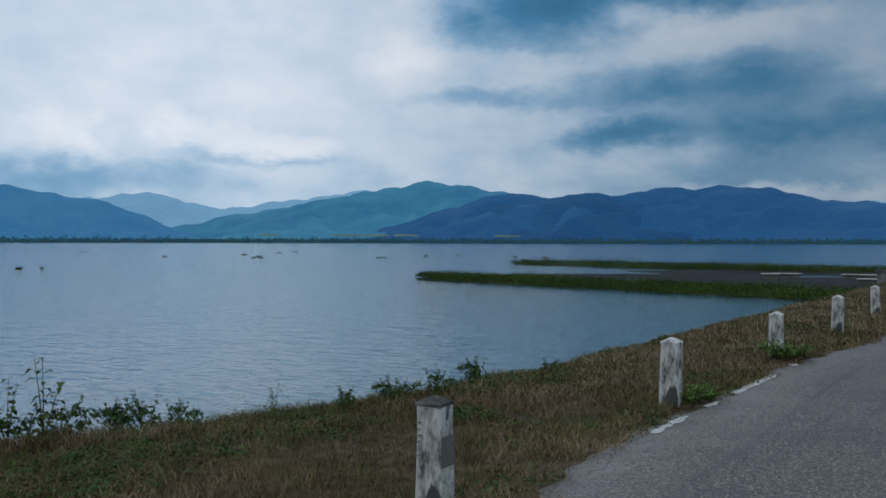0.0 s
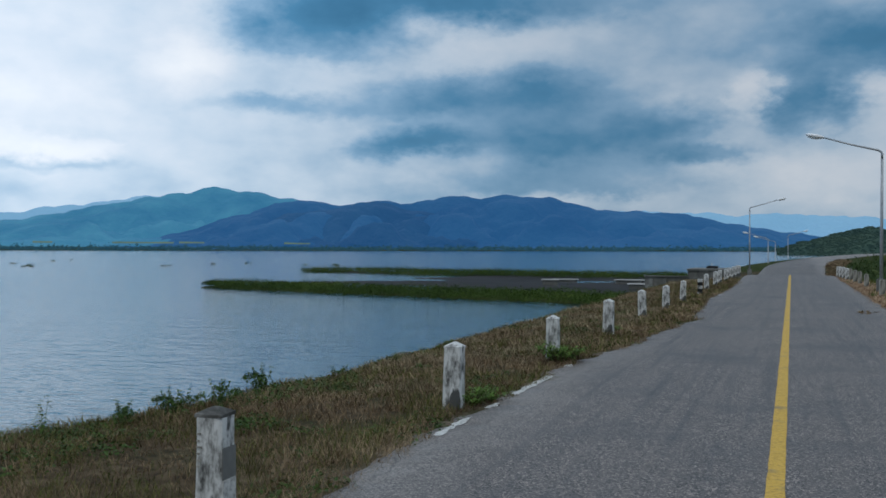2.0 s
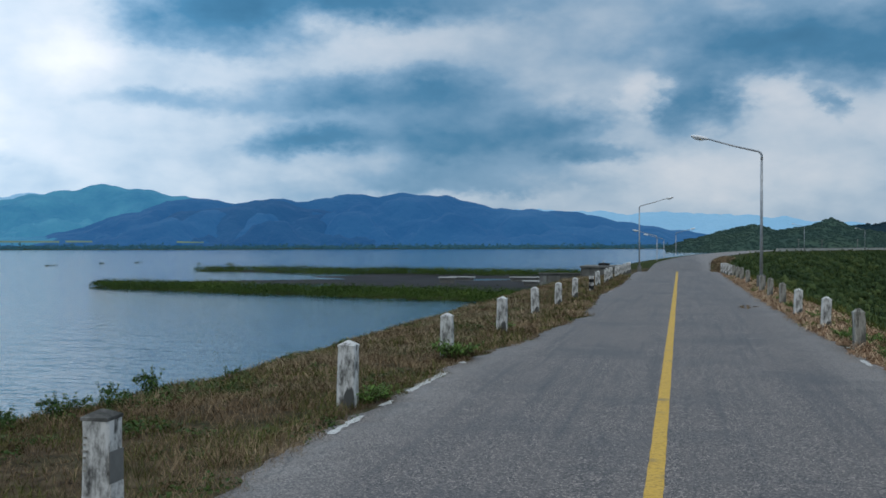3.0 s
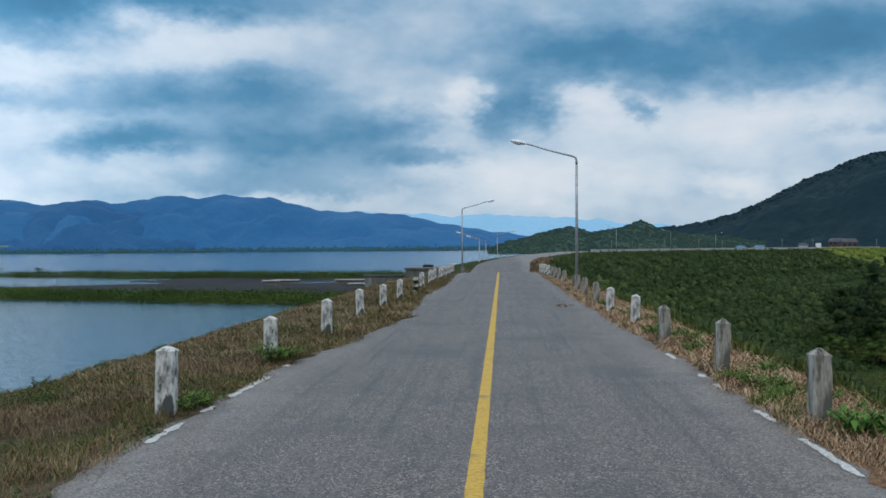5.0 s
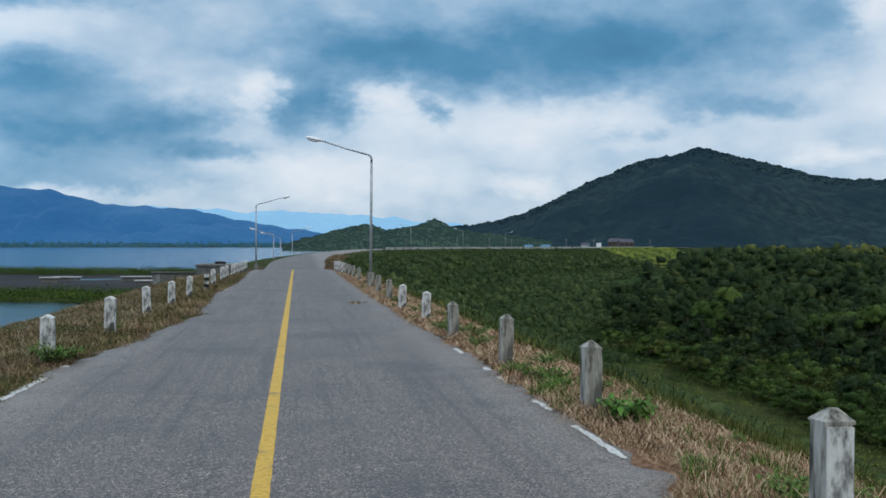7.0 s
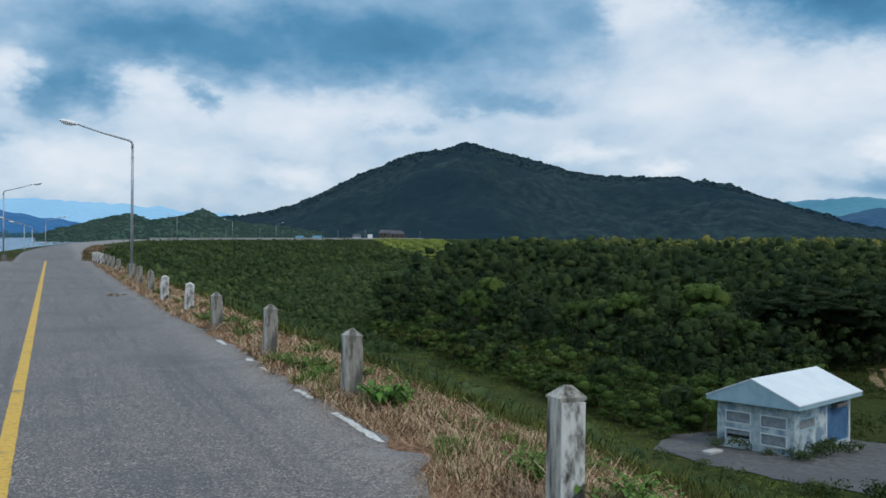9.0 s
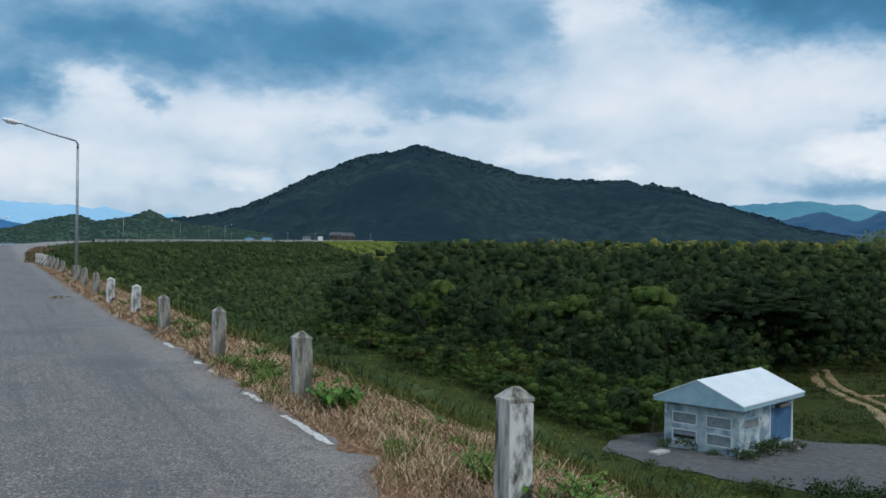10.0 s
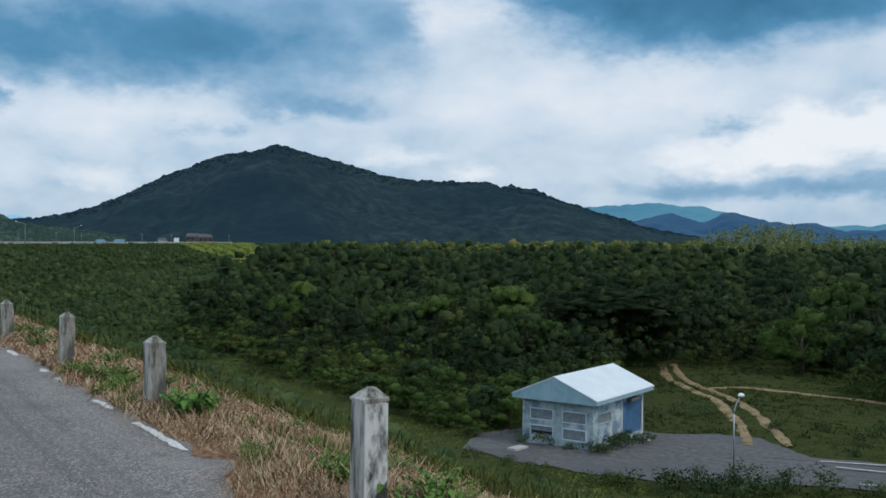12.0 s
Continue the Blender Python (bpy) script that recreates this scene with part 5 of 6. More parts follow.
# ------------------------------------------------------------------ far shore
def far_shore():
    cs, rs = [], []
    for t in np.arange(-66, 3.5, 0.085):
        for row in range(3):
            if rng.random() < 0.22:
                continue
            d = 2665 + row * 45 + rng.random() * 30
            h = (5 + 11 * rng.random() ** 3) * (0.7 + 0.5 * abs(fbm(t, row, 0.5, 3))) + row * 2
            cs.append((d * math.sin(radians(t + rng.random() * 0.1)), d * math.cos(radians(t)), WATER_Z + h * 0.5 + row * 1.0))
            rs.append((4 + 5 * rng.random(), 5, h * 0.65))
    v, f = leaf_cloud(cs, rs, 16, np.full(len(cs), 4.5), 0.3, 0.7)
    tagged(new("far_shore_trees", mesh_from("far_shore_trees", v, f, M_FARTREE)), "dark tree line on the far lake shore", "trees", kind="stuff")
    # pale fields seen between the tree line and the mountains
    for t0, t1, d, z in ((-38.5, -35.2, 2800, 17.0), (-34.9, -33.5, 2800, 17.5), (-42.6, -41.6, 2830, 18), (-29, -27.5, 2810, 16)):
        verts = []
        for t in np.linspace(t0, t1, 12):
            for r, h in ((d, z), (d + 110, z + 5.5 + 1.5 * fbm(t, d, 0.7, 2))):
                verts.append((r * math.sin(radians(t)), r * math.cos(radians(t)), h))
        faces = [(2 * k, 2 * k + 1, 2 * k + 3, 2 * k + 2) for k in range(11)]
        tagged(new("backdrop_field", mesh_from("backdrop_field", verts, faces, M_FIELD)), "pale green field on the far shore", "field", kind="structure")


far_shore()


# ------------------------------------------------------------------ hillside woods
def woods(name, grid, n, rmin, rmax, leaf, per, mat, label, jmin=0.02, jmax=1.0):
    """Tree crowns strewn over a hill's face and skyline."""
    na, nj, _ = grid.shape
    cs, rs = [], []
    for _ in range(n):
        a = rng.random() * (na - 1.001)
        j = (jmin + (jmax - jmin) * rng.random() ** 0.75) * (nj - 3.001)
        a0, j0 = int(a), int(j)
        fa, fj = a - a0, j - j0
        p = (grid[a0, j0] * (1 - fa) + grid[a0 + 1, j0] * fa) * (1 - fj) + (grid[a0, j0 + 1] * (1 - fa) + grid[a0 + 1, j0 + 1] * fa) * fj
        r = rmin + (rmax - rmin) * rng.random() ** 2
        cs.append(p + np.array([0, 0, r * 0.1]))
        rs.append((r, r, r * 0.4))
    v, f = dome_cloud(cs, rs, 0.12, 5)
    tagged(new(name, mesh_from(name, v, f, mat, True)), label, "woods", kind="stuff")


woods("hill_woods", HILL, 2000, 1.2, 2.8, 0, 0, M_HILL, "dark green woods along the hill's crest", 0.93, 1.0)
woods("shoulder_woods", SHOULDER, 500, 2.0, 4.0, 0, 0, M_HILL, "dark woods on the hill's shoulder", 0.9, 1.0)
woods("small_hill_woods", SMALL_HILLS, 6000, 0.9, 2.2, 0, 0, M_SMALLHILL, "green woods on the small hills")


# ------------------------------------------------------------------ dam slope scrub
# distance at which the forest begins, by azimuth
FRONT = ((0, 2000), (16.8, 2000), (17.4, 116), (18.5, 112), (21, 108), (24, 94), (27.6, 83), (31, 75), (35, 70), (39, 68), (41, 70), (44, 80), (46, 88), (50, 94), (54, 88), (58, 72), (62, 60), (80, 60))


def in_forest(x, y):
    az, d = math.degrees(math.atan2(x, y)), math.hypot(x, y)
    s, u = crest_frame(x, y)
    gap = lerp(az, FRONT) + 4 * fbm(x, y, 0.08, 2)
    if d < gap or u < 31 + 3 * fbm(x, y, 0.1, 2) or s > 520 and u < 40:
        return False
    return az > lerp(d, ((60, 13), (100, 18.3), (122, 17.9), (142, 19.6), (170, 21.3), (220, 22.0), (900, 22.6))) + 0.6 * fbm(x, y, 0.05, 2)


def slope_scrub():
    cs, rs, lc, lr = [], [], [], []
    for _ in range(15500):
        s = -4 + 540 * rng.random() ** 1.7
        u = 5.2 + 62 * rng.random() ** 1.2
        x, y = crest_xy(s, u)
        d = math.hypot(x, y)
        if x < 0 or d < 22 or y < 88 and u > 25 + 1.5 * fbm(x, y, 0.15, 2) or u > 45 and s > 300 or in_forest(x, y):
            continue
        if fbm(x, y, 0.09, 3) < -0.12 and rng.random() < 0.6:
            continue
        r = min((0.2 + 0.55 * rng.random() ** 2.2) * (0.75 + d / 230), 0.1 + 0.11 * (u - 3.6))
        lit = in_sun_patch(s, u, x, y) and rng.random() < 0.6
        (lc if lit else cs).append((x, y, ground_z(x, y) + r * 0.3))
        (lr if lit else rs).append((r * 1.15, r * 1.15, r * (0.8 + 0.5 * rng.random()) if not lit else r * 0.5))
    cs, rs = np.array(cs), np.array(rs)
    v, f = leaf_cloud(cs, rs, 15, np.clip(rs[:, 0] * 0.3, 0.05, 0.03 + 0.0022 * np.hypot(cs[:, 0], cs[:, 1])), 0.45, 0.45, 0.3, 0.5)
    cv, cf = dome_cloud(cs, rs * 0.6, 0.28, 5)
    lf = np.concatenate([f[:, [0, 1, 2]], f[:, [0, 2, 3]]])
    me = mesh_from("slope_scrub", np.concatenate([v, cv]), np.concatenate([lf, cf + len(v)]), M_SCRUB)
    tagged(new("slope_scrub", me), "low green scrub on the dam's slope", "scrub", kind="stuff")
    tufts = []
    while len(tufts) < 34000:
        s, u = 2 + 470 * rng.random() ** 1.8, 5.0 + 60 * rng.random() ** 1.3
        x, y = crest_xy(s, u)
        if x < 0 or math.hypot(x, y) < 18 or y < 88 and u > 25 + 1.5 * fbm(x, y, 0.15, 2) or u > 45 and s > 300 or in_forest(x, y) or in_sun_patch(s, u, x, y):
            continue
        wide = 0.1 + 0.004 * math.hypot(x, y)
        tufts.extend((x + wide * rng.normal(), y + wide * rng.normal()) for _ in range(7))
    pts = on_ground(tufts, -0.02)
    far = np.hypot(pts[:, 0], pts[:, 1])
    h = (0.25 + 0.55 * rng.random(len(pts)) ** 1.5) * np.clip([0.9 + 1.0 * fbm(p[0], p[1], 0.12, 3) for p in pts], 0.4, 1.8)
    v, f = blades(pts, h, 0.008 + 0.0005 * far, 0.3 + 0.6 * rng.random(len(pts)))
    tagged(new("slope_tall_grass", mesh_from("slope_tall_grass", v, f, M_SLOPEGRASS)), "tall rough green grass over the dam's slope", "grass", kind="stuff")
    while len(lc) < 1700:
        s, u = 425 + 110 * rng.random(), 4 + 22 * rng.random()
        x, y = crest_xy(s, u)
        if in_sun_patch(s, u, x, y):
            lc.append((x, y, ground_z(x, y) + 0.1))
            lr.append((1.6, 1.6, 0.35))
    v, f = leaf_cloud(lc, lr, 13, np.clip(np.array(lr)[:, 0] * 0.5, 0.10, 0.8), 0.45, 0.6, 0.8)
    tagged(new("sun_patch_tufts", mesh_from("sun_patch_tufts", v, f, M_SUNPATCH)), "grass tufts at the dam's end, coloured yellow-green as in sunlight", "grass", kind="stuff")


slope_scrub()


# ------------------------------------------------------------------ valley: yard, track, hut
def flat_patch(name, centre, ring, mat, label, category, lift, wobble=0.0):
    """A paved or bare patch lying on the valley floor."""
    pts = []
    for k in range(len(ring)):
        (x0, y0), (x1, y1) = ring[k], ring[(k + 1) % len(ring)]
        for f in np.arange(0, 1, 0.125):
            x, y = x0 + (x1 - x0) * f, y0 + (y1 - y0) * f
            pts.append((x + wobble * fbm(x, y, 0.6, 4), y + wobble * fbm(y, x, 0.6, 4, 5.0)))
    cx, cy = centre
    rings = 8
    verts = [(cx, cy, ground_z(cx, cy) + lift)]
    for j in range(1, rings + 1):
        f = j / rings
        for x, y in pts:
            xx, yy = cx + (x - cx) * f, cy + (y - cy) * f
            verts.append((xx, yy, ground_z(xx, yy) + lift))
    n = len(pts)
    bm = bmesh.new()
    vs = [bm.verts.new(v) for v in verts]
    for k in range(n):
        bm.faces.new((vs[0], vs[1 + k], vs[1 + (k + 1) % n]))
        for j in range(rings - 1):
            a0, b0 = 1 + j * n, 1 + (j + 1) * n
            bm.faces.new((vs[a0 + k], vs[b0 + k], vs[b0 + (k + 1) % n], vs[a0 + (k + 1) % n]))
    bmesh.ops.recalc_face_normals(bm, faces=bm.faces)
    if sum(f.normal.z for f in bm.faces) < 0:
        bmesh.ops.reverse_faces(bm, faces=bm.faces)
    ob = part(name, bm, mat)
    return tagged(ob, label, category, kind="structure")


YARD = ((29.5, 43.0), (32.8, 46.2), (37, 46.5), (41, 44), (42, 40.5), (44.5, 38.6), (45.6, 36.3), (44.8, 34.4), (44.3, 32.0), (46, 29.0), (52, 21), (48, 18), (42, 24), (39.5, 28.0), (37, 30.8), (33.2, 32.6), (31.3, 34.5), (30.2, 38))
flat_patch("pavement_yard", (38, 38), YARD, M_YARD, "grey asphalt yard and lane below the dam", "pavement", 0.05, 0.35)


def in_yard(x, y, grow=0.4):
    inside = False
    for (x0, y0), (x1, y1) in zip(YARD, YARD[1:] + YARD[:1]):
        if (y0 > y) != (y1 > y) and x < (x1 - x0) * (y - y0) / (y1 - y0) + x0:
            inside = not inside
    return inside


TRACK = [(44.4 + (54.2 - 44.4) * k / 12, 34.9 + (46.4 - 34.9) * k / 12) for k in range(12)] + [(54.2 + 12 * k / 12, 46.4 + 17.3 * k / 12) for k in range(13)]


def on_track(x, y):
    return x > 43 and min(math.hypot(x - a, y - b) for a, b in TRACK) < 1.5


for pts in (((42.9, 29.6), (45.0, 26.4), (49.3, 20.6)), ((43.6, 31.0), (45.4, 28.6), (47.0, 26.4)), ((41.0, 27.0), (43.6, 23.6), (47.2, 19.0))):
    v = []
    for x, y in pts:
        for o in (-0.06, 0.06):
            v.append((x + o, y + o * 0.7, ground_z(x, y) + 0.12))
    tagged(new("lane_line", mesh_from("lane_line", v, [(0, 1, 3, 2), (2, 3, 5, 4)], M_WHITE)), "thin white lane line on the yard asphalt", "road marking", kind="structure")


def track(name, centre, width, lift, label):
    """A worn strip along a smooth line, sunk at its ragged sides."""
    verts, faces, pts = [], [], []
    for k in range(len(centre) - 1):
        p0, p1, p2, p3 = (np.array(centre[min(max(k + j, 0), len(centre) - 1)], float) for j in (-1, 0, 1, 2))
        for f in np.arange(0, 1, 0.05):
            pts.append(0.5 * (2 * p1 + (p2 - p0) * f + (2 * p0 - 5 * p1 + 4 * p2 - p3) * f * f + (3 * p1 - p0 - 3 * p2 + p3) * f ** 3))
    for k in range(len(pts) - 1):
        (x, y), (dx, dy) = pts[k], pts[k + 1] - pts[k]
        l = math.hypot(dx, dy)
        for side in (-1, -0.45, 0.45, 1):
            w = width * (0.85 + 0.6 * fbm(x + 7 * side, y, 0.45, 4))
            xx, yy = x - dy / l * w * side, y + dx / l * w * side
            verts.append((xx, yy, ground_z(xx, yy) + (lift if abs(side) < 1 else 0.0)))
    for k in range(len(pts) - 2):
        for c in range(3):
            faces.append((4 * k + c, 4 * k + c + 1, 4 * k + c + 5, 4 * k + c + 4))
    tagged(new(name, mesh_from(name, verts, faces, M_DIRT, True)), label, "dirt track", kind="structure")


RUT = "bare sandy wheel track through the grass"
track("dirt_track", ((43.6, 35.6), (46.2, 38.0), (48.6, 40.6), (51.0, 43.4), (53.6, 46.8), (56.6, 52.2), (60.5, 58.0), (66, 64)), 0.42, 0.09, RUT)
track("dirt_track", ((45.2, 34.0), (47.6, 36.9), (49.9, 39.5), (52.2, 42.4), (54.7, 46.0), (57.8, 51.6), (61.6, 57.4), (67, 63.5)), 0.38, 0.09, RUT)
track("dirt_track", ((57.2, 51.0), (60.4, 49.6), (62.5, 45.0), (63.5, 40.0), (64.0, 34.0)), 0.45, 0.07, "faint sandy side track across the meadow")


def hut():
    """Gabled pump house: long side 7.3 m along local x, 5.2 m deep; local origin at its near corner under the eaves."""
    h = new("pump_house")
    X, Y, E = 7.3, 5.2, 2.64
    o = 0.45
    t = 0.12
    x0, y0, x1, y1 = o, o, X - o, Y - o
    # gable wall towards the dam, with four openings
    win = [(y0 + 0.45, 1.55), (y0 + 2.45, 1.55), (y0 + 0.45, 0.62), (y0 + 2.45, 0.62)]
    ww, wh = 1.35, 0.52

    def wall_with_holes(name, along, holes, plane, flip):
        """A wall cut by rectangular holes; along: (start, end); plane: coordinate of its outer face."""
        us = sorted({along[0], along[1], *[q for a, b, c, d in holes for q in (a, c)]})
        zs = sorted({0.0, E, *[q for a, b, c, d in holes for q in (b, d)]})
        bm = bmesh.new()
        for a, b in zip(us, us[1:]):
            for c, d in zip(zs, zs[1:]):
                mu, mz = (a + b) / 2, (c + d) / 2
                if any(p < mu < r and q < mz < w for p, q, r, w in holes):
                    continue
                if flip:
                    box(bm, plane, a, c, plane + t, b, d)
                else:
                    box(bm, a, plane, c, b, plane + t, d)
        bmesh.ops.remove_doubles(bm, verts=bm.verts, dist=0.001)
        return part(name, bm, M_WALLPAINT, h)

    wall = wall_with_holes("gable_wall", (y0, y1), [(a, z, a + ww, z + wh) for a, z in win], x0, True)
    for k, (a, z) in enumerate(win):
        w = part("louvre_window", new_box(x0 + 0.075, a, z, x0 + 0.085, a + ww, z + wh), M_DARK, h, "weathered louvred vent window")
        for b in ((a - 0.07, z - 0.07, a + ww + 0.07, z - 0.001), (a - 0.07, z + wh + 0.001, a + ww + 0.07, z + wh + 0.07), (a - 0.07, z, a - 0.001, z + wh), (a + ww + 0.001, z, a + ww + 0.07, z + wh)):
            part("frame", new_box(x0 - 0.035, b[0], b[1], x0 - 0.001, b[2], b[3]), M_ROOF, w, "pale painted window frame")
        for j in range(6):
            if k == 3 and j in (1, 2):
                continue
            zz = z + 0.03 + j * 0.082
            bm = bmesh.new()
            v = [bm.verts.new(c) for c in ((x0 + 0.01, a, zz), (x0 + 0.01, a + ww, zz), (x0 + 0.06, a + ww, zz + 0.07), (x0 + 0.06, a, zz + 0.07), (x0 + 0.02, a, zz - 0.004), (x0 + 0.02, a + ww, zz - 0.004), (x0 + 0.07, a + ww, zz + 0.064), (x0 + 0.07, a, zz + 0.064))]
            for q in ((0, 1, 2, 3), (7, 6, 5, 4), (0, 4, 5, 1), (3, 2, 6, 7)):
                bm.faces.new([v[i] for i in q])
            part("slat", bm, M_SLAT, w)
    # long wall with roller door
    door = (x0 + 3.55, 0.35, x1 - 0.25, 2.25)
    holes = [door, (x0 + 0.6, 1.5, x0 + 2.2, 2.0)]
    wall_with_holes("front_wall", (x0 + t + 0.001, x1 - t - 0.001), holes, y0, False)
    wall_with_holes("back_wall", (x0 + t + 0.001, x1 - t - 0.001), [], y1 - t, False)
    wall_with_holes("far_wall", (y0, y1), [], x1 - t, True)
    w = part("louvre_window", new_box(x0 + 0.6, y0 + 0.085, 1.5, x0 + 2.2, y0 + 0.095, 2.0), M_DARK, h, "weathered louvred vent window")
    for j in range(6):
        zz = 1.52 + j * 0.08
        part("slat", new_box(x0 + 0.6, y0 + 0.02, zz, x0 + 2.2, y0 + 0.05, zz + 0.055), M_SLAT, w)
    for b in ((x0 + 0.53, 1.43, x0 + 2.27, 1.499), (x0 + 0.53, 2.001, x0 + 2.27, 2.07)):
        part("frame", new_box(b[0], y0 - 0.035, b[1], b[2], y0 - 0.001, b[3]), M_FASCIA, w)
    d = part("roller_door", new_box(door[0], y0 + 0.07, door[1], door[2], y0 + 0.10, door[3]), M_DOOR, h, "faded blue roller door")
    for k in range(19):
        z = door[1] + 0.02 + k * 0.098
        part("door_slat", new_box(door[0] + 0.02, y0 + 0.05, z, door[2] - 0.02, y0 + 0.069, z + 0.075), M_DOOR, d)
    part("door_jamb", new_box(door[0] - 0.12, y0 - 0.03, 0.0, door[0] - 0.001, y0 - 0.001, 2.4), M_ROOF, h, "white door jamb")
    part("door_jamb", new_box(door[2] + 0.001, y0 - 0.03, 0.0, door[2] + 0.12, y0 - 0.001, 2.4), M_ROOF, h, "white door jamb")
    part("door_hood", new_box(door[0] + 0.5, y0 - 0.35, 2.26, door[0] + 1.7, y0 - 0.002, 2.46, 0.03), M_CONCRETE, h, "rusty dented hood over the door")
    part("plinth", new_box(x0 - 0.06, y0 - 0.06, -0.5, x1 + 0.06, y1 + 0.06, -0.001, 0.02), M_CONCRETE, h)
    # pilasters
    for yy in (y0 - 0.02, y0 + 2.05, y1 - 0.16):
        part("pilaster", new_box(x0 - 0.05, yy, 0.0, x0 - 0.036, yy + 0.18, E), M_WALLPAINT, h)
    # roof: two pitched sheets, closed gables, fascias
    RZ = 1.28
    for side in (0, 1):
        bm = bmesh.new()
        ya, yb = (-0.03, Y / 2) if side == 0 else (Y + 0.03, Y / 2)
        prof = [bm.verts.new(c) for c in ((-0.03, ya, E + 0.2), (X + 0.03, ya, E + 0.2), (X + 0.03, yb, E + RZ + 0.02), (-0.03, yb, E + RZ + 0.02),
                                          (-0.03, ya, E + 0.26), (X + 0.03, ya, E + 0.26), (X + 0.03, yb, E + RZ + 0.08), (-0.03, yb, E + RZ + 0.08))]
        for q in ((0, 1, 2, 3), (7, 6, 5, 4), (0, 4, 5, 1), (1, 5, 6, 2), (2, 6, 7, 3), (3, 7, 4, 0)):
            bm.faces.new([prof[i] for i in q])
        bmesh.ops.recalc_face_normals(bm, faces=bm.faces)
        sheet = part("roof_sheet", bm, M_ROOF, h, "pale white ribbed roof sheet")
        for k in range(15):
            bm = bmesh.new()
            xx = 0.1 + k * 0.507
            v = [bm.verts.new(c) for c in ((xx - 0.03, ya, E + 0.262), (xx, ya, E + 0.274), (xx + 0.03, ya, E + 0.262), (xx - 0.03, yb, E + RZ + 0.082), (xx, yb, E + RZ + 0.094), (xx + 0.03, yb, E + RZ + 0.082))]
            for q in ((0, 1, 4, 3), (1, 2, 5, 4), (0, 2, 1), (3, 4, 5)):
                bm.faces.new([v[i] for i in q])
            bmesh.ops.recalc_face_normals(bm, faces=bm.faces)
            part("rib", bm, M_ROOF, sheet)
    for xx in (0.0, X - 0.05):
        bm = bmesh.new()
        v = [bm.verts.new((xx + d, y, z)) for d in (0, 0.05) for y, z in ((0, E), (Y, E), (Y, E + 0.2), (Y / 2, E + RZ + 0.015), (0, E + 0.2))]
        bm.faces.new(v[:5][::-1])
        bm.faces.new(v[5:])
        for k in range(5):
            bm.faces.new((v[k], v[(k + 1) % 5], v[5 + (k + 1) % 5], v[5 + k]))
        bmesh.ops.recalc_face_normals(bm, faces=bm.faces)
        g = part("gable", bm, M_FASCIA, h, "pale blue boarded gable")
        if xx == 0.0:
            for k in range(12):
                yy = 0.3 + k * 0.4
                zt = E + 0.2 + (RZ - 0.19) * (1 - abs(yy - Y / 2) / (Y / 2))
                part("batten", new_box(-0.012, yy, E + 0.03, -0.001, yy + 0.03, zt), M_FASCIA, g)
    for yy in (0.0, Y - 0.05):
        part("fascia", new_box(0.051, yy, E, X - 0.051, yy + 0.05, E + 0.2), M_FASCIA, h, "pale blue fascia board")
    part("soffit", new_box(0.051, 0.051, E + 0.002, X - 0.051, Y - 0.051, E + 0.03), M_FASCIA, h)
    tagged(h, "small pale blue pump house with white gabled roof", "building")
    h.matrix_basis = pose(34.56, 37.9, -9.6, 0, 0, 21.5)
    return h


hut()
for x, y, turn in ((40.1, 39.9, 21.5), (31.95, 41.3, 15)):
    ob = tagged(new("concrete_step"), "grey concrete step slab by the pump house", "step")
    part("tread", new_box(-0.55, -0.3, -0.2, 0.55, 0.3, 0.16, 0.02), M_PALECONC, ob)
    ob.matrix_basis = pose(x, y, ground_z(x, y), 0, 0, turn)

yard_lamp = new("yard_lamp")
part("pole", tube([(0, 0, -0.3), (0, 0, 1.8), (0, 0, 3.1)], [0.05, 0.045, 0.04], 10), M_STEEL, yard_lamp)
part("arm", tube([(0, 0, 3.1), (0.02, 0, 3.3), (0.12, 0, 3.6), (0.3, 0, 3.95)], [0.04, 0.035, 0.032, 0.03], 8), M_STEEL, yard_lamp)
bm = bmesh.new()
bmesh.ops.create_uvsphere(bm, u_segments=12, v_segments=8, radius=1.0, matrix=Matrix.Translation((0.36, 0, 4.0)) @ Matrix.Diagonal((0.17, 0.13, 0.1, 1)))
part("lamp_head", bm, M_LAMP, yard_lamp, "round white lamp head")
tagged(yard_lamp, "thin grey lamp post with white head in the yard", "street lamp")
yard_lamp.matrix_basis = pose(37.5, 31.4, ground_z(37.5, 31.4), 0, 0, -25)


# ------------------------------------------------------------------ trees
def crown_mesh(name, cs, rs, per, leaf, mat):
    """Leaves standing out of a ragged, leafy inner mass."""
    v, f = leaf_cloud(cs, rs, per, np.full(len(cs), leaf), 0.5, 0.5, 0.3, 0.6, 0.26)
    cv, cf = dome_cloud(cs, rs * 0.58, 0.3, 6)
    lf = np.concatenate([f[:, [0, 1, 2]], f[:, [0, 2, 3]]])
    return mesh_from(name, np.concatenate([v, cv]), np.concatenate([lf, cf + len(v)]), mat)


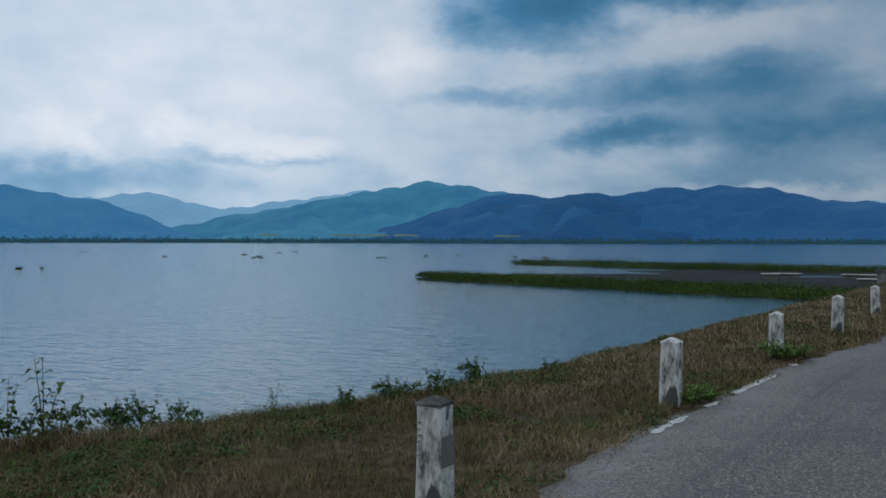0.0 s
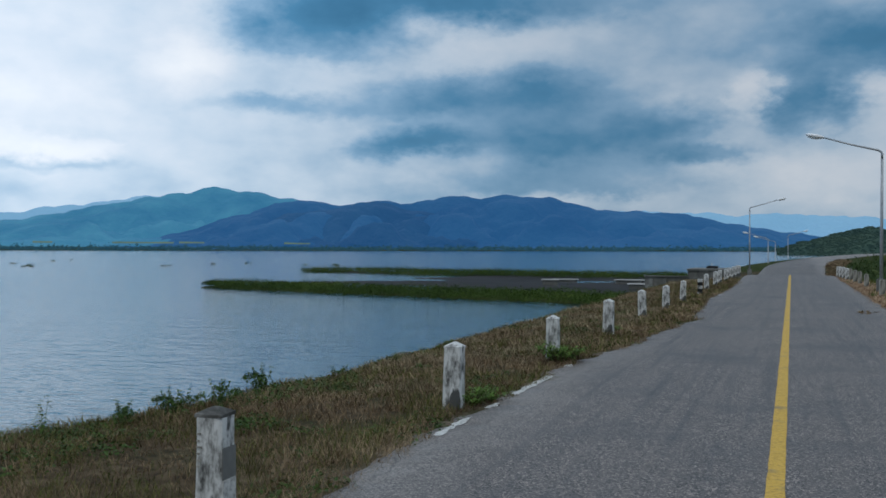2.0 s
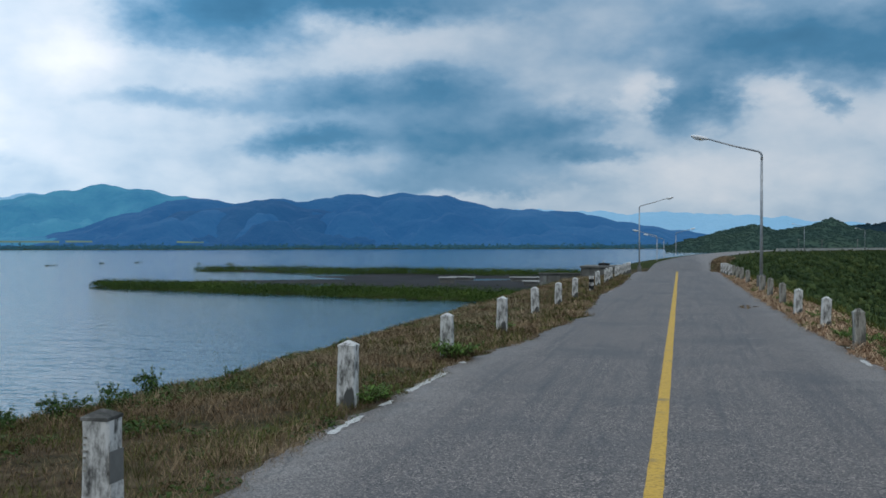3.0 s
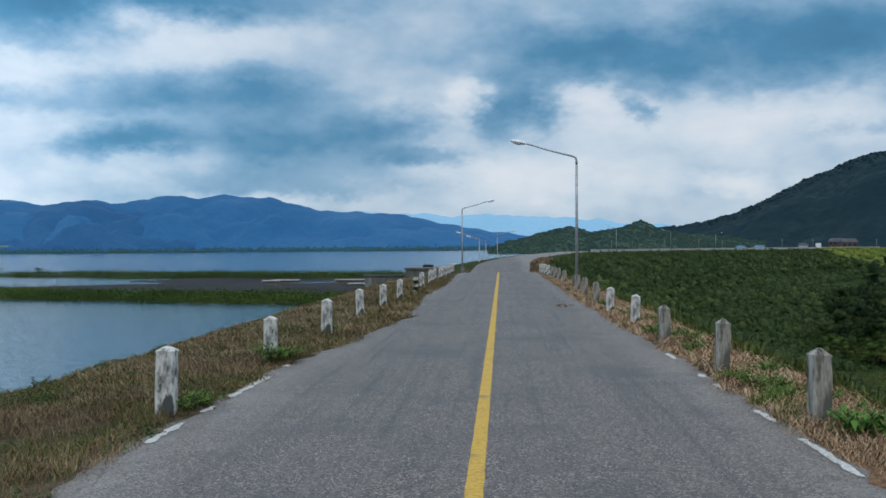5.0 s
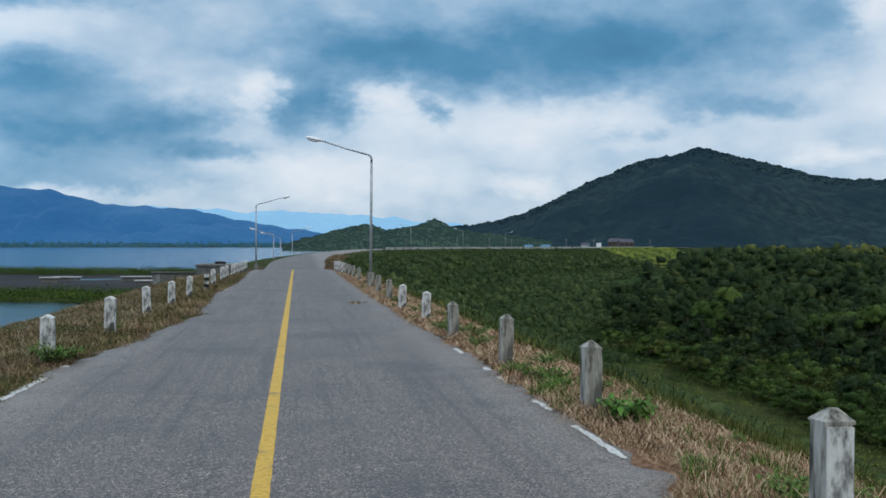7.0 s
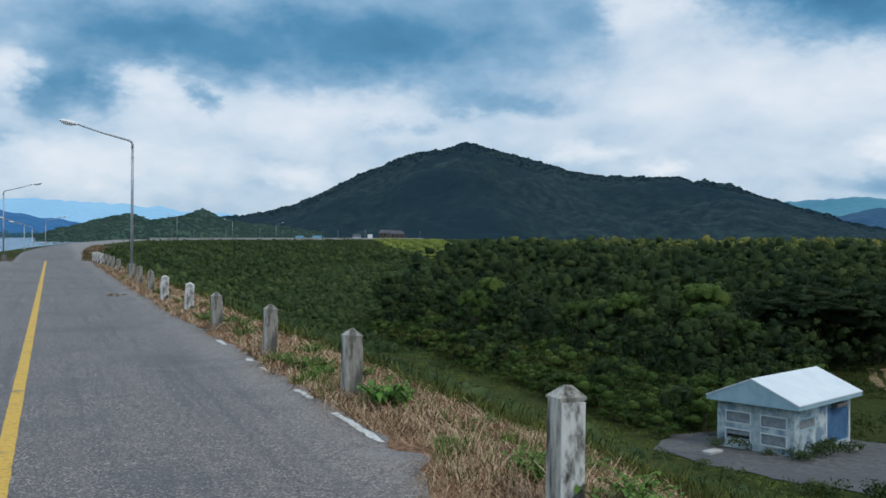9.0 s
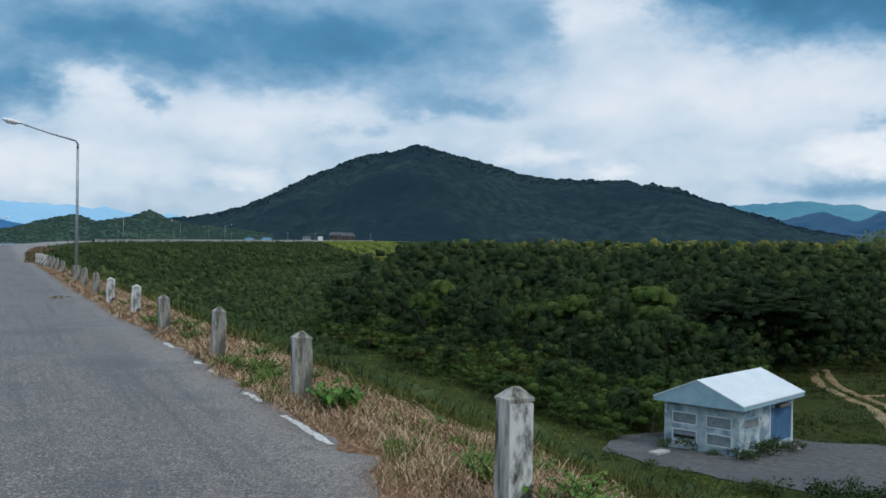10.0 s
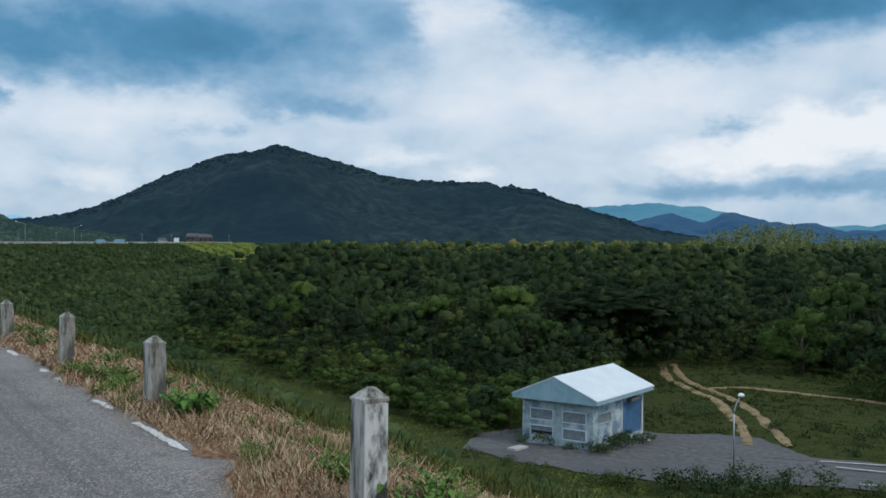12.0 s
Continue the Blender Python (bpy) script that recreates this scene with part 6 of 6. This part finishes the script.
def make_tree(name, height, radius, lobes, per, leaf, mat, label, flat=False, trunk=True):
    """trunk=False: a bush, leafy down to the ground."""
    tree = new(name)
    cs, rs = [], []
    for k in range(lobes):
        t = 2 * math.pi * rng.random()
        if flat:
            f = (k + 0.5) / lobes
            r = radius * math.sqrt(f) * 0.92
            z = height * (0.94 - 0.22 * f) + 0.15 * rng.normal()
            cs.append((r * math.cos(k * 2.4), r * math.sin(k * 2.4), z))
            q = radius * (0.26 + 0.1 * rng.random())
            rs.append((q, q, q * (0.18 + 0.16 * rng.random())))
            if k % 2:
                cs.append((r * 0.85 * math.cos(k * 2.4 + 0.5), r * 0.85 * math.sin(k * 2.4 + 0.5), z - height * 0.17))
                rs.append((q * 0.85, q * 0.85, q * 0.4))
        else:
            f = rng.random()
            zz = (0.24 if trunk else 0.16) + (0.62 if trunk else 0.66) * f
            r = radius * math.sin(math.pi * min(0.18 + 0.72 * f, 1)) * (0.45 + 0.5 * rng.random())
            cs.append((r * math.cos(t), r * math.sin(t), height * zz))
            q = radius * (0.2 + 0.26 * rng.random() ** 1.5)
            rs.append((q * (0.75 + 0.55 * rng.random()), q * (0.75 + 0.55 * rng.random()), q * (0.65 + 0.45 * rng.random())))
    part("crown", crown_mesh("crown", cs, np.array(rs), per, leaf, mat), mat, tree)
    bm = tube([(0, 0, -0.3), (0.06 * radius, 0, height * 0.25), (0.02, 0.05 * radius, height * 0.45), (0, 0, height * 0.58)], [0.035 * height, 0.028 * height, 0.018 * height, 0.006 * height], 8)
    part("trunk", bm, M_BARK, tree)
    for k in range(0, lobes, 6):
        c = cs[k]
        part("limb", tube([(0.02, 0, height * 0.3), (c[0] * 0.5, c[1] * 0.5, height * 0.3 + (c[2] - height * 0.3) * 0.6), c], [0.014 * height, 0.009 * height, 0.003 * height], 5), M_BARK, tree)
    return tagged(tree, label, "tree", "valley trees")


KINDS = [make_tree("bush", 2.6, 1.7, 20, 62, 0.13, M_TREE2, "rounded green bush at the forest's edge", trunk=False),
         make_tree("bush", 3.0, 2.0, 22, 62, 0.135, M_TREE, "dense dark bush at the forest's edge", trunk=False),
         make_tree("bush", 2.3, 1.6, 18, 62, 0.125, M_TREE3, "yellowish green bush at the forest's edge", trunk=False),
         make_tree("tree", 5.8, 2.7, 30, 76, 0.16, M_TREE, "dark green broadleaf tree in the valley"),
         make_tree("tree", 6.6, 2.4, 30, 76, 0.155, M_TREE2, "green broadleaf tree in the valley"),
         make_tree("tree", 5.2, 2.9, 30, 76, 0.16, M_TREE, "spreading dark tree in the valley")]
big = make_tree("rain_tree", 7.0, 6.6, 46, 170, 0.17, M_RAINTREE, "broad umbrella-shaped tree with a flat crown", True)
big.matrix_basis = pose(62.5, 66.5, ground_z(62.5, 66.5), 0, 0, 30)
round_tree = make_tree("tree", 5.6, 3.7, 30, 220, 0.19, M_TREE2, "rounded bright green tree beside the clearing")
round_tree.matrix_basis = pose(71, 52.5, ground_z(71, 52.5), 0, 0, 0)
for k, (x, y) in enumerate(((38.5, 62), (40.5, 59), (37, 66), (45, 73), (51, 67), (42, 79))):
    KINDS[k].matrix_basis = pose(x, y, ground_z(x, y), 0, 0, 40 * k)
count = 0
placed = [(62.5, 66.5, 8.0), (58.5, 62.5, 3.5), (62.0, 61.0, 3.5), (71, 52.5, 3.2)]
far_c, far_r = [], []
tries = 0
while tries < 60000:
    tries += 1
    az = 8 + 62 * rng.random()
    d = 55 + 900 * rng.random() ** 2.6
    x, y = d * math.sin(radians(az)), d * math.cos(radians(az))
    s, u = crest_frame(x, y)
    gap = lerp(az, FRONT) + 4 * fbm(x, y, 0.08, 2)
    if not in_forest(x, y):
        continue
    deep = min((d - gap) / 34, 1.0)
    need = (1.25 + 1.75 * deep) * (1 + max(0, d - 130) / 260)
    if any((x - a) ** 2 + (y - b) ** 2 < (need * 0.62 + r * 0.5) ** 2 for a, b, r in placed[-2500:]):
        continue
    placed.append((x, y, need))
    z = ground_z(x, y) - 0.05
    if d < 112 and count < 200:
        k = int(rng.integers(0, 3)) if rng.random() > deep * 1.1 else 3 + int(rng.integers(0, 3))
        src = KINDS[k]
        own = src.scale.copy()
        q = 0.45 + 0.45 * rng.random() + 0.2 * deep if k < 3 else 0.65 + 0.65 * rng.random() ** 1.5
        src.scale = (q, q, q * (0.9 + 0.25 * rng.random()))
        copy_thing(src, pose(x, y, z, 0, 0, 360 * rng.random()))
        src.scale = own
        count += 1
    else:
        h = (3.2 + 7.0 * rng.random() ** 1.9) * (0.65 + 0.35 * deep) * (1 + min(d, 700) / 2200)
        r = need * (0.75 + 0.25 * rng.random())
        lobes = 7 if d < 190 else 4
        for k in range(lobes):
            t = 2 * math.pi * (k / lobes + 0.3 * rng.random())
            o = r * (0.3 + 0.5 * rng.random()) if k else 0.0
            far_c.append((x + o * math.cos(t), y + o * math.sin(t), z + h * (0.86 if k == 0 else 0.36 + 0.44 * rng.random())))
            q = r * (0.3 + 0.34 * rng.random() ** 1.4)
            far_r.append((q * (0.75 + 0.55 * rng.random()), q * (0.75 + 0.55 * rng.random()), q * (0.7 + 0.45 * rng.random())))
far_c, far_r = np.array(far_c), np.array(far_r)
dist = np.hypot(far_c[:, 0], far_c[:, 1])
for name, pick, per, leaf, mat, label in (("forest", dist < 190, 27, 0.25, M_FOREST, "dense dark green forest canopy in the valley"),
                                          ("forest_depth", (dist >= 190) & (dist < 300), 17, 0.42, M_FOREST, "dense forest canopy deeper in the valley"),
                                          ("far_forest", (dist >= 300) & (dist < 430), 12, 0.65, M_FOREST, "far forest canopy reaching to the hill"),
                                          ("forest_edge", dist >= 430, 9, 1.3, M_FARSUNLIT, "forest edge below the hill, sunlight put into its leaf colour")):
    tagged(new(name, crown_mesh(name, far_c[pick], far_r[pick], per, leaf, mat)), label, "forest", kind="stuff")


band, tries = [], 0
while tries < 9000 and len(band) < 120:
    tries += 1
    az, d = 18 + 25 * rng.random(), 52 + 65 * rng.random()
    x, y = d * math.sin(radians(az)), d * math.cos(radians(az))
    near = d - lerp(az, ((18, 112), (21, 95), (24, 82), (27.6, 71), (31, 62), (34, 56), (39, 57), (43, 70)))
    if near < 0 or near > 17 or crest_frame(x, y)[1] < 31 or in_yard(x, y, 1.8) or on_track(x, y) or any((x - a) ** 2 + (y - b) ** 2 < 3.2 for a, b in band):
        continue
    band.append((x, y))
    src = KINDS[int(rng.choice((0, 0, 0, 2, 2, 1)))]
    own = src.scale.copy()
    q = 0.5 + 0.35 * rng.random() + 0.022 * near
    src.scale = (q * 1.15, q * 1.15, q)
    copy_thing(src, pose(x, y, ground_z(x, y) - 0.05, 0, 0, 360 * rng.random()))
    src.scale = own


def edge_bushes():
    """Low bushes that thin out from the forest's edge over the toe of the slope."""
    groups = {0: ([], []), 1: ([], [])}
    tries = 0
    while tries < 4500:
        tries += 1
        az, d = 13 + 48 * rng.random(), 48 + 80 * rng.random()
        x, y = d * math.sin(radians(az)), d * math.cos(radians(az))
        s, u = crest_frame(x, y)
        front = lerp(az, ((13, 150), (16.5, 125), (20, 98), (24, 82), (27.6, 71), (31, 62), (34, 55), (39, 56), (43, 68), (46, 84), (50, 93), (60, 66)))
        near = d - front - 5 * fbm(x, y, 0.1, 2)
        if near < -4 or near > (45 if az < 24 else 24) or u < 31 or in_yard(x, y, 1.5) or on_track(x, y) or in_forest(x, y) and near > 10:
            continue
        if rng.random() > 0.2 + 0.1 * max(near, 0) or 42 < az < 56 and rng.random() < 0.75:
            continue
        size = (0.55 + 0.9 * rng.random()) * (0.8 + 0.045 * max(near, 0))
        pick = groups[int(fbm(x, y, 0.12, 2) + 0.25 * rng.normal() > 0.05)]
        for k in range(6):
            r = size * (0.35 + 0.3 * rng.random())
            pick[0].append((x + rng.normal() * size * 0.5, y + rng.normal() * size * 0.5, ground_z(x, y) + size * (0.15 + 0.75 * rng.random())))
            pick[1].append((r, r, r * 0.75))
    for key, name, mat, label in ((0, "edge_bushes", M_TREE2, "low fresh green bushes before the forest"), (1, "edge_shrubs", M_TREE3, "low yellowish shrubs before the forest")):
        cs, rs = groups[key]
        v, f = leaf_cloud(cs, rs, 34, np.full(len(cs), 0.125), 0.55, 0.55, 0.4)
        tagged(new(name, mesh_from(name, v, f, mat)), label, "bushes", kind="stuff")


edge_bushes()


def grove():
    cs, rs = [], []
    for _ in range(260):
        az, d = 47.5 + 11 * rng.random(), 330 + 90 * rng.random()
        x, y = d * math.sin(radians(az)), d * math.cos(radians(az))
        h = (12.5 + 4.5 * rng.random()) * (0.75 + 0.25 * math.sin(math.pi * min(max((az - 47.5) / 8, 0), 1)))
        for k in range(3):
            cs.append((x + rng.normal() * 1.2, y + rng.normal() * 1.2, VALLEY_Z + h * (0.45 + 0.24 * k)))
            rs.append((2.4 - 0.4 * k, 2.4 - 0.4 * k, h * 0.24))
    v, f = leaf_cloud(cs, rs, 34, np.full(len(cs), 0.75), 0.35, 0.4, 0.2)
    tagged(new("bamboo_grove", mesh_from("bamboo_grove", v, f, M_BAMBOO)), "tall pale green bamboo grove above the forest", "bamboo", kind="stuff")


grove()


def clearing_plants():
    """Rough tufts and low bushes in the clearing round the yard."""
    cs, rs, bc, br = [], [], [], []
    tufts = []
    while len(tufts) < 66000:
        x, y = 22 + 56 * rng.random(), 12 + 78 * rng.random() ** 1.15
        az, d = math.degrees(math.atan2(x, y)), math.hypot(x, y)
        if d > lerp(az, FRONT) + 4 or crest_frame(x, y)[1] < 17 or in_yard(x, y) or az > 66:
            continue
        if on_track(x, y) and rng.random() < 0.4:
            continue
        tufts.extend((x + 0.15 * rng.normal(), y + 0.15 * rng.normal()) for _ in range(8))
        if rng.random() < 0.05 and fbm(x, y, 0.09, 3) > 0:
            r = 0.14 + 0.3 * rng.random() ** 3
            cs.append((x, y, ground_z(x, y) + 0.3 * r))
            rs.append((r * 1.6, r * 1.6, r))
    pts = on_ground(tufts, -0.02)
    n = len(pts)
    h = (0.08 + 0.22 * rng.random(n)) * np.clip(np.array([0.8 + 0.9 * fbm(p[0], p[1], 0.15, 3) for p in pts]), 0.35, 1.8)
    toe = pts[:, 0] < 33 + 2 * np.sin(pts[:, 1] * 0.3)
    for name, pick, mat, label in (("meadow_grass", ~toe, M_MEADOW, "rough dark green meadow grass in the clearing"), ("toe_grass", toe, M_TOE, "pale green short grass along the dam's toe")):
        v, f = blades(pts[pick], h[pick] * (0.7 if mat == M_TOE else 1.0), 0.02 * np.ones(int(pick.sum())), 0.5 + 0.6 * rng.random(int(pick.sum())))
        tagged(new(name, mesh_from(name, v, f, mat)), label, "grass", kind="stuff")
    for x, y, r in ((48.1, 43.6, 1.3), (48.6, 37.4, 0.8), (50.5, 36.0, 0.7), (46.5, 31.0, 0.55), (49, 32, 0.8), (52, 33, 0.9), (55, 34, 1.1), (34.3, 38.0, 0.75), (35.6, 38.1, 0.8), (36.8, 38.5, 0.9), (38, 39.0, 0.85), (34.2, 39.4, 0.5), (33.7, 41.2, 0.85), (33.2, 42.2, 0.75), (34.9, 37.9, 0.5), (39.2, 39.5, 0.7),
                    (40.2, 39.7, 0.35), (36, 29.0, 1.4), (34.4, 30.3, 1.25), (33, 31, 1.0), (38.5, 27.2, 1.4), (37.3, 28.4, 1.2), (35.2, 29.5, 1.1), (31.8, 30.6, 1.1), (32.6, 29.4, 1.3), (34.0, 28.2, 1.3), (30.5, 33, 0.8), (31.6, 32.2, 0.8), (40, 25.4, 0.8), (41.3, 23.8, 0.8), (29, 36, 0.7), (28.6, 41, 0.6), (29, 38.5, 0.6)):
        for _ in range(6):
            bc.append((x + rng.normal() * r * 0.4, y + rng.normal() * r * 0.4, ground_z(x, y) + r * (0.15 + 0.45 * rng.random())))
            br.append((r * 0.5, r * 0.5, r * 0.42))
    v, f = leaf_cloud(cs, rs, 14, np.clip(np.array(rs)[:, 0] * 0.35, 0.08, 0.26), 0.35, 0.45, 0.6)
    tagged(new("clearing_plants", mesh_from("clearing_plants", v, f, M_TREE2)), "rough green tufts in the clearing", "plants", kind="stuff")
    v, f = leaf_cloud(bc, br, 70, np.clip(np.array(br)[:, 0] * 0.3, 0.07, 0.16), 0.4, 0.5, 0.4)
    tagged(new("clearing_bushes", mesh_from("clearing_bushes", v, f, M_SCRUB)), "low leafy bushes round the yard and hut", "bushes", kind="stuff")


clearing_plants()


# ------------------------------------------------------------------ houses at the far end of the dam
def house(az, d, z, w, dpt, hgt, wallmat, roofmat, label, turn=0.0):
    ob = new("house")
    part("wall", new_box(-w / 2, -dpt / 2, -1.5, w / 2, dpt / 2, hgt), wallmat, ob)
    bm = bmesh.new()
    e = 0.5
    v = [bm.verts.new(c) for c in ((-w / 2 - e, -dpt / 2 - e, hgt + 0.02), (w / 2 + e, -dpt / 2 - e, hgt + 0.02), (w / 2 + e, dpt / 2 + e, hgt + 0.02), (-w / 2 - e, dpt / 2 + e, hgt + 0.02), (-w / 2 + 0.3, 0, hgt + dpt * 0.32), (w / 2 - 0.3, 0, hgt + dpt * 0.32))]
    for q in ((0, 1, 5, 4), (2, 3, 4, 5), (1, 2, 5), (3, 0, 4), (3, 2, 1, 0)):
        bm.faces.new([v[i] for i in q])
    part("roof", bm, roofmat, ob)
    for k in range(3):
        x = -w / 2 + w * (k + 0.5) / 3
        win = part("window", new_box(x - w * 0.08, -dpt / 2 - 0.05, hgt * 0.35, x + w * 0.08, -dpt / 2 - 0.002, hgt * 0.75), M_DARK, ob)
        part("sill", new_box(x - w * 0.1, -dpt / 2 - 0.2, hgt * 0.3, x + w * 0.1, -dpt / 2 - 0.002, hgt * 0.34), M_CONCRETE, win)
    tagged(ob, label, "house", "far houses")
    ob.matrix_basis = pose(d * math.sin(radians(az)), d * math.cos(radians(az)), z, 0, 0, -az + turn)


house(19.2, 640, 0.6, 9, 7, 3.4, M_TAN, M_ROOFGREY, "brown house with grey hipped roof below the hill", 15)
house(18.6, 655, 1.5, 8, 7, 3.0, M_TAN, M_ROOFGREY, "small tan house with grey roof", -10)
house(13.6, 620, -1.6, 5, 5, 2.4, M_CONCRETE, M_ROOFBLUE, "grey house with blue metal roof", 8)
house(14.6, 640, -1.4, 5.5, 5, 2.4, M_CONCRETE, M_ROOFBLUE, "grey house with blue metal roof", -12)
house(16.9, 600, -0.5, 5, 5, 2.4, M_LAMP, M_ROOFGREY, "small white house with grey roof", 0)
sign = tagged(new("marker_board"), "white marker board beside the dam road", "sign")
part("board", new_box(-1.1, -0.05, 0.3, 1.1, 0.05, 2.3, 0.02), M_LAMP, sign)
for x in (-0.8, 0.8):
    part("leg", new_box(x - 0.05, 0.051, -0.2, x + 0.05, 0.12, 2.0), M_STEEL, sign)
x, y = crest_xy(455, 4.0)
sign.matrix_basis = pose(x, y, ground_z(x, y), 0, 0, -20)
for az, d in ((11.3, 520), (9.4, 560), (12.6, 600), (15.8, 600), (17.4, 620), (20.6, 640), (6.4, 560), (7.6, 600)):
    pole = tagged(new("utility_pole"), "grey concrete utility pole behind the dam", "utility pole", "utility poles")
    part("shaft", tube([(0, 0, -6), (0, 0, 3), (0, 0, 8)], [0.2, 0.17, 0.13], 8), M_CONCRETE, pole)
    part("crossarm", new_box(-0.9, -0.06, 7.3, 0.9, 0.06, 7.45), M_CONCRETE, pole)
    pole.matrix_basis = pose(d * math.sin(radians(az)), d * math.cos(radians(az)), -2, 0, 0, 20)


# ------------------------------------------------------------------ road edges and small litter
def parapet():
    """Low pale kerb wall on the far curve of the dam."""
    for s0 in range(204, 516, 12):
        ob = tagged(new("kerb_wall"), "low pale concrete kerb along the dam curve", "kerb", "dam kerbs")
        x, y, head, z = crest(s0 + 6)
        part("block", new_box(-0.15, -5.8, -0.6, 0.15, 5.8, 0.34, 0.03), M_PALECONC, ob)
        part("coping", new_box(-0.2, -5.8, 0.342, 0.2, 5.8, 0.42, 0.02), M_PALECONC, ob)
        ob.matrix_basis = pose(x + 3.2 * math.cos(head), y - 3.2 * math.sin(head), z, 0, 0, -math.degrees(head))


parapet()


def stone(x, y, r, mat, label):
    bm = bmesh.new()
    bmesh.ops.create_icosphere(bm, subdivisions=2, radius=r)
    for v in bm.verts:
        v.co *= 1 + 0.35 * noise.noise(v.co / r * 1.3 + Vector((x, y, 0)))
        v.co.z *= 0.6
    ob = part("stone", bm, mat)
    tagged(ob, label, "stone", "verge stones")
    ob.matrix_basis = pose(x, y, max(ground_z(x, y), -0.04) + r * 0.3, 0, 0, 50 * x)


for x, y, r in ((2.62, 11.35, 0.055), (2.7, 11.75, 0.045), (2.66, 11.1, 0.035), (2.72, 12.3, 0.04), (2.6, 16.8, 0.06), (2.63, 18.3, 0.05), (-2.95, 20.6, 0.05), (-2.5, 35.9, 0.09), (-2.9, 13.1, 0.03), (2.5, 6.0, 0.03)):
    stone(x, y, r * 0.65, M_WHITE, "white-painted broken kerb chip on the verge")


def dry_bank():
    """Dry brown growth where the road drops away past the crest."""
    cs, rs = [], []
    for _ in range(420):
        s, u = 71 + 60 * rng.random(), 2.7 + 1.5 * rng.random()
        x, y = crest_xy(s, u)
        r = 0.14 + 0.16 * rng.random()
        cs.append((x, y, ground_z(x, y) + 0.08))
        rs.append((r * 1.4, r * 1.4, r * 0.9))
    v, f = leaf_cloud(cs, rs, 14, np.full(len(cs), 0.16), 0.3, 0.3, 0.3)
    tagged(new("dry_bank_grass", mesh_from("dry_bank_grass", v, f, M_DRY)), "dry brown grass bank beside the far road", "grass", kind="stuff")


dry_bank()


def road_seam(name, s, u0, u1, half, mat, label):
    """A thin cross seam or tar streak lying on the asphalt."""
    verts, faces = [], []
    us = np.linspace(u0, u1, 16)
    x, y, head, z = crest(s)
    for k, u in enumerate(us):
        w = half * (0.6 + 0.8 * abs(fbm(u, s, 2.0, 3)) + 0.2)
        o = 0.12 * fbm(u, s, 0.8, 3)
        for side in (-1, 1):
            verts.append((x + u, y + o + side * w, z + 0.0125 - 0.002 * u * u))
    for k in range(15):
        faces.append((2 * k, 2 * k + 2, 2 * k + 3, 2 * k + 1))
    tagged(new(name, mesh_from(name, verts, faces, mat)), label, "road seam", kind="structure")


road_seam("pale_seam", 24.6, -2.2, -0.3, 0.05, M_GRAVEL, "pale worn seam across the asphalt")
litter_c = [(1.62 + 0.16 * rng.normal(), 27.0 + 0.3 * rng.normal(), 0.02) for _ in range(8)]
v, f = leaf_cloud(litter_c, [(0.1, 0.1, 0.02)] * 8, 10, np.full(8, 0.06), 0.3, 0.6, 0.8)
tagged(new("leaf_litter", mesh_from("leaf_litter", v, f, M_DRY)), "small heap of brown leaves on the asphalt", "leaf litter", kind="stuff")
